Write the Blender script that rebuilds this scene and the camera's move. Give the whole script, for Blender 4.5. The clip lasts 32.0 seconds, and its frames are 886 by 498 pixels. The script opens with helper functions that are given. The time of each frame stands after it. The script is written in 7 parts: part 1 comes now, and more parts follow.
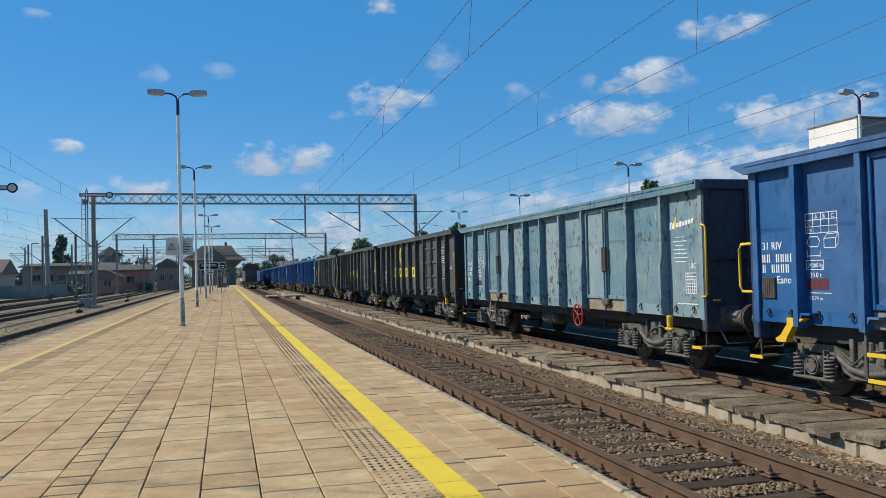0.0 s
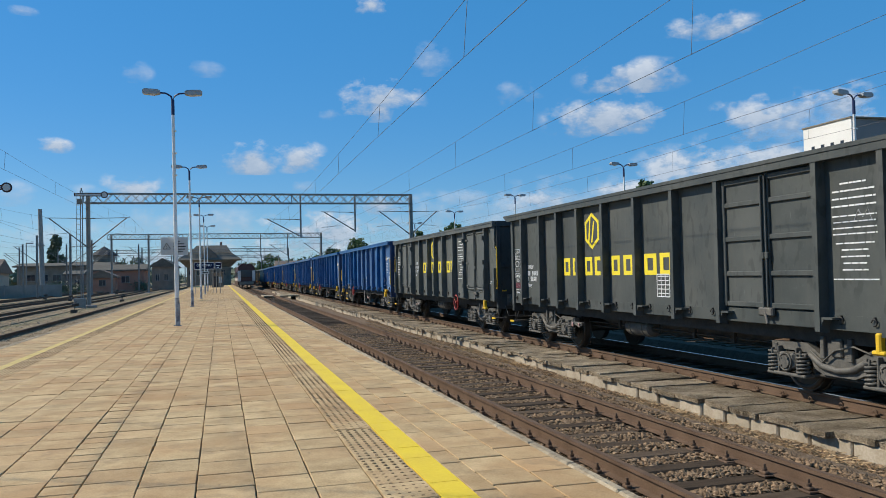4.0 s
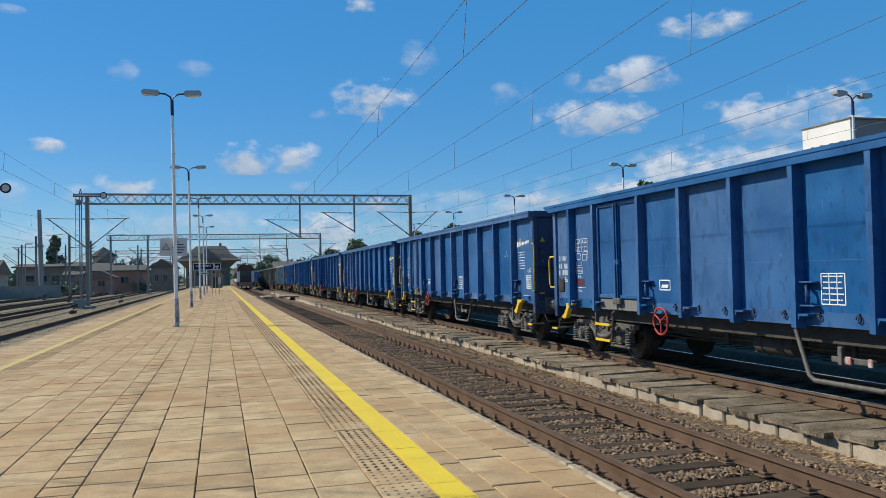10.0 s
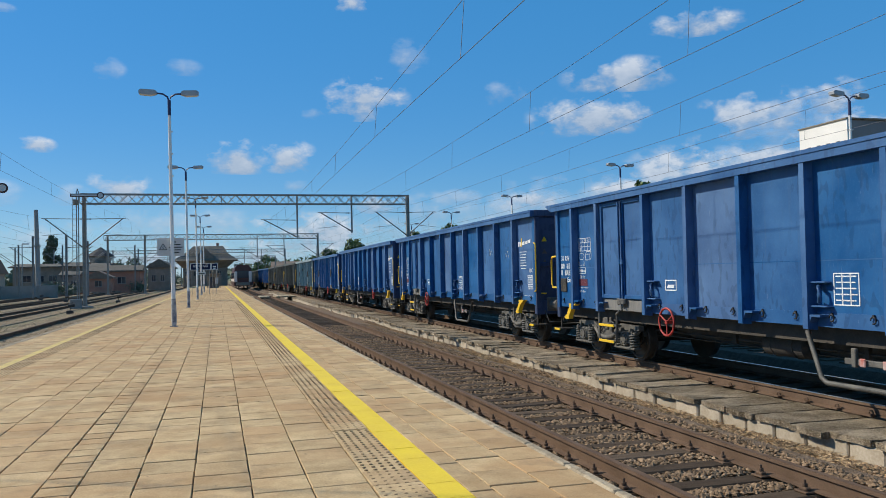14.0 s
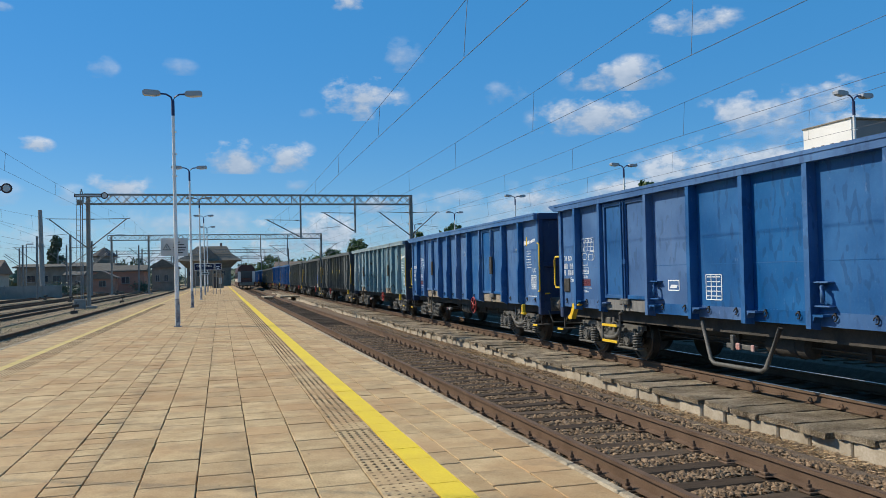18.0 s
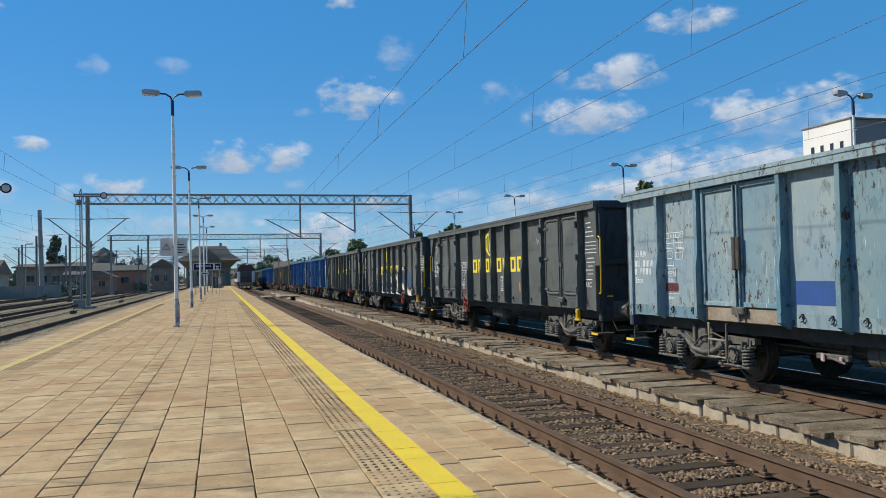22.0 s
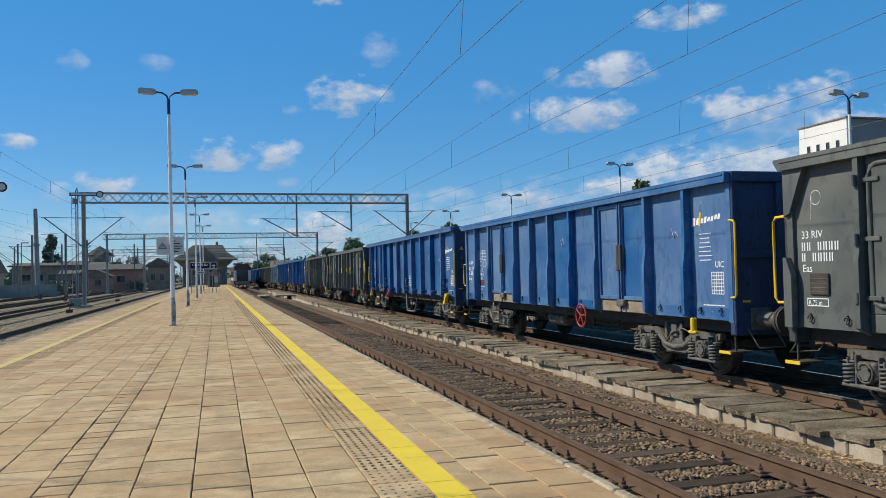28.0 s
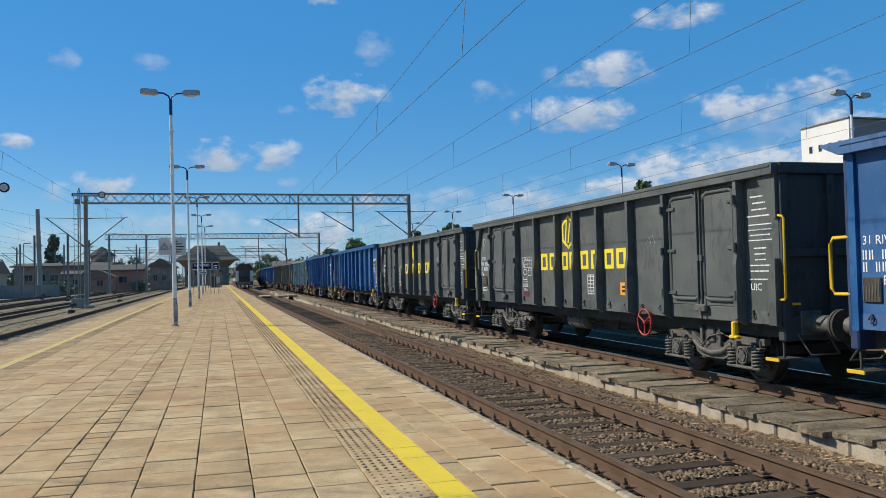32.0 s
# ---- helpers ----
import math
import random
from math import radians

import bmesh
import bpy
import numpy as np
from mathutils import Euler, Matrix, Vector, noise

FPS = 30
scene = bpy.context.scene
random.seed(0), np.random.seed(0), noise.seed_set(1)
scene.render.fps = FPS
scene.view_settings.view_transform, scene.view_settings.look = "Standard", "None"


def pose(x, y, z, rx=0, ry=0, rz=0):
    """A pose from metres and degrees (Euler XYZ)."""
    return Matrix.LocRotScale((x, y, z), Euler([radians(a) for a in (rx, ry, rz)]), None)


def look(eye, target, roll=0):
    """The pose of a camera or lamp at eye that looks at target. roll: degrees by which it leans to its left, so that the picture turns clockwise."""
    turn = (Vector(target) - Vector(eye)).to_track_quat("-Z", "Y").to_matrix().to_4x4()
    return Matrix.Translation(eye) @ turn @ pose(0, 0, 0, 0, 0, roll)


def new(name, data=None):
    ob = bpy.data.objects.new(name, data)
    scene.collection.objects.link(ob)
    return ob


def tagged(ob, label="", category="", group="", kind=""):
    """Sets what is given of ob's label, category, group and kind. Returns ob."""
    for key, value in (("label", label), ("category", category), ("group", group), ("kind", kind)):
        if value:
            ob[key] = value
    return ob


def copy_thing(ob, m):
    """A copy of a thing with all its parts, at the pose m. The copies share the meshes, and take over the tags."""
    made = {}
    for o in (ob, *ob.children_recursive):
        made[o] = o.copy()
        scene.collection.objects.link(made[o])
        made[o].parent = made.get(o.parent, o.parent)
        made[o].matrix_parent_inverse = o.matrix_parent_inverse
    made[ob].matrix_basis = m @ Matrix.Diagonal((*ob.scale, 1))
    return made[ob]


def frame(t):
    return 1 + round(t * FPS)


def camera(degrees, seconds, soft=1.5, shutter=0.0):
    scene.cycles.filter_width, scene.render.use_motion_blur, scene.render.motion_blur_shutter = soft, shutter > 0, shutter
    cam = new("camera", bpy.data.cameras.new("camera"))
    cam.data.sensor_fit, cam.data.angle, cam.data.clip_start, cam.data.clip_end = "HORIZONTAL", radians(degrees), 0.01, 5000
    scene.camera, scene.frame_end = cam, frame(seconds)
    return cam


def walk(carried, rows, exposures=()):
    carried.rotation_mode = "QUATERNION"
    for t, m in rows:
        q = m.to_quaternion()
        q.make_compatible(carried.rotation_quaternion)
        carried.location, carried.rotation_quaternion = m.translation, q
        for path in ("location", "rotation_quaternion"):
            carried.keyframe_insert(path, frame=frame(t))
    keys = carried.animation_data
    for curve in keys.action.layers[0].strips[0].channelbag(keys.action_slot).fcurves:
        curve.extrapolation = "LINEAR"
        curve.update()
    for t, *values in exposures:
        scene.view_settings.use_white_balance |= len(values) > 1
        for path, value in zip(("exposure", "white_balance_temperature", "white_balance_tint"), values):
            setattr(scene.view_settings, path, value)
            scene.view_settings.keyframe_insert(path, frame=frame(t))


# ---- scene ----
# Railway station: z = 0 is the platform surface, y runs along the platform, x to the right.
EYE = (0.0, 0.0, 1.68)
RAIL = -0.218          # top of the rails
cam = camera(57.7, 32.0, soft=0.15)
LOOKS = [
    (0.0, 15.174, 1.719), (0.5, 15.295, 1.706), (1.0, 15.416, 1.709), (1.5, 15.494, 1.715), (2.0, 15.548, 1.705),
    (3.0, 15.539, 1.698), (3.5, 15.515, 1.698), (5.5, 15.436, 1.719), (6.0, 15.429, 1.715), (6.5, 15.421, 1.746),
    (7.5, 15.415, 1.755), (8.5, 15.409, 1.760), (9.0, 15.462, 1.771), (9.5, 15.507, 1.760), (10.0, 15.541, 1.752),
    (10.5, 15.599, 1.721), (11.0, 15.670, 1.729), (11.5, 15.727, 1.750), (12.0, 15.762, 1.756), (13.0, 15.726, 1.749),
    (14.5, 15.719, 1.755), (16.5, 15.617, 1.771), (17.0, 15.593, 1.770), (17.5, 15.542, 1.766), (18.0, 15.487, 1.763),
    (18.5, 15.443, 1.749), (19.0, 15.432, 1.717), (19.5, 15.445, 1.705), (20.0, 15.497, 1.703), (20.5, 15.540, 1.705),
    (21.0, 15.540, 1.718), (22.0, 15.520, 1.758), (23.0, 15.550, 1.747), (24.0, 15.543, 1.713), (24.5, 15.547, 1.704),
    (25.0, 15.607, 1.710), (25.5, 15.650, 1.713), (27.5, 15.760, 1.664), (28.0, 15.760, 1.675), (29.0, 15.791, 1.726),
    (29.5, 15.783, 1.693), (30.0, 15.767, 1.680), (31.0, 15.703, 1.714), (32.0, 15.631, 1.709)]


def aim(yaw, pitch):
    a, b = radians(yaw), radians(pitch)
    way = Vector((math.sin(a) * math.cos(b), math.cos(a) * math.cos(b), math.sin(b)))
    return look(EYE, Vector(EYE) + way * 100, -1.3)


walk(cam, [(t, aim(a, b)) for t, a, b in LOOKS])

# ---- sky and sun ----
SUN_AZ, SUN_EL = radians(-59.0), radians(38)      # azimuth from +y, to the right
scene.view_settings.exposure = 0.0
world = bpy.data.worlds.new("sky")
scene.world = world
world.use_nodes = True
wn = world.node_tree
sky = wn.nodes.new("ShaderNodeTexSky")
sky.sky_type, sky.sun_disc = "NISHITA", False
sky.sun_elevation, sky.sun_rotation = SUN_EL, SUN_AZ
sky.air_density, sky.dust_density, sky.ozone_density = 1.0, 0.1, 3.0
tint = wn.nodes.new("ShaderNodeHueSaturation")
tint.inputs["Hue"].default_value, tint.inputs["Saturation"].default_value, tint.inputs["Value"].default_value = 0.515, 1.4, 1.0
wn.links.new(sky.outputs["Color"], tint.inputs["Color"])
even = wn.nodes.new("ShaderNodeMix")          # an even blue evens out the clear sky
even.data_type = "RGBA"
even.inputs[0].default_value, even.inputs[7].default_value = 0.6, (0.62, 3.1, 6.35, 1)
wn.links.new(tint.outputs["Color"], even.inputs[6])
wn.links.new(even.outputs[2], wn.nodes["Background"].inputs["Color"])
wn.nodes["Background"].inputs["Strength"].default_value = 0.11
sun = new("sun", bpy.data.lights.new("sun", "SUN"))
sun.data.energy, sun.data.angle, sun.data.color = 4.9, radians(0.53), (1.0, 0.90, 0.74)
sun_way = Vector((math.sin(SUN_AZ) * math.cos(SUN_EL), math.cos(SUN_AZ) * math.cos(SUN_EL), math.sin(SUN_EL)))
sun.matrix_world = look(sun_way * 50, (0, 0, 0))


# ---- mesh building ----
class Shape:
    """Collects vertices and faces for one mesh."""

    def __init__(self):
        self.v, self.f, self.smooth = [], [], []

    def add(self, verts, faces, smooth=False):
        n = len(self.v)
        self.v += [tuple(p) for p in verts]
        self.f += [tuple(n + i for i in f) for f in faces]
        self.smooth += [smooth] * len(faces)
        return self

    def box(self, x0, x1, y0, y1, z0, z1, c=0.0, m=None):
        """A box, with chamfered edges where c > 0."""
        x0, x1, y0, y1, z0, z1 = min(x0, x1), max(x0, x1), min(y0, y1), max(y0, y1), min(z0, z1), max(z0, z1)
        if c <= 0:
            vs = [(x, y, z) for x in (x0, x1) for y in (y0, y1) for z in (z0, z1)]
            fs = [(0, 1, 3, 2), (4, 6, 7, 5), (0, 4, 5, 1), (2, 3, 7, 6), (0, 2, 6, 4), (1, 5, 7, 3)]
        else:
            c = min(c, 0.45 * (x1 - x0), 0.45 * (y1 - y0), 0.45 * (z1 - z0))
            vs, key = [], {}
            for i, (x, dx) in enumerate(((x0, c), (x1, -c))):
                for j, (y, dy) in enumerate(((y0, c), (y1, -c))):
                    for k, (z, dz) in enumerate(((z0, c), (z1, -c))):
                        for a, p in enumerate(((x, y + dy, z + dz), (x + dx, y, z + dz), (x + dx, y + dy, z))):
                            key[i, j, k, a] = len(vs)
                            vs.append(p)
            fs = []
            for i in (0, 1):
                q = [key[i, j, k, 0] for j, k in ((0, 0), (0, 1), (1, 1), (1, 0))]
                fs.append(q if i == 0 else q[::-1])
                q = [key[j, i, k, 1] for j, k in ((0, 0), (1, 0), (1, 1), (0, 1))]
                fs.append(q if i == 0 else q[::-1])
                q = [key[j, k, i, 2] for j, k in ((0, 0), (0, 1), (1, 1), (1, 0))]
                fs.append(q if i == 0 else q[::-1])
            for i in (0, 1):
                for j in (0, 1):
                    q = [key[i, j, 0, 0], key[i, j, 0, 1], key[i, j, 1, 1], key[i, j, 1, 0]]
                    fs.append(q if i != j else q[::-1])
                    q = [key[i, 0, j, 0], key[i, 0, j, 2], key[i, 1, j, 2], key[i, 1, j, 0]]
                    fs.append(q if i == j else q[::-1])
                    q = [key[0, i, j, 1], key[0, i, j, 2], key[1, i, j, 2], key[1, i, j, 1]]
                    fs.append(q if i != j else q[::-1])
                    for k in (0, 1):
                        q = [key[i, j, k, 0], key[i, j, k, 1], key[i, j, k, 2]]
                        fs.append(q if (i + j + k) % 2 == 0 else q[::-1])
        if m is not None:
            vs = [m @ Vector(p) for p in vs]
        return self.add(vs, fs)

    def tube(self, points, r, seg=8, r1=None, caps=True, smooth=True):
        """A round bar along a line of points."""
        pts = [Vector(p) for p in points]
        vs, n = [], len(pts)
        for i, p in enumerate(pts):
            d = (pts[min(i + 1, n - 1)] - pts[max(i - 1, 0)]).normalized()
            side = d.cross(Vector((0, 0, 1)) if abs(d.z) < 0.9 else Vector((1, 0, 0))).normalized()
            up = side.cross(d)
            rr = r if r1 is None else r + (r1 - r) * i / (n - 1)
            vs += [p + (side * math.cos(2 * math.pi * k / seg) + up * math.sin(2 * math.pi * k / seg)) * rr for k in range(seg)]
        fs = [(i * seg + k, i * seg + (k + 1) % seg, (i + 1) * seg + (k + 1) % seg, (i + 1) * seg + k) for i in range(n - 1) for k in range(seg)]
        self.add(vs, fs, smooth)
        if caps:
            self.add(vs[:seg], [tuple(range(seg))[::-1]])
            self.add(vs[-seg:], [tuple(range(seg))])
        return self

    def prism(self, poly, axis, a, b):
        """A polygon, in the two other axes (in x, y, z order), drawn out along an axis from a to b."""
        n = len(poly)

        def at(p, w):
            q = list(p)
            q.insert(axis, w)
            return q
        vs = [at(p, a) for p in poly] + [at(p, b) for p in poly]
        fs = [(i, (i + 1) % n, n + (i + 1) % n, n + i) for i in range(n)] + [tuple(range(n))[::-1], tuple(range(n, 2 * n))]
        area = sum(poly[i][0] * poly[(i + 1) % n][1] - poly[(i + 1) % n][0] * poly[i][1] for i in range(n))
        if (area < 0) != (axis == 1) != (b < a):
            fs = [f[::-1] for f in fs]
        return self.add(vs, fs)

    def ring(self, centre, axis, radius, r, seg=16, sub=6, arc=1.0):
        """A round hoop about an axis (0, 1 or 2)."""
        c, pts = Vector(centre), []
        u, w = [i for i in range(3) if i != axis]
        n = int(seg * arc)
        for k in range(n + 1):
            p = c.copy()
            p[u] += radius * math.cos(2 * math.pi * k / seg)
            p[w] += radius * math.sin(2 * math.pi * k / seg)
            pts.append(p)
        return self.tube(pts, r, sub, caps=arc < 1.0)

    def mesh(self, name, material):
        me = bpy.data.meshes.new(name)
        me.from_pydata(self.v, [], self.f)
        me.polygons.foreach_set("use_smooth", self.smooth)
        me.materials.append(material)
        if len(self.f) < 4000:
            bm = bmesh.new()
            bm.from_mesh(me)
            bmesh.ops.recalc_face_normals(bm, faces=bm.faces)
            bm.to_mesh(me)
            bm.free()
        me.update()
        return me


def part(name, shape, material, parent=None, label="", m=None):
    ob = new(name, shape.mesh(name, material) if isinstance(shape, Shape) else shape)
    if parent is not None:
        ob.parent = parent
    if m is not None:
        ob.matrix_basis = m
    if label:
        ob["label"] = label
    return ob


def share(name, me, parent, m):
    """Another piece on the same mesh."""
    ob = new(name, me)
    ob.parent, ob.matrix_basis = parent, m
    return ob


def thing(name, label, category, group="", kind="", m=None):
    ob = new(name)
    ob.empty_display_size = 0.2
    if m is not None:
        ob.matrix_basis = m
    return tagged(ob, label, category, group, kind)


GLYPHS = {}


def lettering(text, size):
    """A flat mesh of a word in the built-in font, in the x-z plane, reading along +x."""
    if (text, size) not in GLYPHS:
        cu = bpy.data.curves.new("lettering", "FONT")
        cu.body, cu.size, cu.extrude = text, size, 0.003
        cu.resolution_u = 2
        ob = new("lettering", cu)
        me = bpy.data.meshes.new_from_object(ob.evaluated_get(bpy.context.evaluated_depsgraph_get()))
        bpy.data.objects.remove(ob)
        me.transform(Matrix.Rotation(radians(90), 4, "X"))
        GLYPHS[text, size] = me
    return GLYPHS[text, size].copy()


# ---- materials ----
def material(name, base, rough=0.6, metal=0.0, spec=0.5):
    ma = bpy.data.materials.new(name)
    ma.use_nodes = True
    b = ma.node_tree.nodes["Principled BSDF"]
    b.inputs["Base Color"].default_value = (*base, 1)
    b.inputs["Roughness"].default_value, b.inputs["Metallic"].default_value = rough, metal
    b.inputs["Specular IOR Level"].default_value = spec
    return ma


class Nodes:
    def __init__(self, ma):
        self.t = ma.node_tree
        self.b = self.t.nodes["Principled BSDF"]

    def put(self, kind, **values):
        n = self.t.nodes.new(kind)
        for k, v in values.items():
            if k in ("operation", "data_type", "blend_type", "feature", "noise_dimensions", "distance", "wave_type", "bands_direction", "interpolation_type"):
                if k == "operation":
                    n.operation = v
                elif k == "data_type":
                    n.data_type = v
                elif k == "blend_type":
                    n.blend_type = v
                elif k == "feature":
                    n.feature = v
                elif k == "noise_dimensions":
                    n.noise_dimensions = v
            else:
                n.inputs[k.replace("_", " ")].default_value = v
        return n

    def link(self, a, b):
        self.t.links.new(a, b)

    def coords(self, scale=(1, 1, 1), random_shift=True):
        c = self.put("ShaderNodeTexCoord")
        m = self.put("ShaderNodeMapping")
        m.inputs["Scale"].default_value = scale
        self.link(c.outputs["Object"], m.inputs["Vector"])
        if random_shift:
            o = self.put("ShaderNodeObjectInfo")
            s = self.put("ShaderNodeVectorMath", operation="SCALE")
            s.inputs[0].default_value = (37.0, 53.0, 71.0)
            self.link(o.outputs["Random"], s.inputs["Scale"])
            self.link(s.outputs[0], m.inputs["Location"])
        return m.outputs[0]

    def noise(self, vec, scale, detail=4.0, rough=0.55):
        n = self.put("ShaderNodeTexNoise", Scale=scale, Detail=detail, Roughness=rough)
        self.link(vec, n.inputs["Vector"])
        return n.outputs["Fac"]

    def ramp(self, fac, lo, hi, a=0.0, b=1.0):
        r = self.put("ShaderNodeMapRange", From_Min=lo, From_Max=hi, To_Min=a, To_Max=b)
        self.link(fac, r.inputs["Value"])
        return r.outputs[0]

    def mix(self, fac, a, b):
        m = self.put("ShaderNodeMix", data_type="RGBA")
        for sock, v in ((m.inputs[0], fac), (m.inputs[6], a), (m.inputs[7], b)):
            if hasattr(v, "is_output"):
                self.link(v, sock)
            elif isinstance(v, float):
                sock.default_value = v
            else:
                sock.default_value = (*v, 1)
        return m.outputs[2]

    def math(self, op, a, b):
        m = self.put("ShaderNodeMath", operation=op)
        for sock, v in zip(m.inputs, (a, b)):
            if hasattr(v, "is_output"):
                self.link(v, sock)
            else:
                sock.default_value = v
        return m.outputs[0]

    def bump(self, fac, strength, distance=0.02):
        b = self.put("ShaderNodeBump", Strength=strength, Distance=distance)
        self.link(fac, b.inputs["Height"])
        self.link(b.outputs[0], self.b.inputs["Normal"])


def mottled(name, a, b, rough=0.8, scale=3.0, fine=40.0, bump=0.3, dist=0.01, stretch=(1, 1, 1), metal=0.0, piece=0.0, spec=None):
    """Two tones blended by coarse and fine noise, with fine relief; piece: how far single pieces differ."""
    ma = material(name, a, rough, metal, spec if spec is not None else 0.12 if rough > 0.78 else 0.4)
    n = Nodes(ma)
    v = n.coords(stretch)
    coarse, grain = n.noise(v, scale), n.noise(v, fine, 6.0, 0.65)
    f = n.math("ADD", n.math("MULTIPLY", coarse, 0.55), n.math("MULTIPLY", grain, 0.45))
    col = n.mix(n.ramp(f, 0.36, 0.64), a, b)
    if piece:
        o = n.put("ShaderNodeObjectInfo")
        h = n.put("ShaderNodeHueSaturation", Saturation=1.0)
        n.link(n.ramp(o.outputs["Random"], 0, 1, 1 - piece, 1 + piece), h.inputs["Value"])
        n.link(col, h.inputs["Color"])
        col = h.outputs[0]
    n.link(col, n.b.inputs["Base Color"])
    n.link(n.ramp(grain, 0.3, 0.7, rough - 0.1, min(1.0, rough + 0.1)), n.b.inputs["Roughness"])
    n.bump(grain, bump, dist)
    return ma


def paint(name, base, worn, chip, chips=0.35, dirt=0.3, rough=0.45, dents=0.35, piece=0.07):
    """Wagon paint: faded patches, rain streaks, chipped spots, dusty foot, shallow dents."""
    ma = material(name, base, rough, 0.0, 0.3)
    n = Nodes(ma)
    v = n.coords((1, 1, 1))
    fade = n.noise(v, 1.1, 5.0, 0.6)
    streak = n.noise(n.coords((5, 5, 0.35)), 2.2, 4.0, 0.6)
    col = n.mix(n.ramp(fade, 0.38, 0.68, 0.0, 0.8), base, worn)
    col = n.mix(n.ramp(streak, 0.56, 0.75, 0.0, dirt), col, (0.13, 0.115, 0.095))
    spots = n.noise(n.coords((1, 1, 0.55)), 9.0, 5.0, 0.7)
    patch = n.noise(v, 0.9, 2.0)
    lim = n.math("MULTIPLY", n.ramp(spots, 0.66 - 0.1 * chips, 0.7 - 0.1 * chips), n.ramp(patch, 0.42, 0.55))
    col = n.mix(n.math("MULTIPLY", lim, min(1.0, chips * 2.2)), col, chip)
    blots = n.noise(n.coords((2.2, 2.2, 1.0)), 4.2, 1.0, 0.3)
    col = n.mix(n.math("MULTIPLY", n.ramp(blots, 0.58, 0.63, 0.0, 0.42), n.ramp(patch, 0.40, 0.5)), col, tuple(c * 0.55 for c in base))
    dust = n.noise(v, 26.0, 5.0, 0.7)
    col = n.mix(n.ramp(dust, 0.52, 0.78, 0.0, 0.35), col, tuple(0.85 * c + 0.03 for c in worn))
    scratch = n.noise(n.coords((9, 9, 0.9)), 3.4, 3.0, 0.5)
    if chips > 0.5:
        col = n.mix(n.ramp(scratch, 0.68, 0.72, 0.0, 0.75), col, (0.55, 0.58, 0.58))
        col = n.mix(n.ramp(scratch, 0.31, 0.27, 0.0, 0.8), col, (0.075, 0.05, 0.035))
    else:
        col = n.mix(n.ramp(scratch, 0.71, 0.75, 0.0, 0.3), col, tuple(0.6 * c + 0.16 for c in worn))
    o = n.put("ShaderNodeObjectInfo")
    hs = n.put("ShaderNodeHueSaturation")
    n.link(n.ramp(o.outputs["Random"], 0, 1, 1 - piece, 1 + piece), hs.inputs["Value"])
    n.link(n.ramp(o.outputs["Random"], 0, 1, 1 + 2 * piece, 1 - 2 * piece), hs.inputs["Saturation"])
    n.link(col, hs.inputs["Color"])
    n.link(hs.outputs[0], n.b.inputs["Base Color"])
    n.link(n.ramp(fade, 0.3, 0.7, rough - 0.08, rough + 0.2), n.b.inputs["Roughness"])
    big = n.noise(v, 1.7, 2.0, 0.4)
    n.bump(n.math("ADD", n.math("MULTIPLY", big, dents), n.math("MULTIPLY", spots, 0.05)), 0.5, 0.06)
    return ma


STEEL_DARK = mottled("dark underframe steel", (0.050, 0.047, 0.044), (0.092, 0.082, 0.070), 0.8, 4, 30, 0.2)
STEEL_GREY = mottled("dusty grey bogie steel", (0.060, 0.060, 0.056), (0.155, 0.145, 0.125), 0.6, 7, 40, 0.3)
WHEEL = mottled("wheel steel", (0.05, 0.045, 0.04), (0.10, 0.085, 0.07), 0.5, 5, 50, 0.1, metal=0.5)
TREAD = material("polished rail steel", (0.42, 0.40, 0.38), 0.28, 1.0)
RUST = mottled("rusted rail steel", (0.098, 0.064, 0.043), (0.165, 0.110, 0.075), 0.8, 2.5, 60, 0.3)
YELLOW = mottled("yellow safety paint", (0.78, 0.50, 0.02), (0.66, 0.42, 0.03), 0.5, 3, 60, 0.1)
MARKYEL = material("lemon yellow lettering paint", (0.78, 0.64, 0.03), 0.6)
WHITE = material("white lettering paint", (0.72, 0.74, 0.75), 0.6)
REDP = mottled("red wheel paint", (0.42, 0.045, 0.035), (0.30, 0.04, 0.03), 0.5, 6, 50, 0.1)
CHALK = material("faint chalk", (0.42, 0.44, 0.46), 0.9)
DARKRED = material("dark red field paint", (0.10, 0.018, 0.03), 0.6)
ORANGE = material("orange marking paint", (0.75, 0.30, 0.02), 0.6)
BLACK = material("black rubber", (0.012, 0.012, 0.012), 0.6)
PAINTS = {
    "blue": paint("blue wagon paint", (0.022, 0.086, 0.228), (0.046, 0.152, 0.345), (0.14, 0.20, 0.34), 0.2, 0.14),
    "bright": paint("bright blue wagon paint", (0.028, 0.108, 0.280), (0.088, 0.190, 0.345), (0.35, 0.42, 0.5), 0.2, 0.14, 0.4),
    "faded": paint("faded grey-blue wagon paint", (0.145, 0.25, 0.315), (0.24, 0.31, 0.305), (0.06, 0.045, 0.04), 0.95, 0.4, 0.6, piece=0.14),
    "anthracite": paint("anthracite wagon paint", (0.078, 0.088, 0.086), (0.128, 0.138, 0.130), (0.13, 0.135, 0.125), 0.22, 0.22, 0.5),
    "black": paint("black-green wagon paint", (0.058, 0.066, 0.064), (0.092, 0.101, 0.096), (0.10, 0.105, 0.10), 0.2, 0.2, 0.5),
}
SILVER = mottled("silver spray paint", (0.72, 0.74, 0.75), (0.56, 0.58, 0.60), 0.45, 1.5, 12, 0.1)
PATCH = mottled("blue spray paint", (0.02, 0.085, 0.33), (0.03, 0.07, 0.19), 0.55, 4, 30, 0.1)
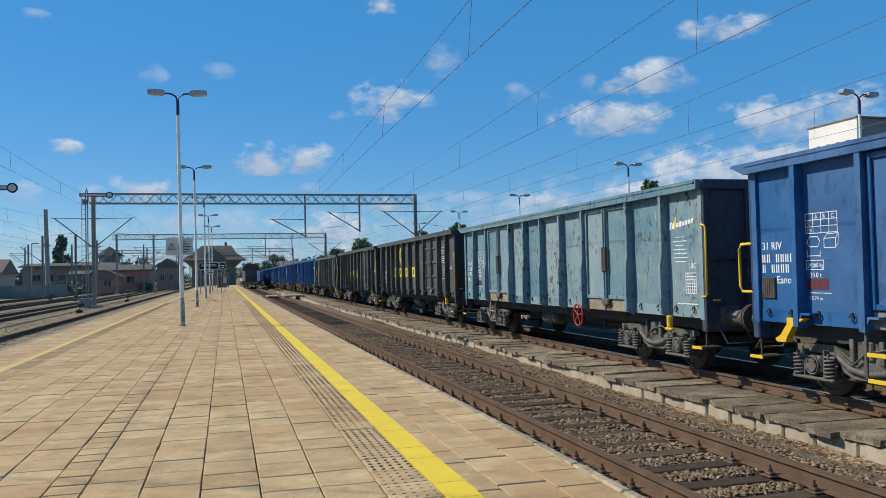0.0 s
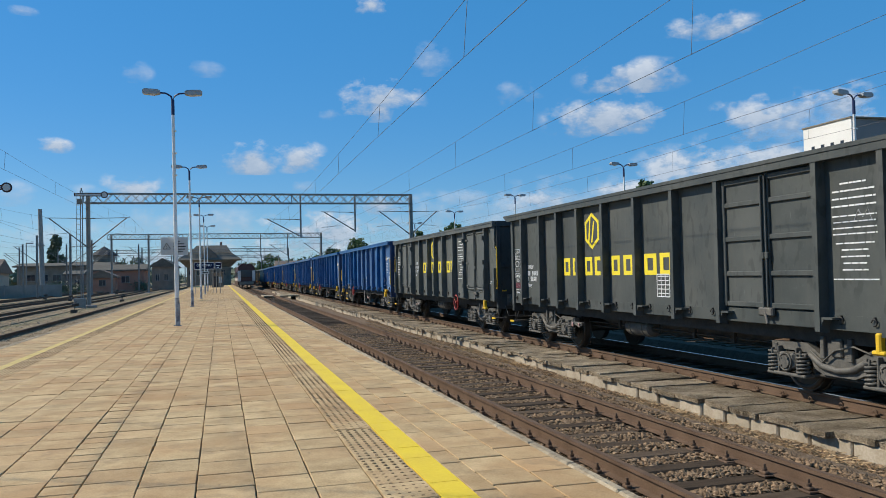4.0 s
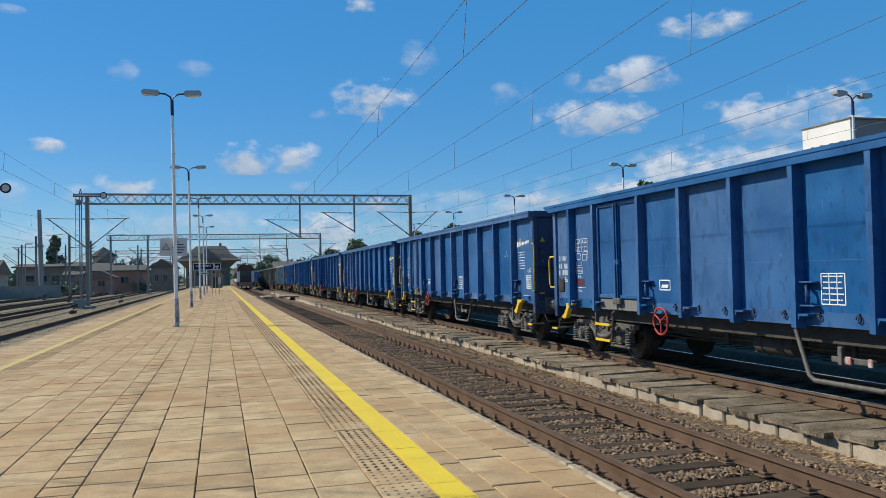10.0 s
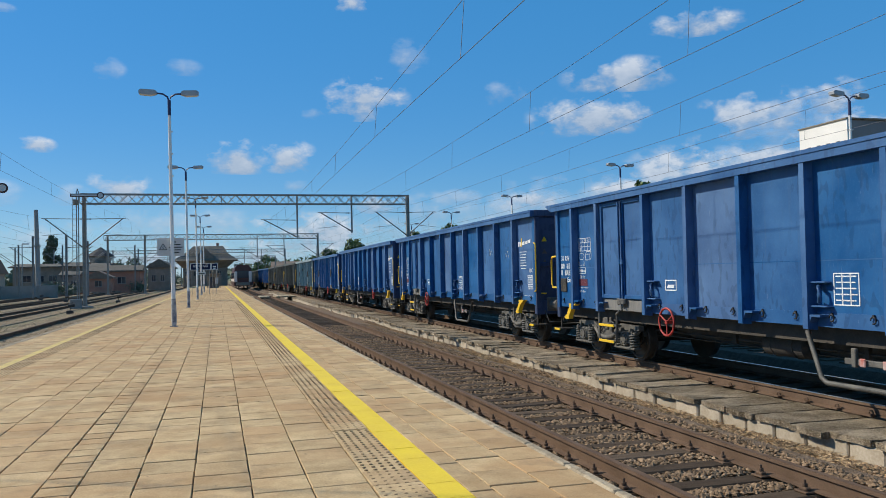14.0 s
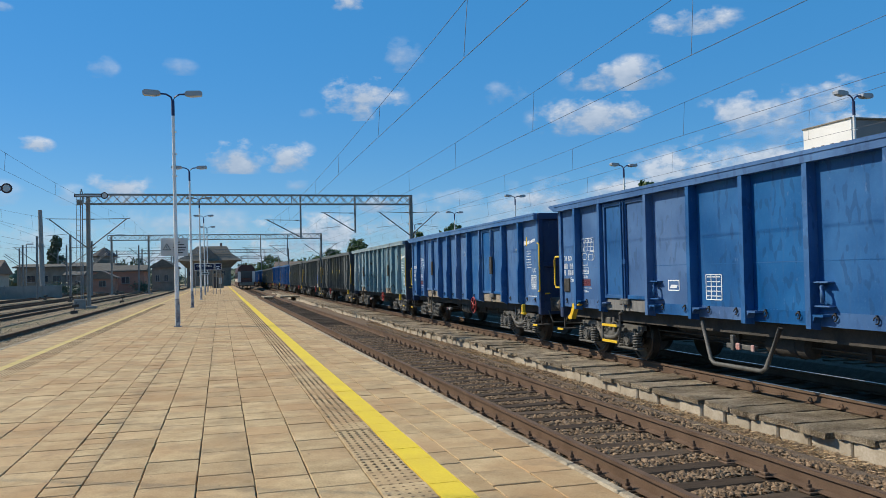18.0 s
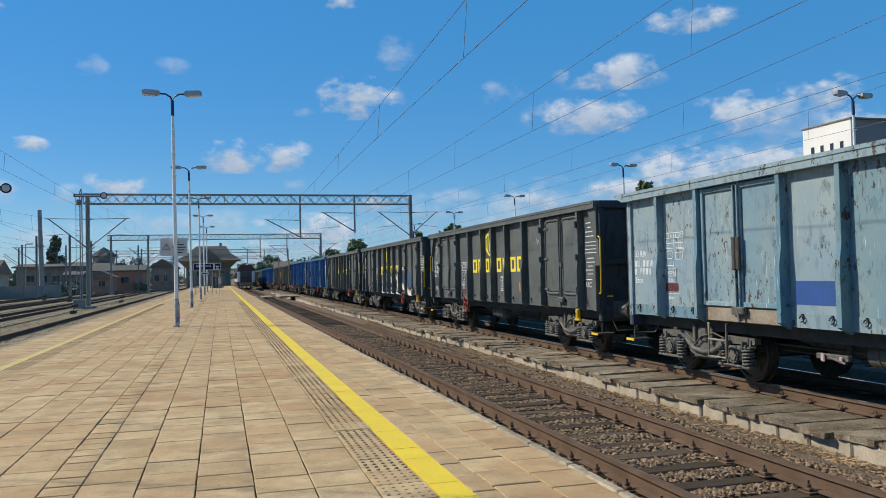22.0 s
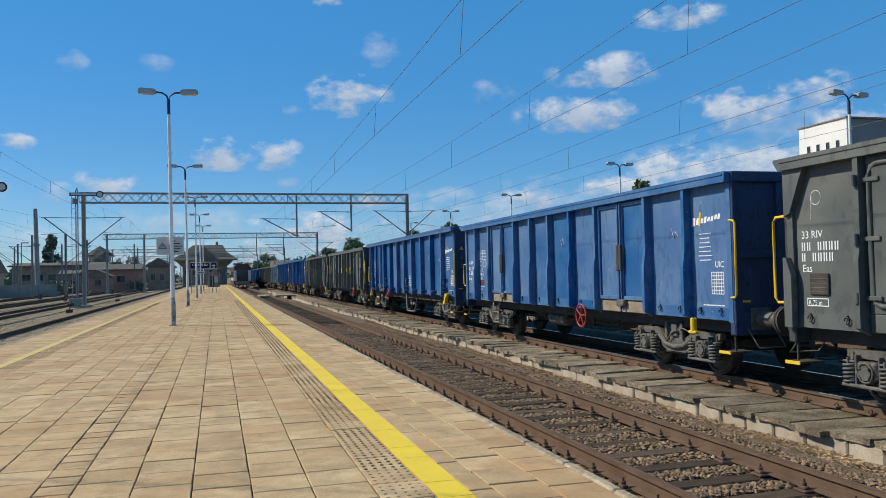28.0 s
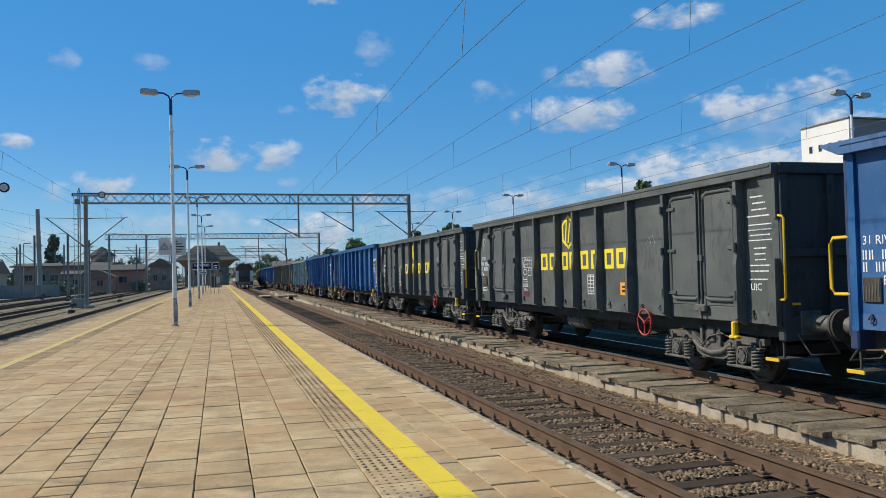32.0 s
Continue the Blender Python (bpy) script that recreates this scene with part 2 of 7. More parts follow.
# darker copies of the wagon paints: the end walls' shade is in the colour
SHADED_ENDS = {k: paint("shaded end paint, " + k, a, b, (0.06, 0.06, 0.06), 0.08, 0.2, 0.6) for k, a, b in (
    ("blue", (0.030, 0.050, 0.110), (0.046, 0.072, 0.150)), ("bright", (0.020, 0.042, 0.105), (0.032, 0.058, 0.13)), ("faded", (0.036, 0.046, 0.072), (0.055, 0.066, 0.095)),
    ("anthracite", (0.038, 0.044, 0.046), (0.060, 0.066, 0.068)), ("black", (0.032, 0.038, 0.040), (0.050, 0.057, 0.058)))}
GREYSILL = mottled("grey streaked door sill", (0.13, 0.13, 0.125), (0.23, 0.225, 0.21), 0.75, 3, 14, 0.2, stretch=(4, 4, 0.6))
BARE = mottled("worn pale door sill", (0.34, 0.30, 0.24), (0.22, 0.17, 0.12), 0.8, 3, 20, 0.3)

# ---- the goods train ----
PLATE = mottled("dull white plate with red wear", (0.50, 0.48, 0.45), (0.42, 0.12, 0.09), 0.6, 6, 14, 0.1)

# The track of the train runs straight beside the near one.
TRAIN_X = 9.30


def track_x(y):
    return TRAIN_X


def travelled(t):
    return 9.1088 * t - 0.01449 * t * t + 0.00011 * t ** 3


def spring(shape, x, y, z0, z1, r=0.085, turns=5):
    pts = [(x + r * math.cos(a), y + r * math.sin(a), z0 + (z1 - z0) * i / (turns * 8)) for i in range(turns * 8 + 1) for a in (2 * math.pi * i / 8,)]
    return shape.tube(pts, 0.019, 5)


BOGIE = {}


def bogie_meshes():
    if BOGIE:
        return BOGIE
    near, far = Shape(), Shape()
    poly = [(-1.38, 0.74), (-1.38, 0.64), (-0.62, 0.62), (-0.46, 0.40), (-0.30, 0.33), (0.30, 0.33), (0.46, 0.40), (0.62, 0.62), (1.38, 0.64), (1.38, 0.74),
            (0.62, 0.76), (0.36, 0.62), (0.24, 0.60), (0.20, 0.80), (-0.20, 0.80), (-0.24, 0.60), (-0.36, 0.62), (-0.62, 0.76)]
    for s, sh in ((-1, near), (1, far)):
        sh.prism(poly, 0, s * 0.96, s * 1.08)
        sh.tube([(s * 1.08, -0.55, 0.60), (s * 1.10, -0.3, 0.46), (s * 1.10, 0, 0.42), (s * 1.10, 0.3, 0.46), (s * 1.08, 0.55, 0.60)], 0.05, 6)
        for y in (-1.28, 1.28):
            sh.box(s * 0.98, s * 1.10, y - 0.03, y + 0.03, 0.60, 0.72, 0.01)
    mid = Shape().box(-1.0, 1.0, -0.2, 0.2, 0.45, 0.78).box(-0.9, 0.9, -1.28, -1.18, 0.5, 0.62).box(-0.9, 0.9, 1.18, 1.28, 0.5, 0.62)
    wheel = Shape().tube([(-1.0, 0, 0), (1.0, 0, 0)], 0.08, 10)
    for s in (-1, 1):
        wheel.tube([(s * 0.82, 0, 0), (s * 0.70, 0, 0)], 0.455, 28).tube([(s * 0.70, 0, 0), (s * 0.675, 0, 0)], 0.485, 28).tube([(s * 0.86, 0, 0), (s * 0.66, 0, 0)], 0.15, 14)
        wheel.ring((s * 0.82, 0, 0), 0, 0.40, 0.035, 24, 6)
        for k in range(3):
            a = 2 * math.pi * k / 3
            wheel.tube([(s * 0.815, 0.27 * math.cos(a), 0.27 * math.sin(a)), (s * 0.835, 0.27 * math.cos(a), 0.27 * math.sin(a))], 0.05, 8)
    box = Shape().tube([(-1.18, 0, 0.46), (-1.02, 0, 0.46)], 0.15, 12).box(-1.18, -1.0, -0.17, 0.17, 0.36, 0.60, 0.03).tube([(-1.21, 0, 0.46), (-1.18, 0, 0.46)], 0.10, 10)
    box.box(-1.20, -1.02, -0.42, 0.42, 0.25, 0.30, 0.015)
    for d in (-1, 1):
        box.box(-1.16, -1.02, d * 0.18, d * 0.215, 0.28, 0.68, 0.008).box(-1.17, -1.04, d * 0.42, d * 0.20, 0.575, 0.605, 0.008).tube([(-1.17, d * 0.31, 0.30), (-1.17, d * 0.31, 0.64)], 0.02, 6)
        for z in (0.40, 0.52):
            box.tube([(-1.225, d * 0.07, z), (-1.20, d * 0.07, z)], 0.018, 6)
    box.ring((-1.19, 0, 0.46), 0, 0.128, 0.016, 16, 5)
    coil = spring(Shape(), 0, 0, 0.30, 0.57, 0.092, 5)
    brake = Shape().tube([(-0.98, -0.7, 0.30), (-0.98, 0.7, 0.30)], 0.025, 6).box(-1.0, -0.7, -0.62, -0.54, 0.25, 0.62, 0.02).box(-1.0, -0.7, 0.54, 0.62, 0.25, 0.62, 0.02)
    for y in (-0.34, -0.17, 0.17, 0.34):
        near.tube([(-1.085, y, 0.52 if abs(y) > 0.2 else 0.47), (-1.10, y, 0.52 if abs(y) > 0.2 else 0.47)], 0.022, 6)
    near.tube([(-1.10, -0.60, 0.70), (-1.14, -0.35, 0.78), (-1.14, 0.0, 0.70), (-1.13, 0.25, 0.52), (-1.10, 0.52, 0.66)], 0.014, 5)
    near.box(-1.12, -1.06, -0.10, 0.10, 0.60, 0.86, 0.02).box(-1.13, -1.07, -0.30, -0.22, 0.56, 0.88, 0.01).box(-1.13, -1.07, 0.22, 0.30, 0.56, 0.88, 0.01)
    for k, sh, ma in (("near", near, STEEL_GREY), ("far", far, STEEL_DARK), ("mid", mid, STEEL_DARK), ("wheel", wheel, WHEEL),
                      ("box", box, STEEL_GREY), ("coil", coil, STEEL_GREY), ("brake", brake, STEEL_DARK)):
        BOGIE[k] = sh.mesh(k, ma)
    return BOGIE


def bogie(wagon, y):
    b = bogie_meshes()
    bg = part("bogie", b["mid"], None, wagon, "dusty grey two-axle bogie", pose(0, y, 0))
    for name, key in (("side_frame", "near"), ("side_frame", "far"), ("brake_rigging", "brake")):
        share(name, b[key], bg, pose(0, 0, 0))
    for ay in (-0.96, 0.96):
        share("wheelset", b["wheel"], bg, pose(0, ay, 0.46))
        share("axle_box", b["box"], bg, pose(0, ay, 0))
        for d in (-0.31, 0.31):
            share("spring", b["coil"], bg, pose(-1.12, ay + d, 0))
    return bg


def bars(shape, x, y_left, z_top, w, h, rows, seed=1, fill=(0.55, 1.0)):
    """Rows of plain bars for small writing on the side at x; it runs towards -y."""
    r = random.Random(seed)
    dz = h / rows
    for i in range(rows):
        wid = w * r.uniform(*fill)
        y = y_left - (w - wid) * 0.5
        while wid > 0.02:
            seg = min(wid, r.uniform(0.06, 0.2) * w)
            shape.box(x - 0.004, x, y - seg * 0.86, y, z_top - dz * (i + 0.46), z_top - dz * (i + 0.24))
            y -= seg
            wid -= seg
    return shape


def number_bars(shape, x, y_left, z_top, w, h, rows):
    """Lines of thin upright bars, the size of a painted number."""
    dz = h / rows
    for i in range(rows):
        y, k = y_left, 0
        while y_left - y < w - 0.05:
            if (k + i) % 5 != 2:
                for d in (0.0, 0.045):
                    shape.box(x - 0.004, x, y - d - 0.022, y - d, z_top - dz * (i + 0.80), z_top - dz * i)
            y -= 0.105
            k += 1
    return shape


def frame_mark(shape, x, y_left, z_top, w, h, cols, rows, t=0.014):
    """A ruled white table on the side."""
    for i in range(cols + 1):
        y = y_left - w * i / cols
        shape.box(x - 0.004, x, y - t / 2, y + t / 2, z_top - h, z_top)
    for j in range(rows + 1):
        z = z_top - h * j / rows
        shape.box(x - 0.005, x, y_left - w, y_left, z - t / 2, z + t / 2)
    return shape


def side_text(wagon, name, text, size, x, y, z, ma=None):
    me = lettering(text, size)
    me.materials.clear()
    me.materials.append(ma or WHITE)
    # +x of the lettering runs along -y of the wagon, its face to -x
    return part(name, me, None, wagon, "", Matrix.Translation((x, y, z)) @ Matrix.Rotation(radians(-90), 4, "Z"))


def panel(w, y, x, mass, load, brake, length, z):
    """A printed panel: load limit table, weights in ruled fields, length over buffers. y is its left end, z its top."""
    tb = frame_mark(Shape(), x, y, z, 0.62, 0.28, 4, 3, 0.010)
    frame_mark(tb, x, y, z - 0.66, 0.34, 0.13, 1, 1, 0.010)
    hexa = [(y - 0.02, z - 0.40), (y - 0.07, z - 0.33), (y - 0.23, z - 0.33), (y - 0.28, z - 0.40), (y - 0.23, z - 0.47), (y - 0.07, z - 0.47)]
    for k in range(6):
        (a, b), (c, d) = hexa[k], hexa[(k + 1) % 6]
        tb.tube([(x, a, b), (x, c, d)], 0.007, 4)
    frame_mark(tb, x, y - 0.36, z - 0.36, 0.22, 0.13, 1, 1, 0.010)
    for a, b in (((-0.36, -0.36), (-0.42, -0.30)), ((-0.42, -0.30), (-0.64, -0.30)), ((-0.58, -0.36), (-0.64, -0.30)), ((-0.64, -0.30), (-0.64, -0.43)), ((-0.64, -0.43), (-0.58, -0.49)),
                 ((-0.02, -0.60), (-0.28, -0.60)), ((-0.02, -0.52), (-0.02, -0.62)), ((-0.28, -0.52), (-0.28, -0.62))):
        tb.tube([(x, y + a[0], z + a[1]), (x, y + b[0], z + b[1])], 0.007, 4)
    bars(tb, x, y - 0.02, z - 1.10, 0.5, 0.05, 1, 3, (0.8, 1))
    part("load_table", tb, WHITE, w, "white load table with ruled fields")
    for word, size, dy, dz in (("A", 0.085, 0.19, 0.08), ("B", 0.085, 0.345, 0.08), ("C", 0.085, 0.50, 0.08), ("S", 0.085, 0.04, 0.175), ("120", 0.07, 0.02, 0.265), (mass, 0.085, 0.02, 0.76), (load, 0.10, 0.06, 0.90), (brake, 0.10, 0.04, 1.03), (length, 0.08, 0.04, 1.22)):
        side_text(w, "lettering", word, size, x, y - dy, z - dz)
    part("red_field", Shape().box(x - 0.003, x, y - 0.42, y, z - 1.07, z - 0.92), DARKRED, w, "dark red field behind the brake figure")


def wagon(kind, colour, label, group="wagons of the goods train", marks="axle", seed=1, sills=False, extra=""):
    """An open bogie goods wagon. Local y runs away from the camera, x = -1.45 is the side that is seen."""
    spec = {
        # body length, top, posts (distance of each post from the near end), door bays (indices into the posts), bogie pivot
        "eanos": (16.08, 3.50, [0.06, 1.40, 2.89, 4.43, 5.97, 7.40, 8.84, 10.33, 11.80, 13.76, 15.00, 16.02], [8], 6.04, 17.47),
        "eaos": (14.26, 3.42, [0.06, 1.23, 2.57, 4.68, 5.98, 7.22, 8.42, 9.60, 11.73, 13.02, 14.20], [2, 7], 4.98, 15.58),
        "eas": (14.26, 3.42, [0.06, 0.90, 3.06, 4.40, 5.77, 6.96, 7.98, 9.33, 10.73, 12.84, 14.20], [1, 8], 4.98, 15.58),
        "eamos": (14.26, 3.47, [0.06, 0.92, 2.08, 4.36, 5.72, 7.10, 8.48, 9.74, 10.90, 12.00, 13.26, 14.20], [2], 4.98, 15.58),
    }[kind]
    body, top, posts, doors, pivot, over = spec
    ma = PAINTS[colour]
    w = thing("goods_wagon", label, "goods wagon", group)
    h = body / 2
    X, SK = -1.47, -1.305          # outer face of posts, outer face of the sheets
    end_ma = SHADED_ENDS[colour]
    foot = 1.05 if kind == "eanos" else 1.01
    ch0 = top - 0.17               # underside of the top chord
    blue = kind == "eanos"

    def yy(u):
        return -h + u
    # floor, far side and underframe
    part("floor", Shape().box(-1.27, 1.27, -h + 0.05, h - 0.05, 1.16, 1.22), STEEL_DARK, w)
    far = Shape().box(1.34, 1.37, -h + 0.05, h - 0.05, foot, ch0)
    for u in posts:
        far.box(1.37, 1.45, yy(u) - 0.06, yy(u) + 0.06, foot, ch0)
    part("far_side_wall", far, ma, w)
    for s in (-1, 1):
        tip = 0.12 if kind == "eas" else 0.33
        part("top_chord", Shape().prism([(-h - 0.02, ch0), (-h - 0.03, top - 0.015), (-h - 0.01, top), (h + tip - 0.02, top), (h + tip, top - 0.03), (h + 0.02, ch0)], 0, s * 1.33, s * 1.47)
             .box(s * 1.472, s * 1.484, -h + 0.02, h - 0.02, top - 0.06, top - 0.035), ma, w)
    part("centre_sill", Shape().box(-0.3, 0.3, -h, h, 0.72, 1.0).box(-1.08, -1.0, -h + 0.1, h - 0.1, 0.80, 1.15).box(1.0, 1.08, -h + 0.1, h - 0.1, 0.80, 1.15), STEEL_DARK, w)
    # plates added to block the view under the floor, standing in for shade
    for s in (-1, 1):
        part("side_sill", Shape().prism([(-pivot + 1.5, 1.0), (-pivot + 1.7, 0.74), (-pivot + 2.6, 0.58), (pivot - 2.6, 0.58), (pivot - 1.7, 0.74), (pivot - 1.5, 1.0)], 0, s * 0.58, s * 0.50), STEEL_DARK, w, "dark plate added to close the view under the floor")
    ty = 0.2 if blue else 0.6
    tank = Shape().tube([(-0.68, ty, 0.66), (-0.68, ty + 0.9, 0.66)], 0.19, 16).tube([(-0.68, ty - 0.05, 0.66), (-0.68, ty, 0.66)], 0.10, 16, 0.19).ring((-0.68, ty + 0.2, 0.66), 1, 0.195, 0.012, 16, 5).ring((-0.68, ty + 0.7, 0.66), 1, 0.195, 0.012, 16, 5)
    part("air_tank", tank, STEEL_DARK if blue else STEEL_GREY, w, "grey air tank")
    rod = Shape().tube([(-0.75, -pivot + 1.5, 0.66), (-0.75, pivot - 1.5, 0.66)], 0.018, 5).tube([(-0.6, -h + 1, 0.55), (-0.6, h - 1, 0.55)], 0.014, 5)
    for y in (-2.2, -1.0, 1.9):
        rod.box(-0.80, -0.74, y - 0.04, y + 0.04, 0.58, 0.98)
    part("brake_rod", rod, STEEL_DARK, w)
    # sheets and doors, bay by bay
    pan = {}
    for i in range(len(posts) - 1):
        u0, u1 = posts[i], posts[i + 1]
        y0, y1 = yy(u0) + 0.05, yy(u1) - 0.05
        if i in doors:
            mid = (y0 + y1) / 2
            part("door_backing", Shape().box(SK + 0.002, SK + 0.03, y0 - 0.03, y1 + 0.03, foot, ch0 + 0.03), ma, w)
            sill = 0.24
            part("door_sill", Shape().box(SK - 0.035, SK + 0.05, y0, y1, foot, foot + sill, 0.012), BARE if sills else GREYSILL if blue else ma, w, "worn pale sill below the doors" if sills else "grey streaked sill below the doors" if blue else "")
            for a, b in ((y0 + 0.012, mid - 0.012), (mid + 0.012, y1 - 0.012)):
                if kind == "eas":
                    leaf = part("door", Shape().box(SK - 0.04, SK, a, b, foot + sill, ch0 - 0.02, 0.01), ma, w)
                    za, zb, ya, yb, cr = foot + sill + 0.10, ch0 - 0.10, a + 0.06, b - 0.06, 0.14
                    loop = [(ya, za + cr), (ya, zb - cr), (ya + cr * 0.3, zb - cr * 0.3), (ya + cr, zb), (yb - cr, zb), (yb - cr * 0.3, zb - cr * 0.3), (yb, zb - cr), (yb, za + cr), (yb - cr * 0.3, za + cr * 0.3), (yb - cr, za), (ya + cr, za), (ya + cr * 0.3, za + cr * 0.3), (ya, za + cr)]
                    part("door_rim", Shape().tube([(SK - 0.045, p, q) for p, q in loop], 0.038, 8), ma, leaf, "rounded door rim")
                    part("door_panel", Shape().box(SK - 0.062, SK - 0.038, ya + 0.05, yb - 0.05, za + 0.05, zb - 0.05, 0.02), ma, leaf)
                else:
                    leaf = part("door", Shape().box(SK - 0.035, SK, a, b, foot + sill + 0.01, ch0 - 0.015, 0.008), ma, w)
                    for p, q in ((a, a + 0.075), (b - 0.075, b)):
                        part("door_stile", Shape().box(SK - 0.078, SK - 0.035, p, q, foot + sill + 0.01, ch0 - 0.015, 0.01), ma, leaf)
                    levels = (foot + sill + 0.05, ch0 - 0.06) if kind != "eamos" else (foot + sill + 0.05, 1.78, 2.33, 2.88, ch0 - 0.06)
                    for z in levels:
                        part("door_rail", Shape().box(SK - 0.074, SK - 0.035, a + 0.077, b - 0.077, z - 0.04, z + 0.04, 0.01), ma, leaf)
                bar = mid - 0.05 if a < mid - 0.1 else mid + 0.05
                lock = part("door_lock", Shape().tube([(SK - 0.10, bar, foot + 0.12), (SK - 0.10, bar, ch0 - 0.05)], 0.018, 6), ma, leaf)
                if kind == "eaos":
                    part("lock_handle", Shape().box(SK - 0.135, SK - 0.085, bar - 0.045, bar + 0.045, 1.85, 2.38, 0.012).box(SK - 0.12, SK - 0.08, bar - 0.03, bar + 0.03, foot + 0.10, foot + 0.22, 0.01), STEEL_DARK, lock, "dark lock handle")
                else:
                    part("lock_handle", Shape().box(SK - 0.115, SK - 0.07, bar - 0.04, bar + 0.04, 2.0, 2.1, 0.01), ma, lock)
            part("door_latch", Shape().box(SK - 0.13, SK - 0.05, mid - 0.16, mid + 0.16, foot + 0.13, foot + 0.26, 0.02).tube([(SK - 0.12, mid, foot + 0.2), (SK - 0.14, mid - 0.08, foot + 0.02)], 0.025, 6), STEEL_GREY, w)
        else:
            s = Shape().box(SK, SK + 0.03, y0 - 0.03, y1 + 0.03, foot + 0.0, ch0 + 0.03)
            sheet = part("side_sheet", s, ma, w)
            part("sole_strip", Shape().box(SK - 0.006, SK - 0.0005, y0 - 0.02, y1 + 0.02, foot, foot + 0.20), ma, sheet)
            if blue:
                part("sheet_seam", Shape().box(SK - 0.003, SK - 0.0005, y0 - 0.02, y1 + 0.02, 1.955, 1.967), ma, sheet)
            ringm = Shape().ring((SK - 0.03, 0, 0), 0, 0.045, 0.011, 10, 5, 0.85).box(SK - 0.03, SK, -0.012, 0.012, 0.03, 0.07)
            pan.setdefault("ring", ringm.mesh("lashing_ring", BLACK))
            for f in (0.24, 0.78):
                share("lashing_ring", pan["ring"], w, pose(0, y0 + f * (y1 - y0), foot + 0.13))
    # posts: shallow above, deeper below
    pz = [(SK, ch0), (X + 0.020, ch0), (X + 0.020, 2.18), (X - 0.02, 1.92), (X - 0.02, foot + 0.06), (SK, foot - 0.04)]
    straight = kind in ("eanos", "eamos")
    if straight:
        pz = [(SK, ch0), (X + 0.012, ch0), (X - 0.002, foot + 0.10), (X - 0.002, foot - 0.03), (SK, foot - 0.05)]
    wide = 0.05 if straight else 0.044
    post = Shape().prism(pz, 1, -wide, wide).mesh("side_post", ma)
    shelf = Shape().prism([(-0.26, foot + 0.17), (-wide, foot + 0.17), (-wide, foot + 0.05), (-0.10, foot + 0.14), (-0.26, foot + 0.14)], 0, X + 0.02, SK).mesh("foot_bracket", ma)
    for i, u in enumerate(posts):
        if i in (0, len(posts) - 1):
            c = Shape().box(SK - 0.05, SK + 0.06, -0.06, 0.06, foot - 0.02, ch0)
            part("corner_post", c, ma, w, "", pose(0, yy(u) if i else yy(u), 0))
        else:
            share("side_post", post, w, pose(0, yy(u), 0))
            if straight:
                share("foot_bracket", shelf, w, pose(0, yy(u), 0))
            if blue and i in (1, 5, 8):
                part("rope_hook", Shape().box(SK - 0.12, SK, -0.36, -0.064, foot + 0.27, foot + 0.295, 0.008).box(SK - 0.12, SK, -0.34, -0.064, foot + 0.60, foot + 0.625, 0.008)
                     .tube([(SK - 0.05, -0.15, foot + 0.56), (SK - 0.11, -0.22, foot + 0.54), (SK - 0.13, -0.24, foot + 0.45), (SK - 0.11, -0.22, foot + 0.36), (SK - 0.05, -0.15, foot + 0.34)], 0.03, 6), ma, w, "curved rope hook", pose(0, yy(u), 0))
    if kind == "eas":
        for s in (-1, 1):
            part("corner_gusset", Shape().prism([(s * h, ch0), (s * (h - 0.42), ch0), (s * (h - 0.34), ch0 - 0.14), (s * (h - 0.12), ch0 - 0.62), (s * h, ch0 - 0.66)], 0, SK - 0.10, SK - 0.002), ma, w, "slanted gusset at the upper corner")
            part("corner_foot", Shape().prism([(s * h, foot), (s * (h - 0.16), foot), (s * (h - 0.16), 1.75), (s * (h - 0.06), 2.0), (s * h, 2.0)], 0, SK - 0.14, SK - 0.052), ma, w)
        for i in doors:
            for side in (i, i + 1):
                for z in (1.45, 2.2, 2.95):
                    part("door_hinge", Shape().tube([(X - 0.01, yy(posts[side]), z - 0.07), (X - 0.01, yy(posts[side]), z + 0.07)], 0.035, 8).box(SK - 0.09, SK - 0.03, yy(posts[side]) + (0.03 if side == i else -0.30), yy(posts[side]) + (0.30 if side == i else -0.03), z - 0.03, z + 0.03, 0.008), ma, w)
    # end walls
    for s in (-1, 1):
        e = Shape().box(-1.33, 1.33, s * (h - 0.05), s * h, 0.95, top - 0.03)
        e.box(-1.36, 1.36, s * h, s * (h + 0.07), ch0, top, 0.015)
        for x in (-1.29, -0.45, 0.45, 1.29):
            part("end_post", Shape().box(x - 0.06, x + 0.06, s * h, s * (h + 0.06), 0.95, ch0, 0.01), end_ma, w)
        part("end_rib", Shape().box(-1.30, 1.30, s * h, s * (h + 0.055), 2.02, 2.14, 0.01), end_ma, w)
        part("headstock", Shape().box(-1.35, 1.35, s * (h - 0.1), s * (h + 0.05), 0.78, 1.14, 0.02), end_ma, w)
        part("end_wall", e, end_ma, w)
        for x in (-0.875, 0.875):
            bf = Shape().tube([(x, s * (h + 0.03), 1.04), (x, s * (over / 2 - 0.14), 1.04)], 0.125, 14).box(x - 0.19, x + 0.19, s * (h + 0.03), s * (h + 0.06), 0.86, 1.22, 0.02)
            bo = part("buffer", bf, STEEL_GREY, w, "grey steel buffer")
            part("buffer_head", Shape().tube([(x, s * (over / 2 - 0.05), 1.04), (x, s * (over / 2 - 0.01), 1.04)], 0.225, 20).tube([(x, s * (over / 2 - 0.16), 1.04), (x, s * (over / 2 - 0.05), 1.04)], 0.085, 12), STEEL_DARK, bo)
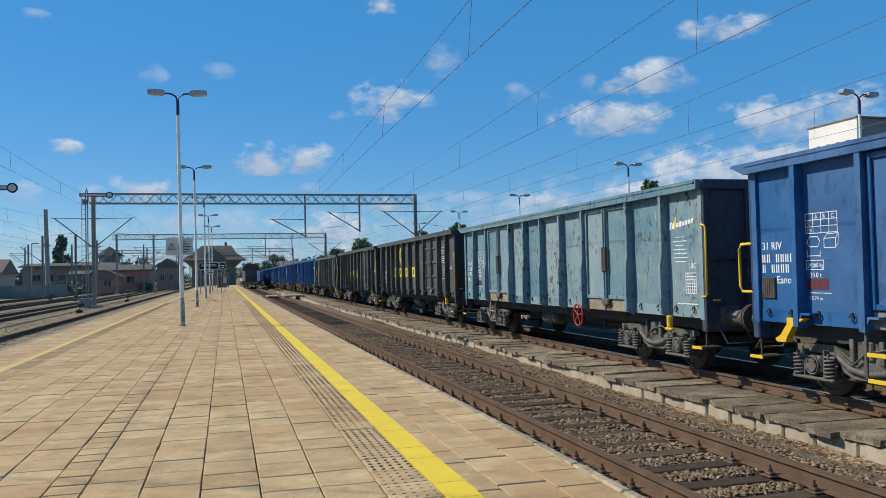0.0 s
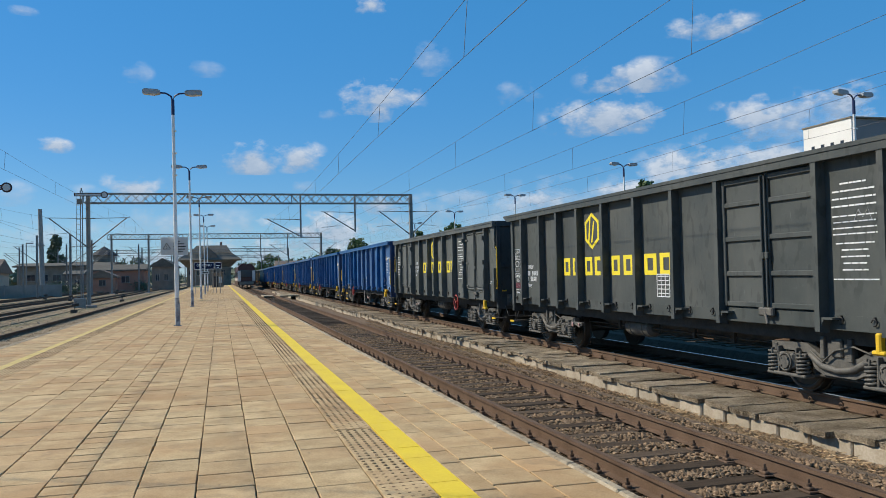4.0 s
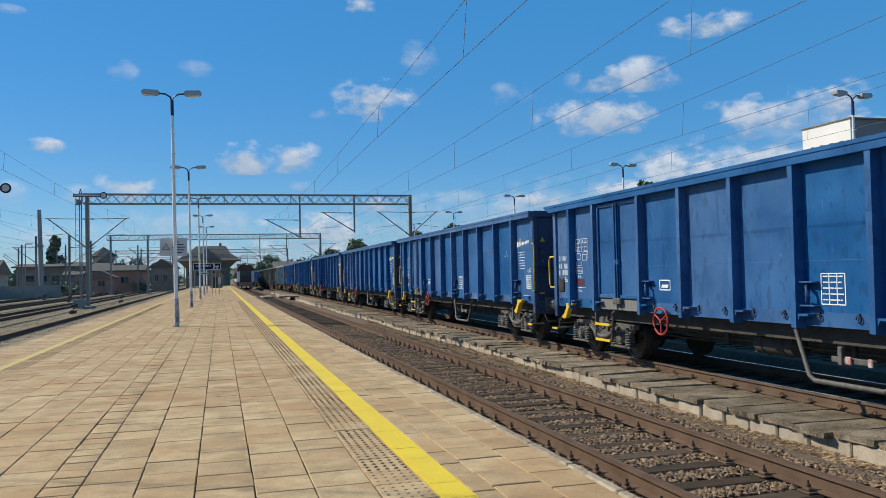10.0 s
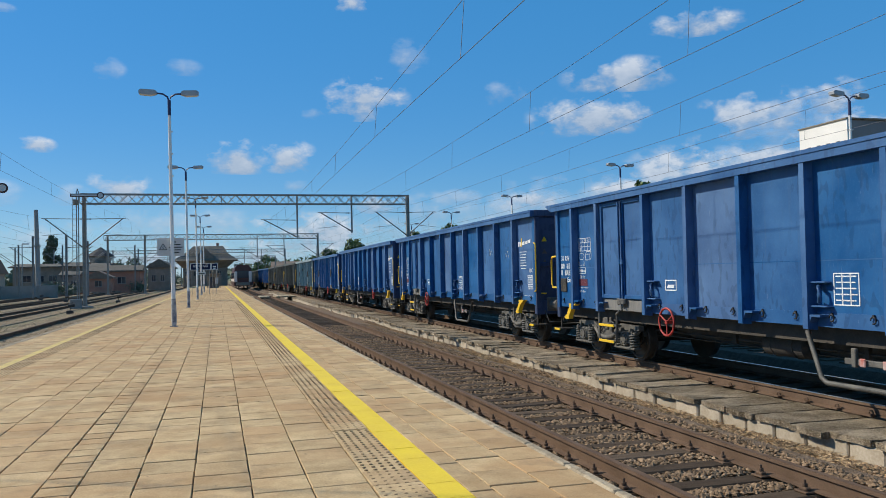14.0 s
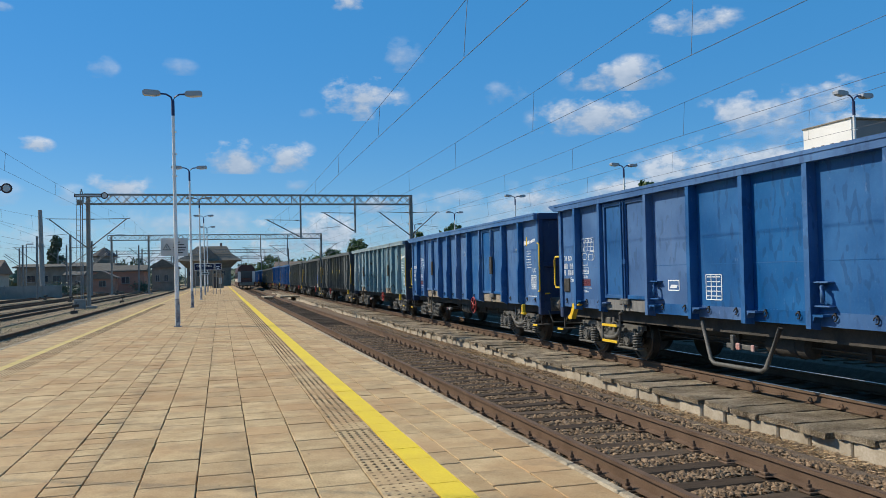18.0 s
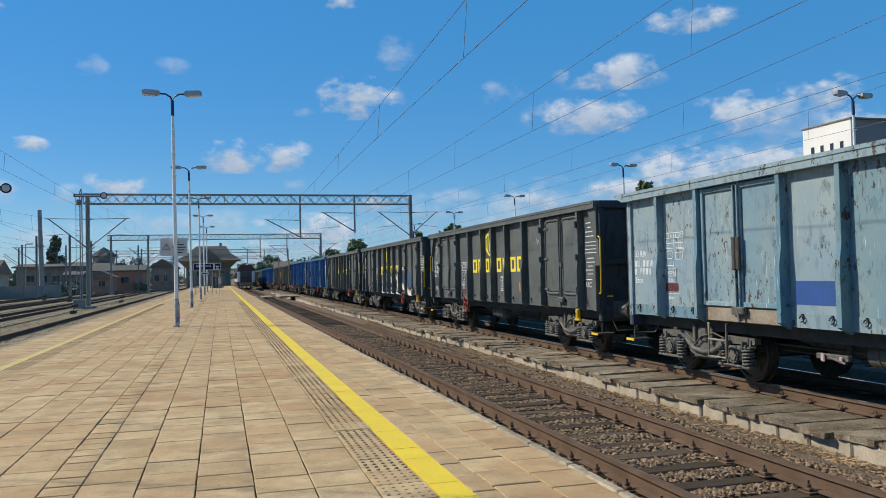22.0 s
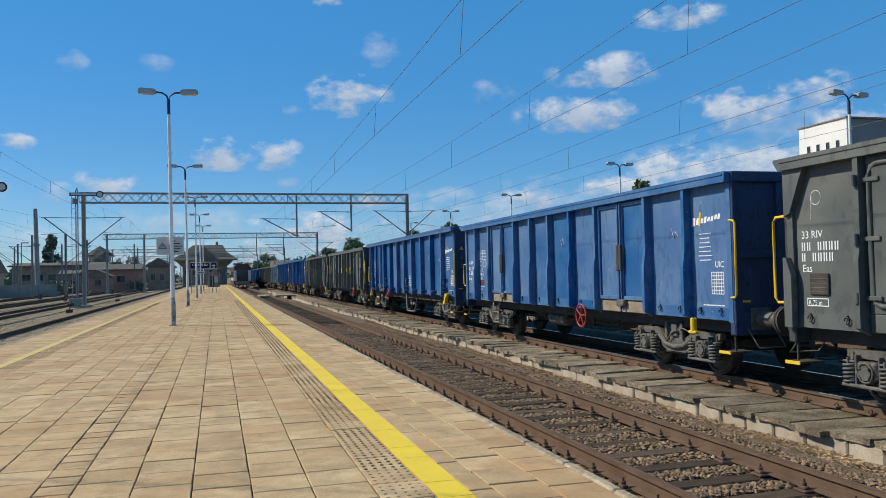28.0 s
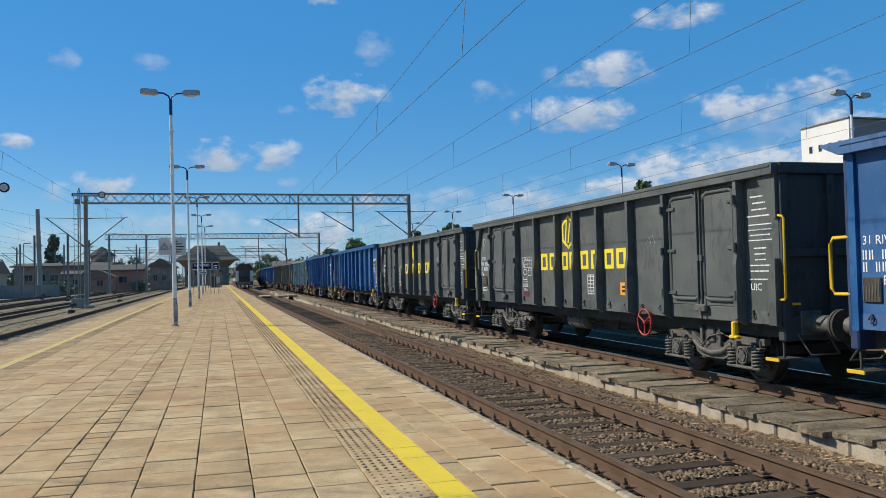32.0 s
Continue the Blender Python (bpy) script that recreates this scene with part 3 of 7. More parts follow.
        part("coupling_hook", Shape().box(-0.05, 0.05, s * h, s * (over / 2 - 0.02), 0.98, 1.10, 0.01).tube([(-0.06, s * (over / 2 - 0.15), 1.0), (-0.09, s * (over / 2 - 0.05), 0.75), (0.0, s * (over / 2), 0.62)], 0.025, 6), STEEL_DARK, w)
        part("air_hose", Shape().tube([(-0.45, s * h, 0.95), (-0.45, s * (h + 0.15), 0.85), (-0.35, s * (h + 0.26), 0.6), (-0.15, s * (over / 2 - 0.02), 0.62)], 0.028, 6), BLACK, w)
        part("shunting_bar", Shape().tube([(-1.12, s * (h + 0.05), 0.88), (-1.12, s * (h + 0.30), 0.60), (-0.62, s * (h + 0.30), 0.60), (-0.62, s * (h + 0.05), 0.88)], 0.016, 6), STEEL_GREY, w, "grey bent bar below the buffer")
        part("end_lever", Shape().box(-1.22, -1.08, s * (h + 0.06), s * (h + 0.09), 1.31, 1.345, 0.006), YELLOW, w, "yellow end lever")
        # corner step and hand rail
        part("corner_step", Shape().box(-1.42, -1.02, s * (h - 0.28), s * (h + 0.02), 0.50, 0.53, 0.006).tube([(-1.28, s * (h - 0.06), 0.5), (-1.28, s * (h - 0.06), 1.0)], 0.02, 6), STEEL_DARK, w)
        part("step_edge", Shape().box(-1.445, -1.425, s * (h - 0.28), s * (h + 0.02), 0.485, 0.535, 0.004), YELLOW, w, "yellow step edge")
    ry = -h - 0.01
    part("hand_rail", Shape().tube([(SK - 0.05, ry + 0.05, 2.64), (SK - 0.09, ry - 0.12, 2.62), (SK - 0.09, ry - 0.15, 2.58), (SK - 0.09, ry - 0.15, 1.44), (SK - 0.09, ry - 0.12, 1.40), (SK - 0.05, ry + 0.05, 1.39)], 0.019, 6), YELLOW, w, "yellow hand rail")
    if kind == "eas" or colour == "bright":
        lo, hi = (1.35, 2.60) if kind == "eas" else (1.45, 2.15)
        part("hand_rail", Shape().tube([(-1.33, h + 0.02, hi), (-1.33, h + 0.26, hi), (-1.33, h + 0.32, hi - 0.07), (-1.33, h + 0.32, lo + 0.07), (-1.33, h + 0.26, lo), (-1.33, h + 0.02, lo)], 0.022, 8), YELLOW, w, "bent yellow hand rail")
    if blue:
        part("hand_rail", Shape().tube([(-1.33, h + 0.02, 2.25), (-1.33, h + 0.30, 2.25), (-1.33, h + 0.36, 2.17), (-1.33, h + 0.36, 1.58), (-1.33, h + 0.30, 1.50), (-1.33, h + 0.02, 1.50)], 0.024, 8), YELLOW, w, "bent yellow hand rail")
        if extra == "plain":
            part("hand_rail", Shape().tube([(-0.95, -h - 0.02, 2.34), (-0.95, -h - 0.24, 2.34), (-0.95, -h - 0.30, 2.28), (-0.95, -h - 0.30, 1.66), (-0.95, -h - 0.24, 1.60), (-0.95, -h - 0.02, 1.60)], 0.024, 8), YELLOW, w, "bent yellow hand rail")
            for z in (1.60, 2.34):
                part("rail_tag", Shape().box(-0.985, -0.915, -h - 0.09, -h - 0.06, z - 0.03, z + 0.03, 0.006), WHITE, w, "white rail tag")
        part("hand_rail", Shape().tube([(-0.35, -h - 0.06, 3.16), (-0.35, -h - 0.12, 3.16), (-0.05, -h - 0.12, 3.16), (-0.05, -h - 0.06, 3.16)], 0.016, 6), STEEL_GREY, w, "grey end grip")
        hook = [(-h + 0.62, 1.14), (-h + 0.98, 1.14), (-h + 0.98, 1.02), (-h + 1.12, 0.80), (-h + 1.24, 0.72), (-h + 1.20, 0.66), (-h + 1.02, 0.66), (-h + 0.98, 0.78), (-h + 0.86, 0.98)]
        for shift in (0.0, 2 * h - 1.85):
            part("tow_hook", Shape().prism([(a + shift, 0.78 + (b - 0.66) * 0.75) for a, b in hook], 0, SK - 0.15, SK - 0.04), YELLOW, w, "yellow tow hook")
    else:
        part("tow_hook", Shape().box(SK - 0.12, SK - 0.02, -h + 1.05, -h + 1.14, 0.74, 1.02, 0.02).box(SK - 0.12, SK - 0.02, -h + 0.98, -h + 1.21, 0.74, 0.80, 0.02), YELLOW, w, "yellow tow hook")
    # hand brake wheel and its post
    hy = yy(4.84 if extra == "plain" else 11.10 if blue else 9.79 if extra == "farwheel" else {"eaos": 5.05 if colour == "faded" else 5.5, "eas": 4.22 if extra == "inner" else 3.88, "eamos": 7.4}[kind])
    hz = 0.92 if blue else 0.86
    wh = Shape().ring((-1.40, hy, hz), 0, 0.25, 0.022, 20, 6).tube([(-1.42, hy, hz), (-1.30, hy, hz)], 0.035, 8)
    spokes = 5 if kind == "eaos" else 3
    for k in range(spokes):
        a = 2 * math.pi * (k / spokes + 0.08)
        wh.tube([(-1.40, hy, hz), (-1.40, hy + 0.25 * math.cos(a), hz + 0.25 * math.sin(a))], 0.017, 5)
    if kind != "eamos":
        part("hand_wheel", wh, REDP if kind != "eamos" else STEEL_DARK, w, "red hand brake wheel" if kind != "eamos" else "dark hand brake wheel")
    if blue:
        ly = yy(6.55 if extra != "plain" else 9.2)
        part("side_ladder", Shape().tube([(-1.30, ly + 1.02, 0.98), (-1.36, ly + 0.70, 0.36), (-1.36, ly + 0.60, 0.30), (-1.36, ly - 0.62, 0.30), (-1.36, ly - 0.72, 0.36), (-1.30, ly - 1.0, 0.98)], 0.036, 8), STEEL_GREY, w, "grey bent step frame")
        part("brake_lever", Shape().box(-1.30, -1.24, ly - 0.4, ly + 0.35, 0.58, 0.66, 0.01).box(-1.33, -1.27, ly + 0.12, ly + 0.2, 0.55, 0.80, 0.01), STEEL_GREY, w)
        part("brake_plate", Shape().box(-1.34, -1.31, ly - 0.05, ly + 0.05, 0.57, 0.68, 0.01).box(-1.34, -1.31, ly - 0.41, ly - 0.33, 0.57, 0.68, 0.01), PLATE, w, "white brake change-over plate")
        sy = yy(13.35)
        part("step_frame", Shape().tube([(-1.40, sy + 0.42, 1.02), (-1.42, sy + 0.42, 0.46), (-1.42, sy + 0.36, 0.40), (-1.42, sy - 0.30, 0.40), (-1.42, sy - 0.36, 0.46), (-1.40, sy - 0.36, 1.02)], 0.026, 8)
             .box(-1.44, -1.30, sy - 0.36, sy + 0.42, 0.72, 0.76, 0.008).tube([(-1.42, sy - 0.36, 0.98), (-1.42, sy - 0.52, 1.06)], 0.022, 6), STEEL_GREY, w, "grey two-rung step below the doors")
        for z in (0.41, 0.74):
            part("step_tread", Shape().box(-1.46, -1.443, sy - 0.30, sy + 0.36, z - 0.028, z + 0.028, 0.005), YELLOW, w, "yellow step tread")
    else:
        lev = yy(10.2 if kind != "eaos" else 8.8)
        part("brake_lever", Shape().box(-1.30, -1.22, lev - 0.3, lev + 0.3, 0.60, 0.68, 0.01).tube([(-1.32, lev, 0.64), (-1.34, lev - 0.3, 0.58)], 0.02, 6), STEEL_GREY, w)
        part("brake_plate", Shape().box(-1.34, -1.31, lev + 0.1, lev + 0.17, 0.57, 0.68, 0.01).box(-1.34, -1.31, lev - 0.23, lev - 0.17, 0.57, 0.66, 0.01), PLATE, w, "white brake change-over plate")
        if kind == "eaos":
            st = yy(11.3)
            part("side_step", Shape().tube([(-1.36, st + 0.25, 0.98), (-1.38, st + 0.25, 0.42), (-1.38, st - 0.25, 0.42), (-1.36, st - 0.25, 0.98)], 0.022, 6).tube([(-1.37, st + 0.25, 0.7), (-1.37, st - 0.25, 0.7)], 0.02, 6), BARE, w, "pale side step")
    bogie(w, -pivot)
    bogie(w, pivot)
    # markings
    MX = SK - 0.001
    if marks == "axle":
        lg = Shape()
        y0, z0 = yy(1.30), 2.60
        if kind != "eanos":
            y0, z0 = yy(1.15), 2.62
        k = 0.78 if blue else 0.70
        for i, (a, b, c, d) in enumerate(((0.0, 0.13, -0.02, 0.20), (0.17, 0.30, 0.0, 0.18), (0.36, 0.46, 0.02, 0.16), (0.50, 0.60, 0.02, 0.20), (0.64, 0.74, 0.04, 0.18), (0.78, 0.88, 0.04, 0.20), (0.92, 1.02, 0.06, 0.22), (1.05, 1.14, 0.06, 0.24))):
            b = a + (b - a) * 0.95
            lg.prism([(y0 - a * k, z0 + c), (y0 - b * k, z0 + c), (y0 - b * k - 0.03, z0 + 0.62 * d), (y0 - a * k - 0.03, z0 + 0.62 * d)], 0, MX - 0.004, MX)
        part("owner_mark", lg, WHITE, w, "slanted white owner's mark")
        part("owner_mark", Shape().prism([(y0 - 0.26 * k, z0 - 0.02), (y0 - 0.34 * k, z0 - 0.03), (y0 - 0.40 * k, z0 + 0.20), (y0 - 0.33 * k, z0 + 0.22)], 0, MX - 0.006, MX), YELLOW, w, "yellow stroke of the owner's mark")
        part("small_writing", bars(Shape(), MX, y0 - 0.12, z0 - 0.14, 0.5, 0.52, 7, seed), WHITE, w, "white small print in lines")
        side_text(w, "lettering", "UIC", 0.15, MX, yy(0.52), 1.88)
        part("load_table", frame_mark(Shape(), MX, yy(0.62), 1.80, 0.33, 0.36, 5, 6), WHITE, w, "white ruled load table")
        part("small_writing", bars(Shape(), MX, yy(0.95), 1.28, 0.75, 0.09, 1, seed + 3), WHITE, w)
    else:
        wr = Shape()
        y0 = yy(0.80) if kind == "eas" else yy(1.95)
        wd = 0.62 if kind == "eas" else 0.85
        if extra == "inner":
            y0, wd = yy(4.22), 0.95
        bars(wr, MX, y0, 3.0, wd, 0.40, 4, seed, (0.4, 1))
        bars(wr, MX, y0, 2.56, wd, 0.32, 4, seed + 1, (0.75, 1))
        bars(wr, MX, y0, 2.20, wd, 0.44, 5, seed + 2, (0.35, 0.9))
        bars(wr, MX, y0, 1.72, wd, 0.08, 1, seed + 3, (0.9, 1))
        part("small_writing", wr, WHITE, w, "white address lines in small print")
        side_text(w, "lettering", "UIC", 0.16, MX, yy(0.75), 1.52 if kind == "eas" else 2.05)
    n0 = yy(posts[-1] - 0.10)
    if blue or kind == "eaos":
        wid = 0.74
        side_text(w, "lettering", "31 RIV" if blue else "33 RIV", 0.165, MX, n0 - 0.02, 2.14)
        part("wagon_number", number_bars(Shape(), MX, n0 - 0.02, 2.07, wid, 0.31, 2), WHITE, w, "white wagon number")
        side_text(w, "lettering", "Eano" if blue else "Eaos", 0.165, MX, n0 - (0.34 if blue else 0.02), 1.63)
        if blue:
            bx = part("document_box", Shape().box(MX - 0.03, MX, n0 - 0.32, n0 - 0.02, 1.40, 1.72, 0.01), STEEL_DARK, w, "dark document holder")
            for k in range(6):
                part("mesh_bar", Shape().box(MX - 0.036, MX - 0.031, n0 - 0.30 + 0.05 * k, n0 - 0.29 + 0.05 * k, 1.42, 1.70), STEEL_GREY, bx)
        panel(w, yy(posts[-2] - 0.07), MX, "24200 kg", "20.0 t", "21.2 kN", "15.74 m" if blue else "14.04 m", 2.62 if blue else 2.55)
    else:
        n1 = yy(posts[-3] - 0.22) if extra == "inner" else yy(posts[-1] - 0.18) if kind == "eas" else yy(posts[-2] - 0.1)
        nz = 2.26 if kind == "eas" else 1.95
        side_text(w, "lettering", "33 RIV", 0.15, MX, n1, nz)
        part("wagon_number", number_bars(Shape(), MX, n1, nz - 0.055, 0.72, 0.30, 2), WHITE, w, "white wagon number")
        side_text(w, "lettering", "Eas" if kind == "eas" else "Eaoy", 0.15, MX, n1, nz - 0.47)
        if extra == "inner":
            part("small_writing", bars(Shape(), MX, yy(posts[-1] - 0.14), 2.7, 0.5, 0.9, 8, seed + 9, (0.5, 1)), WHITE, w, "white small print in lines")
        elif kind == "eas":
            bx = part("document_box", Shape().box(MX - 0.03, MX, n1 - 0.52, n1 - 0.16, 1.47, 1.77, 0.01), STEEL_DARK, w, "dark document holder")
            for k in range(4):
                part("mesh_bar", Shape().box(MX - 0.036, MX - 0.031, n1 - 0.50, n1 - 0.18, 1.51 + 0.06 * k, 1.52 + 0.06 * k), STEEL_GREY, bx)
            part("brake_mark", frame_mark(Shape(), MX, n1 - 0.08, 1.42, 0.40, 0.10, 1, 1), WHITE, w)
            side_text(w, "lettering", "R 75 m", 0.09, MX, n1 - 0.10, 1.335)
            panel(w, yy(posts[-3] - 0.26), MX, "22000 kg", "20.5 t", "21.7 kN", "14.04 m", 2.27)
            part("small_writing", Shape().ring((MX, n1 - 0.30, 2.82), 0, 0.10, 0.007, 14, 4).tube([(MX, n1 - 0.22, 2.86), (MX, n1 - 0.20, 2.52)], 0.007, 4), WHITE, w, "thin white chalk strokes")
        else:
            panel(w, yy(posts[-1] - 0.1), MX, "23000 kg", "19.5 t", "20.2 kN", "14.04 m", 2.5)
    ty = yy(10.15 if extra == "plain" else 7.70 if extra == "inner" else 7.12 if blue else 7.75 if kind == "eaos" else 6.6)
    part("load_table", bars(frame_mark(Shape(), MX, ty - 0.10, 1.78, 0.44, 0.42, 3, 1, 0.016), MX, ty - 0.12, 1.77, 0.40, 0.40, 5, seed + 5, (0.9, 1)), WHITE, w, "white ruled axle load table")
    if blue:
        part("load_mark", frame_mark(Shape(), MX, yy(11.25), 1.68, 0.36, 0.18, 1, 1, 0.02).prism([(yy(11.2), 1.54), (yy(10.98), 1.54), (yy(10.94), 1.60), (yy(11.16), 1.60)], 0, MX - 0.004, MX), WHITE, w)
        part("lower_mark", bars(Shape(), MX, yy(4.2), 1.14, 0.42, 0.05, 1, seed), WHITE, w)
        for z, r in ((2.74, 0.125), (2.42, 0.12), (2.16, 0.11)):
            tri = Shape().prism([(-1.08 - r * 0.6, z - r * 0.5), (-1.08 + r * 0.6, z - r * 0.5), (-1.08, z + r * 0.6)], 1, -h - 0.016, -h - 0.011)
            part("warning_triangle", tri, YELLOW if z > 2.5 else STEEL_GREY, w, "small warning triangle")
    if marks == "block":
        # the owner's large yellow mark: plain blocks and a hexagonal sign
        if kind == "eas":
            z0, z1 = 1.91, 2.33
            us = [(9.18, 8.76), (8.62, 8.26), (7.88, 7.54), (7.44, 7.08), (6.84, 6.44), (6.30, 5.90), (5.66, 5.24), (5.12, 4.70)]
            hexu, hexz = 7.48, 2.80
        else:
            z0, z1 = 1.77, 2.18
            us = [(10.78, 10.42), (10.26, 9.94), (9.62, 9.24), (9.12, 8.70), (8.32, 7.96), (7.80, 7.40), (6.96, 6.50), (6.38, 5.92)]
            hexu, hexz = 9.22, 2.76
        for i, (a, b) in enumerate(us):
            ya, yb = yy(a), yy(b)
            s, e, f = Shape(), (yb - ya) * 0.27, 0.085
            s.box(MX - 0.004, MX, ya, ya + e, z0, z1).box(MX - 0.004, MX, yb - e, yb, z0, z1).box(MX - 0.004, MX, ya + e, yb - e, z1 - f, z1).box(MX - 0.004, MX, ya + e, yb - e, z0, z0 + f)
            part("yellow_block", s, MARKYEL, w, "plain yellow bars of the owner's mark")
        hx = [(math.cos(a) * 0.40, math.sin(a) * 0.41) for a in [math.pi / 2 + k * math.pi / 3 for k in range(6)]]
        s = Shape()
        for k in range(6):
            (a, b), (c, d) = hx[k], hx[(k + 1) % 6]
            s.prism([(yy(hexu) + a, hexz + b), (yy(hexu) + c, hexz + d), (yy(hexu) + c * 0.78, hexz + d * 0.80), (yy(hexu) + a * 0.78, hexz + b * 0.80)], 0, MX - 0.004, MX)
        s.prism([(yy(hexu) - 0.02, hexz - 0.26), (yy(hexu) + 0.05, hexz - 0.26), (yy(hexu) - 0.08, hexz + 0.22), (yy(hexu) - 0.13, hexz + 0.2)], 0, MX - 0.005, MX)
        s.prism([(yy(hexu) + 0.14, hexz - 0.30), (yy(hexu) + 0.20, hexz - 0.26), (yy(hexu) + 0.10, hexz + 0.30), (yy(hexu) + 0.04, hexz + 0.32)], 0, MX - 0.005, MX)
        tagged(part("yellow_sign", s, MARKYEL, w, "yellow hexagonal owner's sign"), kind="stuff")
    rs = random.Random(seed * 7 + 1)
    for i in (1, 2, 4):
        if i + 1 < len(posts) and i not in doors:
            y0, z0 = yy((posts[i] + posts[i + 1]) / 2 + rs.uniform(-0.2, 0.2)), rs.uniform(2.3, 2.75)
            pts = [(MX - 0.001, y0 - 0.07 * q + rs.uniform(-0.03, 0.03), z0 + (0.16 if q % 2 else 0.0) + rs.uniform(-0.04, 0.04)) for q in range(5)]
            if i < 4 or kind == "eaos":
                part("chalk_mark", Shape().tube(pts, 0.005, 4), CHALK, w, "thin white chalk strokes")
    if kind == "eas" and extra != "inner":
        part("info_plate", Shape().box(MX - 0.006, MX, yy(4.98), yy(4.56), 1.36, 1.62), ORANGE, w, "small orange information plate")
        part("info_print", Shape().box(MX - 0.009, MX - 0.006, yy(4.90), yy(4.64), 1.42, 1.47).box(MX - 0.009, MX - 0.006, yy(4.90), yy(4.64), 1.51, 1.55), BLACK, w)
    for ch in w.children:
        if ch.name.split(".")[0] in ("small_writing", "load_table", "wagon_number", "owner_mark"):
            ch["kind"] = "stuff"
    if extra == "sprayed":
        sprayed(w, yy, MX)
    if kind == "eaos" and extra == "patch":
        part("paint_patch", Shape().box(MX - 0.003, MX, yy(9.45), yy(8.6), 1.34, 1.68), PATCH, w, "fresh blue paint patch")
    return w


PALEBLUE = mottled("pale blue spray shading", (0.36, 0.50, 0.60), (0.52, 0.60, 0.66), 0.5, 2.5, 14, 0.1)
LEMON = mottled("yellow spray paint", (0.80, 0.58, 0.04), (0.70, 0.46, 0.04), 0.5, 3, 20, 0.1)


def sprayed(w, yy, MX):
    """Silver, blue and yellow spray paint, bay by bay: jagged fields with black outlines, shading and strokes."""
    r = random.Random(4)
    # u from, u to, top at both ends: the bays between the posts
    bays = [(4.46, 5.70, 1.82, 1.98), (5.83, 6.90, 2.02, 1.90), (7.02, 7.92, 1.88, 2.02), (8.05, 9.10, 1.62, 1.30)]
    for k, (a, b, za, zb) in enumerate(bays):
        n = 9
        top = []
        for i in range(n):
            f = i / (n - 1)
            top.append((yy(a + (b - a) * f), za + (zb - za) * f + (0.13 if i % 2 else -0.10) * r.uniform(0.5, 1.3)))
        field = [(yy(a), 0.99)] + top + [(yy(b), 0.99)]
        halo = [(y, z + 0.07) for y, z in top]
        part("spray_halo", Shape().prism([(yy(a), za - 0.2)] + halo + [(yy(b), zb - 0.2)], 0, MX - 0.003, MX - 0.001), LEMON, w, "yellow halo of spray paint")
        part("spray_field", Shape().prism(field, 0, MX - 0.008, MX - 0.0035), SILVER, w, "silver spray-paint field")
        edge = Shape()
        for (p, q), (u, v) in zip(top[:-1], top[1:]):
            edge.tube([(MX - 0.006, p, q), (MX - 0.006, u, v)], 0.026, 5)
        part("spray_outline", edge, BLACK, w, "black spray-paint outline")
        for i in range(3):
            c = a + (b - a) * (0.2 + 0.28 * i)
            z0, ht = r.uniform(1.02, 1.2), r.uniform(0.3, 0.55)
            part("spray_shade", Shape().prism([(yy(c), z0), (yy(c + 0.16), z0 + 0.06), (yy(c + 0.10), z0 + ht), (yy(c - 0.02), z0 + ht * 0.8)], 0, MX - 0.011, MX - 0.0085), PALEBLUE, w, "pale blue spray shading")
        for i in range(7):
            c, z = a + (b - a) * (0.06 + 0.14 * i), r.uniform(1.0, 1.35)
            d, hgt = r.uniform(-0.30, 0.30), r.uniform(0.25, 0.62)
            pts = [(MX - 0.010, min(max(yy(c + d * f + 0.09 * math.sin(6 * f + i)), yy(a)), yy(b)), min(z + hgt * f, 1.85)) for f in (0, 0.2, 0.4, 0.6, 0.8, 1)]
            part("spray_stroke", Shape().tube(pts, r.uniform(0.012, 0.028), 5), BLACK, w)
    # a white and yellow wave runs down over the next bay and the door
    def wave(name, label, ma, lift, thick, off):
        for a, b in ((3.12, 4.34), (2.10, 2.98)):
            up = [(yy(a + (b - a) * k / 8), lift + 0.15 + 0.42 * ((a + (b - a) * k / 8 - 2.1) / 2.2) + 0.10 * math.sin((a + (b - a) * k / 8) * 4.2)) for k in range(9)]
            low = [(y, max(0.985, z - thick)) for y, z in up]
            o = off + (0.062 if b < 3.0 else 0.0)
            part(name, Shape().prism(up + low[::-1], 0, MX - o - 0.004, MX - o), ma, w, label)
    wave("spray_patch", "blue spray-paint patch", PATCH, 1.25, 0.30, 0.001)
    wave("spray_wave", "yellow sprayed wave", LEMON, 1.06, 0.12, 0.006)
    wave("spray_wave", "white sprayed wave", SILVER, 0.98, 0.20, 0.011)
    for a, b, z0, z1, off in ((2.95, 2.45, 1.55, 2.05, 0.062), (2.55, 2.1, 1.30, 1.75, 0.062), (9.1, 8.5, 1.25, 1.55, 0.0), (4.3, 3.9, 1.75, 1.95, 0.0)):
        part("spray_patch", Shape().prism([(yy(a), z0), (yy(b + 0.1), z0 - 0.06), (yy(b), z1 - 0.1), (yy(b + 0.2), z1), (yy(a - 0.25), z1 - 0.12)], 0, MX - 0.005 - off, MX - off - 0.001), PATCH, w, "blue spray-paint patch")
    sc = [(yy(4.22 - 0.10 * k), 2.0 + (0.20 if k % 2 else 0.0) + 0.016 * k) for k in range(10)]
    part("spray_scribble", Shape().tube([(MX - 0.003, y, z) for y, z in sc], 0.020, 5), SILVER, w, "white sprayed scribble")
    part("spray_scribble", Shape().tube([(MX - 0.002, y + 0.02, z - 0.03) for y, z in sc], 0.016, 4), ORANGE, w, "orange sprayed scribble")
    part("spray_scribble", Shape().ring((MX, yy(3.85), 2.36), 0, 0.07, 0.016, 12, 4), ORANGE, w)


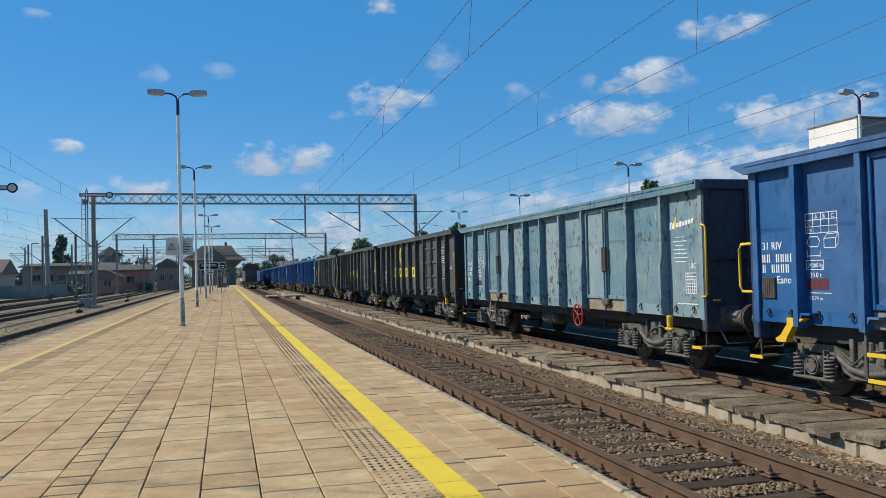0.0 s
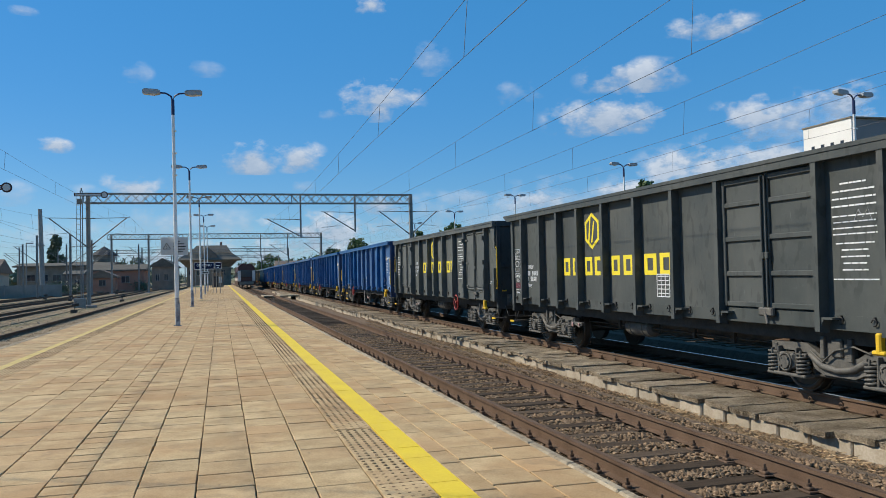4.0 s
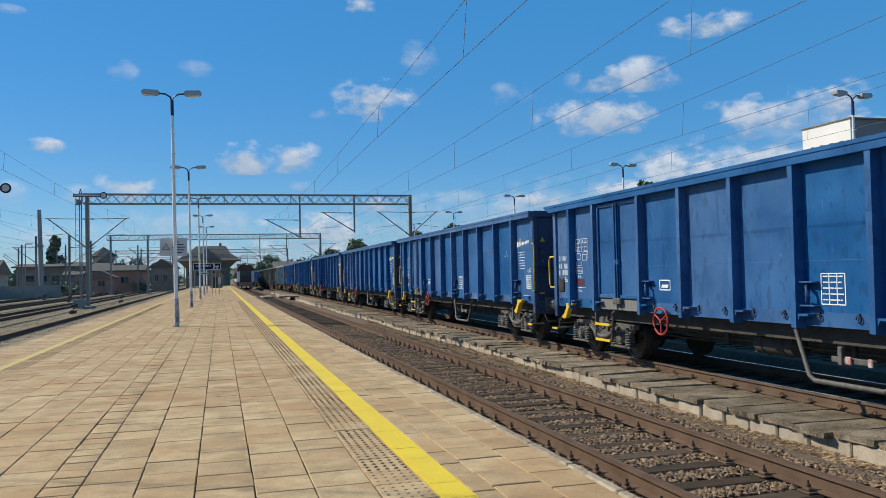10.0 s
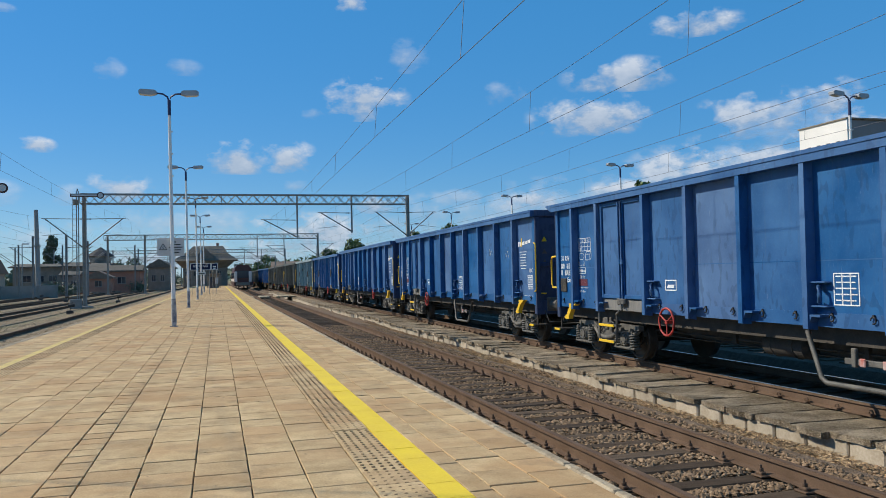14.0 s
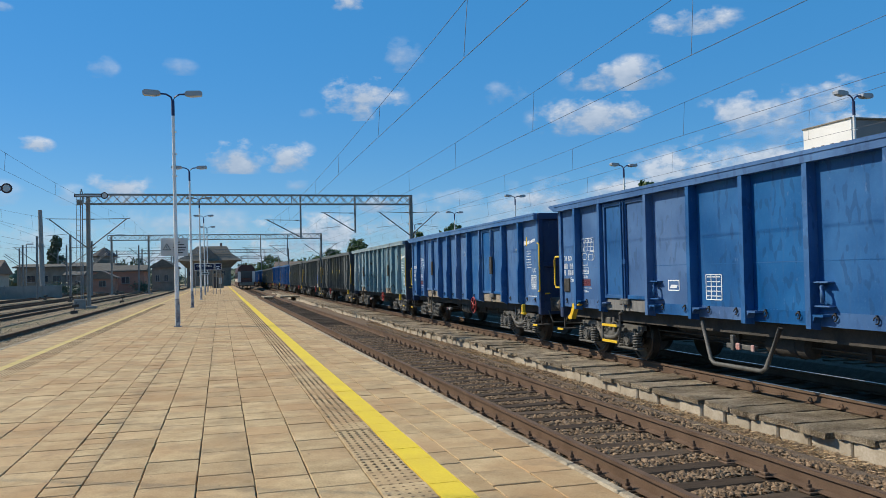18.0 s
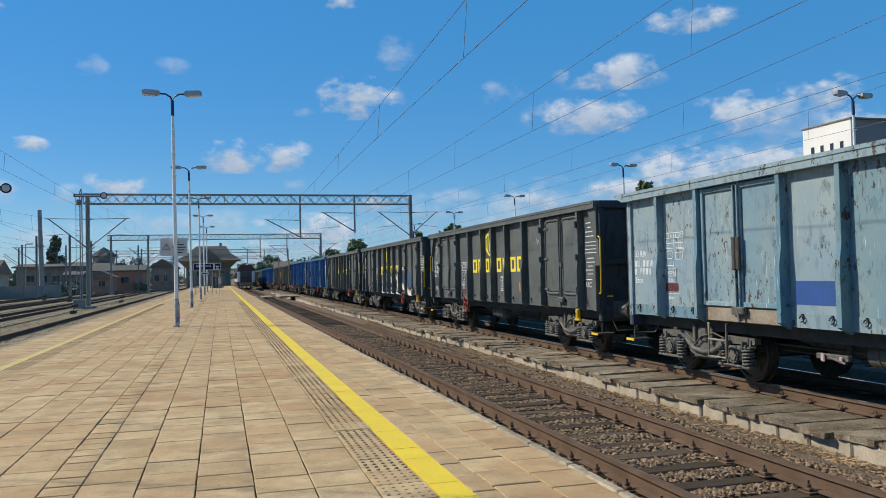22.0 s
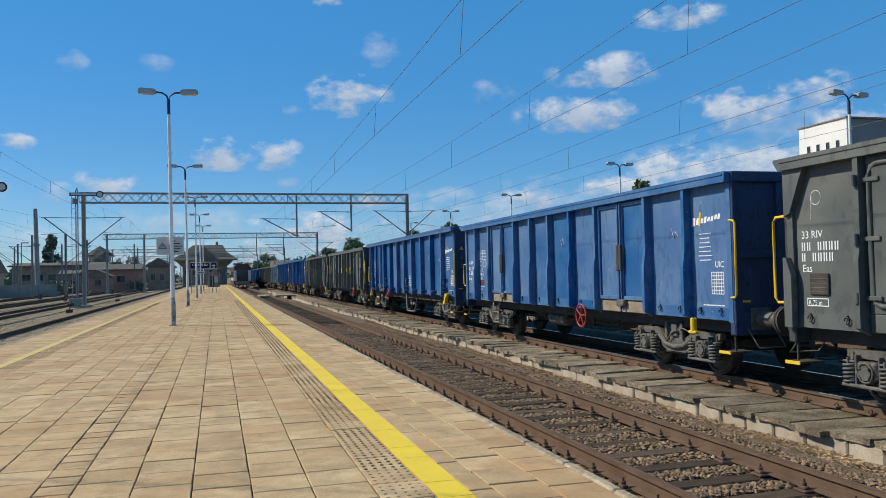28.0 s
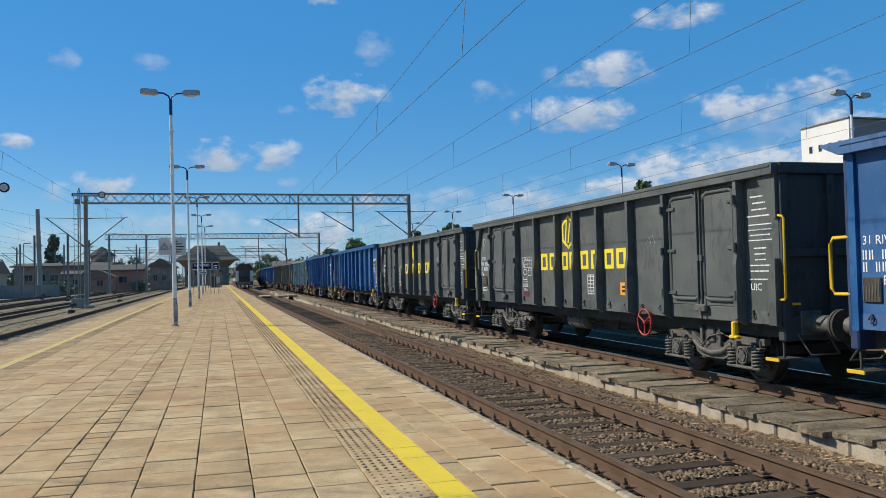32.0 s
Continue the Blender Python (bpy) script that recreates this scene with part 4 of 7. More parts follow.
# ---- ground, tracks, platforms ----
def islands(ma, spread=0.12):
    """Vary the tone of the joined pieces of a mesh one by one."""
    n = Nodes(ma)
    g = n.put("ShaderNodeNewGeometry")
    h = n.put("ShaderNodeHueSaturation", Saturation=1.0)
    n.link(n.ramp(g.outputs["Random Per Island"], 0, 1, 1 - spread, 1 + spread), h.inputs["Value"])
    src = n.b.inputs["Base Color"].links[0].from_socket
    n.link(src, h.inputs["Color"])
    n.link(h.outputs[0], n.b.inputs["Base Color"])
    return ma


GROUND = mottled("yard soil with dry weeds", (0.30, 0.235, 0.145), (0.135, 0.12, 0.058), 0.95, 0.5, 5, 0.6, 0.05)
# darker ballast tone: the shade under and beyond the train is in the colour
SHADE_BALLAST = mottled("ballast darkened for shade", (0.085, 0.062, 0.044), (0.15, 0.112, 0.08), 0.95, 6, 28, 1.0, 0.04)
BALLAST = mottled("brown ballast", (0.135, 0.095, 0.062), (0.24, 0.178, 0.125), 0.95, 6, 28, 1.0, 0.04)
YARD = mottled("pale yard ballast", (0.15, 0.108, 0.062), (0.34, 0.262, 0.165), 0.95, 1.2, 11, 1.0, 0.04)
STONE = islands(mottled("ballast stones", (0.170, 0.110, 0.064), (0.30, 0.208, 0.128), 0.95, 6, 40, 0.4), 0.45)
SLEEPER = mottled("tarred wooden sleeper", (0.058, 0.040, 0.026), (0.115, 0.083, 0.056), 0.85, 2, 30, 0.5, stretch=(1, 6, 6), piece=0.3)
YARDWOOD = mottled("dusty grey yard sleepers", (0.13, 0.11, 0.09), (0.22, 0.185, 0.15), 0.9, 2, 20, 0.4)


def paving(name, single):
    """Beige concrete: each slab of its own tone, with orange and grey stains over the joints and a sandy grain."""
    ma = material(name, (0.45, 0.33, 0.19), 0.85, 0.0, 0.15)
    n = Nodes(ma)
    tone = n.put("ShaderNodeObjectInfo").outputs["Random"] if single else n.put("ShaderNodeNewGeometry").outputs["Random Per Island"]
    geo = n.put("ShaderNodeNewGeometry").outputs["Position"]
    v = n.coords((1, 1, 1), single)
    grain, cloudy = n.noise(v, 55.0, 6.0, 0.7), n.noise(v, 3.2, 4.0, 0.6)
    col = n.mix(n.ramp(n.math("ADD", n.math("MULTIPLY", cloudy, 0.5), n.math("MULTIPLY", grain, 0.5)), 0.36, 0.64), (0.375, 0.255, 0.126), (0.61, 0.445, 0.245))
    far = n.math("FRACT", n.math("MULTIPLY", tone, 7.31), 0.0)
    col = n.mix(n.ramp(far, 0.6, 1.0, 0.0, 0.45), col, (0.44, 0.262, 0.125))
    stain = n.noise(geo, 0.55, 5.0, 0.65)
    col = n.mix(n.ramp(stain, 0.46, 0.68, 0.0, 0.62), col, (0.40, 0.225, 0.10))
    soot = n.noise(geo, 1.9, 6.0, 0.7)
    col = n.mix(n.ramp(soot, 0.53, 0.72, 0.0, 0.55), col, (0.19, 0.135, 0.085))
    spots = n.noise(geo, 11.0, 3.0, 0.6)
    col = n.mix(n.ramp(spots, 0.68, 0.74, 0.0, 0.6), col, (0.14, 0.10, 0.065))
    h = n.put("ShaderNodeHueSaturation", Saturation=1.0)
    n.link(n.ramp(tone, 0, 1, 0.91, 1.11), h.inputs["Value"])
    n.link(col, h.inputs["Color"])
    n.link(h.outputs[0], n.b.inputs["Base Color"])
    n.bump(grain, 0.45, 0.006)
    return ma


TILE, TILE_FAR = paving("beige concrete slab", True), paving("beige concrete slabs", False)
JOINT = mottled("dark mossy joint sand", (0.085, 0.060, 0.030), (0.25, 0.172, 0.092), 0.95, 2.6, 30, 0.6)
COPING = mottled("pale worn coping stone", (0.48, 0.40, 0.28), (0.24, 0.185, 0.12), 0.9, 5, 30, 0.8, 0.02, piece=0.12)
# studs in a darker brown than the slabs
STUD = mottled("brown tactile stud", (0.20, 0.14, 0.08), (0.30, 0.21, 0.12), 0.9, 5, 40, 0.1)
LINE = mottled("yellow line paint", (0.82, 0.60, 0.03), (0.72, 0.50, 0.04), 0.7, 2, 45, 0.15, 0.004)
LINE_PALE = mottled("worn yellow line paint", (0.66, 0.50, 0.14), (0.50, 0.37, 0.15), 0.75, 2, 30, 0.15, 0.004)


def pebbled(name):
    """Washed-out concrete with pale pebbles and dark pores."""
    ma = material(name, (0.2, 0.17, 0.13), 0.95, 0.0, 0.1)
    n = Nodes(ma)
    v = n.coords()
    grain, cloudy = n.noise(v, 34.0, 6.0, 0.75), n.noise(v, 2.6, 4.0, 0.6)
    f = n.math("ADD", n.math("MULTIPLY", cloudy, 0.45), n.math("MULTIPLY", grain, 0.55))
    col = n.mix(n.ramp(f, 0.41, 0.60), (0.14, 0.108, 0.07), (0.42, 0.345, 0.245))
    peb = n.noise(v, 62.0, 2.0, 0.5)
    col = n.mix(n.ramp(peb, 0.64, 0.70, 0.0, 0.8), col, (0.55, 0.49, 0.39))
    col = n.mix(n.ramp(peb, 0.36, 0.28, 0.0, 0.8), col, (0.05, 0.04, 0.03))
    o = n.put("ShaderNodeObjectInfo")
    h = n.put("ShaderNodeHueSaturation", Saturation=1.0)
    n.link(n.ramp(o.outputs["Random"], 0, 1, 0.78, 1.22), h.inputs["Value"])
    n.link(col, h.inputs["Color"])
    n.link(h.outputs[0], n.b.inputs["Base Color"])
    n.bump(n.math("ADD", grain, peb), 1.0, 0.025)
    return ma


KERB = pebbled("weathered pebbled kerb concrete")
KERBFACE = mottled("pale kerb wall block", (0.48, 0.42, 0.33), (0.31, 0.26, 0.19), 0.95, 3, 30, 0.5, 0.02, piece=0.12)

tagged(part("ground", Shape().add([(-4000, -900, -0.70), (4000, -900, -0.70), (4000, 4500, -0.70), (-4000, 4500, -0.70)], [(0, 1, 2, 3)]), GROUND), "brown yard ground with dry weeds", "ground", kind="structure")


def kerb_x(y):
    """The front edge of the low kerb between the tracks."""
    return 7.20 + 0.05 * math.sin(y * 0.35)


def near_x(y):
    return 4.525


def rail_shape(fx, off, y0, y1, step):
    """A flat-bottomed rail along a track."""
    head = [(-0.036, 0.0), (-0.036, -0.035), (-0.009, -0.05), (-0.009, -0.145), (-0.07, -0.16), (-0.07, -0.172), (0.07, -0.172), (0.07, -0.16), (0.009, -0.145), (0.009, -0.05), (0.036, -0.035), (0.036, 0.0)]
    n, ys = len(head), []
    y = y0
    while y < y1:
        ys.append(y)
        y += step
    ys.append(y1)
    vs = [(fx(y) + off + a, y, RAIL + b) for y in ys for a, b in head]
    fs = [(i * n + k, i * n + (k + 1) % n, (i + 1) * n + (k + 1) % n, (i + 1) * n + k) for i in range(len(ys) - 1) for k in range(n)]
    fs += [tuple(range(n)), tuple(range((len(ys) - 1) * n, len(ys) * n))]
    return Shape().add(vs, fs)


def ballast_bed(fx, y0, y1, half, top, foot=-0.72, step=4.0):
    ys = list(np.arange(y0, y1, step)) + [y1]
    prof = [(-half - 0.35, foot), (-half, top), (half, top), (half + 0.35, foot)]
    vs = [(fx(y) + a, y, b) for y in ys for a, b in prof]
    fs = [(i * 4 + k, i * 4 + k + 1, i * 4 + 5 + k, i * 4 + 4 + k) for i in range(len(ys) - 1) for k in range(3)]
    return Shape().add(vs, fs)


def track(name, fx, y0, y1, singles, label, step=20.0, sleeper_top=RAIL - 0.18, pitch=0.62, bed=None, half=1.75):
    tr = thing(name, label, "railway track", kind="structure")
    part("ballast", ballast_bed(fx, y0, y1, half if bed is not YARD else 2.2, sleeper_top + (-0.03 if bed is not YARD else 0.012)), bed or BALLAST, tr)
    for s in (-0.7535, 0.7535):
        rl = part("rail", rail_shape(fx, s, y0, y1, step), RUST, tr, "rust-brown rail")
        part("rail_head", Shape().add([(fx(y) + s + a, y, RAIL + 0.002) for y in np.arange(y0, y1 + 0.1, step) for a in (-0.028, 0.028)],
                                      [(2 * i, 2 * i + 1, 2 * i + 3, 2 * i + 2) for i in range(len(np.arange(y0, y1 + 0.1, step)) - 1)]), TREAD if name == "track_train" else RUST, rl, "worn running surface")
    wood = SLEEPER if bed is not YARD else YARDWOOD
    me = Shape().box(-1.3, 1.3, -0.125, 0.125, -0.16, 0, 0.02).mesh("sleeper", wood)
    rest, y, k = Shape(), y0 + 0.3, 0
    r = random.Random(5)
    while y < y1:
        if singles and singles[0] <= y <= singles[1]:
            share("sleeper", me, tr, pose(fx(y) + r.uniform(-0.03, 0.03), y, sleeper_top + r.uniform(-0.012, 0.006), 0, r.uniform(-0.4, 0.4), r.uniform(-0.8, 0.8)))
        elif y < 160:
            rest.box(fx(y) - 1.3, fx(y) + 1.3, y - 0.125, y + 0.125, sleeper_top - 0.16, sleeper_top)
        y += pitch
    if rest.v:
        tagged(part("sleepers", rest, wood, tr), kind="stuff")
    return tr


def fastenings(tr, fx, y0, y1, sleeper_top, phase, pitch=0.62, sides=(-0.7535, 0.7535)):
    """Sole plate with clip bolts on both sides of the rail."""
    s = Shape().box(-0.17, 0.17, -0.08, 0.08, 0, 0.018, 0.004)
    for x in (-0.115, 0.115):
        s.box(x - 0.03, x + 0.03, -0.05, 0.05, 0.018, 0.05, 0.008).tube([(x, 0, 0.02), (x, 0, 0.115)], 0.014, 6).tube([(x, 0, 0.052), (x, 0, 0.078)], 0.028, 6)
    me = s.mesh("rail_fastening", RUST)
    y = y0
    while y < y1:
        for sd in sides:
            share("rail_fastening", me, tr, pose(fx(y) + sd, y, sleeper_top))
        y += pitch


SL_TOP = RAIL - 0.18
near_track = track("track_near", near_x, -12.0, 330.0, (2.0, 60.0), "rusty rails on dark wooden sleepers in brown ballast", step=114.0)
fastenings(near_track, near_x, -12 + 0.3 + 0.62 * 24, 26.0, SL_TOP, 0)
train_track = track("track_train", track_x, -40.0, 480.0, None, "rusty rails that carry the goods train", step=5.0, bed=SHADE_BALLAST)
clip = Shape().ring((0, 0, 0.045), 0, 0.035, 0.011, 10, 5).box(-0.06, 0.03, -0.06, 0.06, 0, 0.03, 0.006).mesh("rail_clip", RUST)
y = 4.0
while y < 60:
    share("rail_clip", clip, train_track, pose(track_x(y) - 0.7535 - 0.075, y, RAIL - 0.16))
    y += 0.62
# dark sheet added over the ground to imitate shade beyond the train
tagged(part("shaded_ballast", Shape().add([(8.9, -60, -0.64), (20.9, -60, -0.64), (20.9, 330, -0.64), (8.9, 330, -0.64)], [(0, 1, 2, 3)]), SHADE_BALLAST), "dark ballast sheet put in as shade between the tracks beyond the train", "ballast", kind="structure")
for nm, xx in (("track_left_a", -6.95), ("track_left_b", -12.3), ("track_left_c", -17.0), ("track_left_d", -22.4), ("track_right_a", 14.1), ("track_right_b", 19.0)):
    track(nm, (lambda v: (lambda y: v))(xx), -40.0 if xx > 0 else 5.0, 330.0, None, "rusty yard track in brown ballast", step=33.0, bed=YARD if xx < 0 else SHADE_BALLAST)

tagged(part("yard_ground", Shape().add([(-400, 2, -0.435), (-5.6, 2, -0.435), (-5.6, 420, -0.435), (-400, 420, -0.435)], [(0, 1, 2, 3)]), GROUND), "pale gravelly yard ground between the tracks", "ground", kind="structure")
crossing = thing("track_crossing", "pale plank crossing over the near track", "crossing")
for k in range(9):
    x0 = 3.05 + 0.52 * k
    if abs(x0 + 0.25 - 3.77) > 0.2 and abs(x0 + 0.25 - 5.28) > 0.2:
        part("plank", Shape().box(x0, x0 + 0.48, 82.0, 87.0, RAIL - 0.12, RAIL + 0.01, 0.01), COPING, crossing)
# platform deck: slabs in columns along y
PL0, PL1 = -12.0, 245.0
COLS = [-5.40, -4.95, -4.50, -4.30, -4.12, -3.71, -3.255, -2.795, -2.337, -1.878, -1.42, -1.13, -0.671, -0.212, 0.247, 0.706, 1.165, 1.575, 1.848, 2.045, 2.465, 2.86]
platform = thing("platform_deck", "long station platform paved with beige concrete slabs", "platform", kind="structure")
part("platform_bed", Shape().box(-5.55, 2.93, PL0, PL1, -0.62, -0.022), JOINT, platform, "dark jointing between the slabs")
rp = random.Random(11)
flat = Shape()
slab_mesh = {}
for ci in range(len(COLS) - 1):
    a, b = COLS[ci], COLS[ci + 1]
    line = ci in (3, 17)
    y = -11.9 + rp.uniform(0, 0.3)
    while y < 125.0:
        d = 0.478 if not (ci == 10) else 0.30
        x0, x1, y0, y1 = a + 0.0035, b - 0.0035, y + 0.0035, y + d - 0.0035
        near = 4.6 < y < 11.0 and a > -3.0 and not line
        if near:
            key = (round(x1 - x0, 3), round(d, 3))
            if key not in slab_mesh:
                slab_mesh[key] = Shape().box(-(x1 - x0) / 2, (x1 - x0) / 2, -(y1 - y0) / 2, (y1 - y0) / 2, -0.05, 0, 0.005).mesh("slab", TILE)
            share("slab", slab_mesh[key], platform, pose((x0 + x1) / 2 + rp.uniform(-0.002, 0.002), (y0 + y1) / 2 + rp.uniform(-0.003, 0.003), rp.uniform(-0.005, 0.003), rp.uniform(-0.3, 0.3), rp.uniform(-0.3, 0.3), rp.uniform(-0.5, 0.5)) @ Matrix.Diagonal((rp.uniform(0.984, 1.004), rp.uniform(0.978, 1.004) if ci != 10 else 0.93, 1, 1)))
        elif not line:
            z = rp.uniform(-0.004, 0.002)
            e, g = rp.uniform(-0.002, 0.006), rp.uniform(-0.002, 0.008) if ci != 10 else 0.012
            flat.box(x0 + e * 0.6, x1 - e, y0 + g, y1 - g * 0.4, -0.05, z)
        y += d
tagged(part("slabs", flat, TILE_FAR, platform), kind="stuff")
part("far_paving", Shape().box(-5.40, 2.78, 125.0, PL1, -0.02, 0.0), TILE_FAR, platform)
for a, b in ((1.578, 1.845), (-4.30, -4.12)):
    ys, yl = -11.9, Shape()
    while ys < 240.0:
        d = 0.455
        yl.box(a, b, ys + 0.003, ys + d - 0.003, -0.05, rp.uniform(-0.001, 0.002))
        ys += d
    part("yellow_line", yl, LINE if a > 0 else LINE_PALE, platform, "painted yellow safety line")
st = Shape()
for c in range(5):
    for x0 in (1.215, -4.07):
        y = -4.0
        while y < 60.0:
            q = x0 + (0.08 if x0 > 0 else 0.075) * c
            vs = [(q + 0.014 * math.cos(k), y + 0.012 * math.sin(k), 0.005) for k in np.arange(0, 6.2, math.pi / 3)] + [(q + 0.019 * math.cos(k), y + 0.017 * math.sin(k), -0.004) for k in np.arange(0, 6.2, math.pi / 3)]
            st.add(vs, [(0, 1, 2, 3, 4, 5)] + [(k, k + 6, (k + 1) % 6 + 6, (k + 1) % 6) for k in range(6)])
            y += 0.105
tagged(part("tactile_studs", st, STUD, platform), kind="stuff")
for a, b in ((2.866, 2.965), (-5.58, -5.405)):
    y = -11.9
    while y < 240.0:
        d = 0.92 if y < 60 else 9.2
        part("coping", Shape().box(a, b, y + 0.006, y + d - 0.006, -0.16, rp.uniform(0.0, 0.006), 0.018), COPING, platform)
        y += d

# low kerb platform between the two tracks
def rough_slab(w, d, r):
    """A sunken, crumbled slab: uneven top and ragged edges."""
    nx, ny, vs = 9, 8, []
    skew = r.uniform(-0.05, 0.05)
    for i in range(nx):
        for j in range(ny):
            rim = i in (0, nx - 1) or j in (0, ny - 1)
            x = (i / (nx - 1) - 0.5) * w + r.uniform(-0.018, 0.018)
            y = (j / (ny - 1) - 0.5) * (d - 0.07) + r.uniform(-0.008, 0.008) + skew * (i / (nx - 1) - 0.5)
            vs.append((x, y, r.uniform(-0.005, 0.004) - (r.uniform(0.002, 0.010) if rim else 0)))
    at = lambda i, j: i * ny + j
    fs = [(at(i, j), at(i + 1, j), at(i + 1, j + 1), at(i, j + 1)) for i in range(nx - 1) for j in range(ny - 1)]
    loop = [at(i, 0) for i in range(nx)] + [at(nx - 1, j) for j in range(1, ny)] + [at(i, ny - 1) for i in range(nx - 2, -1, -1)] + [at(0, j) for j in range(ny - 2, 0, -1)]
    k = len(vs)
    for q in loop:
        x, y, z = vs[q]
        vs.append((x * 0.99 + r.uniform(-0.008, 0.008), y * 0.985 + r.uniform(-0.008, 0.008), -0.085))
    m = len(loop)
    fs += [(loop[i], k + i, k + (i + 1) % m, loop[(i + 1) % m]) for i in range(m)]
    fs.append(tuple(range(k + m - 1, k - 1, -1)))
    return Shape().add(vs, fs)


kerb = thing("kerb_platform", "low weathered concrete kerb between the tracks", "kerb", kind="structure")
y = -6.0
rk = random.Random(3)
while y < 120.0:
    d = rk.uniform(0.56, 0.76) if y < 60 else 6.0
    x0 = kerb_x(y + d / 2) + rk.uniform(-0.04, 0.04)
    x1 = track_x(y) - 0.87
    m = pose((x0 + x1) / 2, y + d / 2, RAIL - 0.150 + rk.uniform(-0.022, 0.010), rk.uniform(-0.8, 0.8) if d < 2 else 0, rk.uniform(-0.9, 0.9), rk.uniform(-1.4, 1.4))
    part("kerb_slab", rough_slab(x1 - x0, d, rk) if d < 2 else Shape().box(-(x1 - x0) / 2, (x1 - x0) / 2, -d / 2 + 0.012, d / 2 - 0.012, -0.075, 0, 0.02), KERB, kerb, "", m)
    y += d
y = -6.0
while y < 120.0:
    d = rk.uniform(0.52, 0.78) if y < 60 else 6.0
    x0 = kerb_x(y + d / 2)
    part("kerb_block", Shape().box(0, 0.14, 0.008, d - 0.012, -0.74, RAIL - 0.222 + rk.uniform(-0.02, 0.0), 0.02), KERBFACE, kerb, "", pose(x0 + 0.07 + rk.uniform(-0.02, 0.02), y, 0, 0, rk.uniform(-2, 2), rk.uniform(-1, 1)))
    y += d
part("kerb_fill", Shape().box(7.78, 8.1, -6, 120, -0.72, RAIL - 0.26), BALLAST, kerb)


# ---- lamps, gantries, wires ----
GALV = mottled("pale painted pole", (0.70, 0.69, 0.66), (0.80, 0.79, 0.76), 0.5, 4, 40, 0.08)
POLEFOOT = mottled("scuffed white pole foot", (0.10, 0.12, 0.17), (0.62, 0.60, 0.56), 0.8, 3, 7, 0.1)
NAVY = mottled("dark blue pole paint", (0.015, 0.03, 0.10), (0.03, 0.045, 0.12), 0.5, 4, 40, 0.1)
LAMPGREY = mottled("grey lamp housing", (0.30, 0.32, 0.34), (0.38, 0.40, 0.42), 0.5, 5, 40, 0.1)
LENS = material("clear lamp cover", (0.55, 0.57, 0.58), 0.25)
MAST = mottled("weathered gantry steel", (0.20, 0.205, 0.20), (0.29, 0.29, 0.275), 0.7, 3, 30, 0.2)
LEGSTEEL = mottled("grey painted leg steel", (0.27, 0.26, 0.23), (0.37, 0.355, 0.32), 0.6, 3, 30, 0.2)
CONCRETE = mottled("grey concrete", (0.22, 0.21, 0.19), (0.31, 0.29, 0.26), 0.9, 4, 30, 0.4)
WIRE = material("dull copper wire", (0.10, 0.105, 0.12), 0.55, 0.2)
PORCELAIN = material("brown insulator", (0.10, 0.05, 0.035), 0.3)


def street_lamp(x, y, z, lean=0.0, turn=0.0):
    ob = thing("platform_lamp", "tall grey platform lamp with two lamp heads on a blue fork", "street lamp", "platform lamps", m=pose(x, y, z, 0, lean, turn))
    part("pole", Shape().tube([(0, 0, 0.9), (0, 0, 7.7)], 0.075, 12, 0.052), GALV, ob)
    part("pole_foot", Shape().tube([(0, 0, 0), (0, 0, 1.0)], 0.080, 12).tube([(0, 0, 0), (0, 0, 0.03)], 0.14, 12).box(0.066, 0.098, -0.03, 0.03, 0.08, 0.8, 0.01), POLEFOOT, ob, "scuffed grey pole foot")
    part("fork", Shape().tube([(0, 0, 7.6), (0, 0, 8.15)], 0.06, 10).tube([(0, 0, 8.1), (-0.06, 0, 8.28), (-0.22, 0, 8.38), (-0.45, 0, 8.40)], 0.032, 8).tube([(0, 0, 8.1), (0.06, 0, 8.28), (0.22, 0, 8.38), (0.45, 0, 8.40)], 0.032, 8), NAVY, ob, "dark blue fork")
    for s in (-1, 1):
        hd = Shape().prism([(s * 0.42, 8.36), (s * 0.55, 8.32), (s * 1.02, 8.36), (s * 1.03, 8.46), (s * 0.95, 8.52), (s * 0.50, 8.50), (s * 0.42, 8.45)], 1, -0.13, 0.13)
        head = part("lamp_head", hd, LAMPGREY, ob)
        part("lamp_cover", Shape().prism([(s * 0.60, 8.30), (s * 0.98, 8.33), (s * 1.0, 8.37), (s * 0.58, 8.35)], 1, -0.11, 0.11), LENS, head, "clear cover")
    for k, zz in enumerate((7.0, 6.2, 5.4)):
        part("clamp", Shape().box(-0.065, 0.10, -0.065, 0.065, zz, zz + 0.04, 0.005), GALV, ob)
    return ob


for lx, ly, ln in ((-1.51, 30.4, -0.5), (-1.66, 50.5, -0.5), (-1.58, 69.6, -0.4), (-1.60, 88.9, -0.4), (-1.62, 108.0, 0)):
    street_lamp(lx, ly, 0.0, ln)
for lx, ly in ((24.3, 26.2), (25.1, 46.6), (25.2, 66.7), (24.9, 84.8), (25.0, 104.0)):
    street_lamp(lx, ly, 0.0, 0.0, 10)


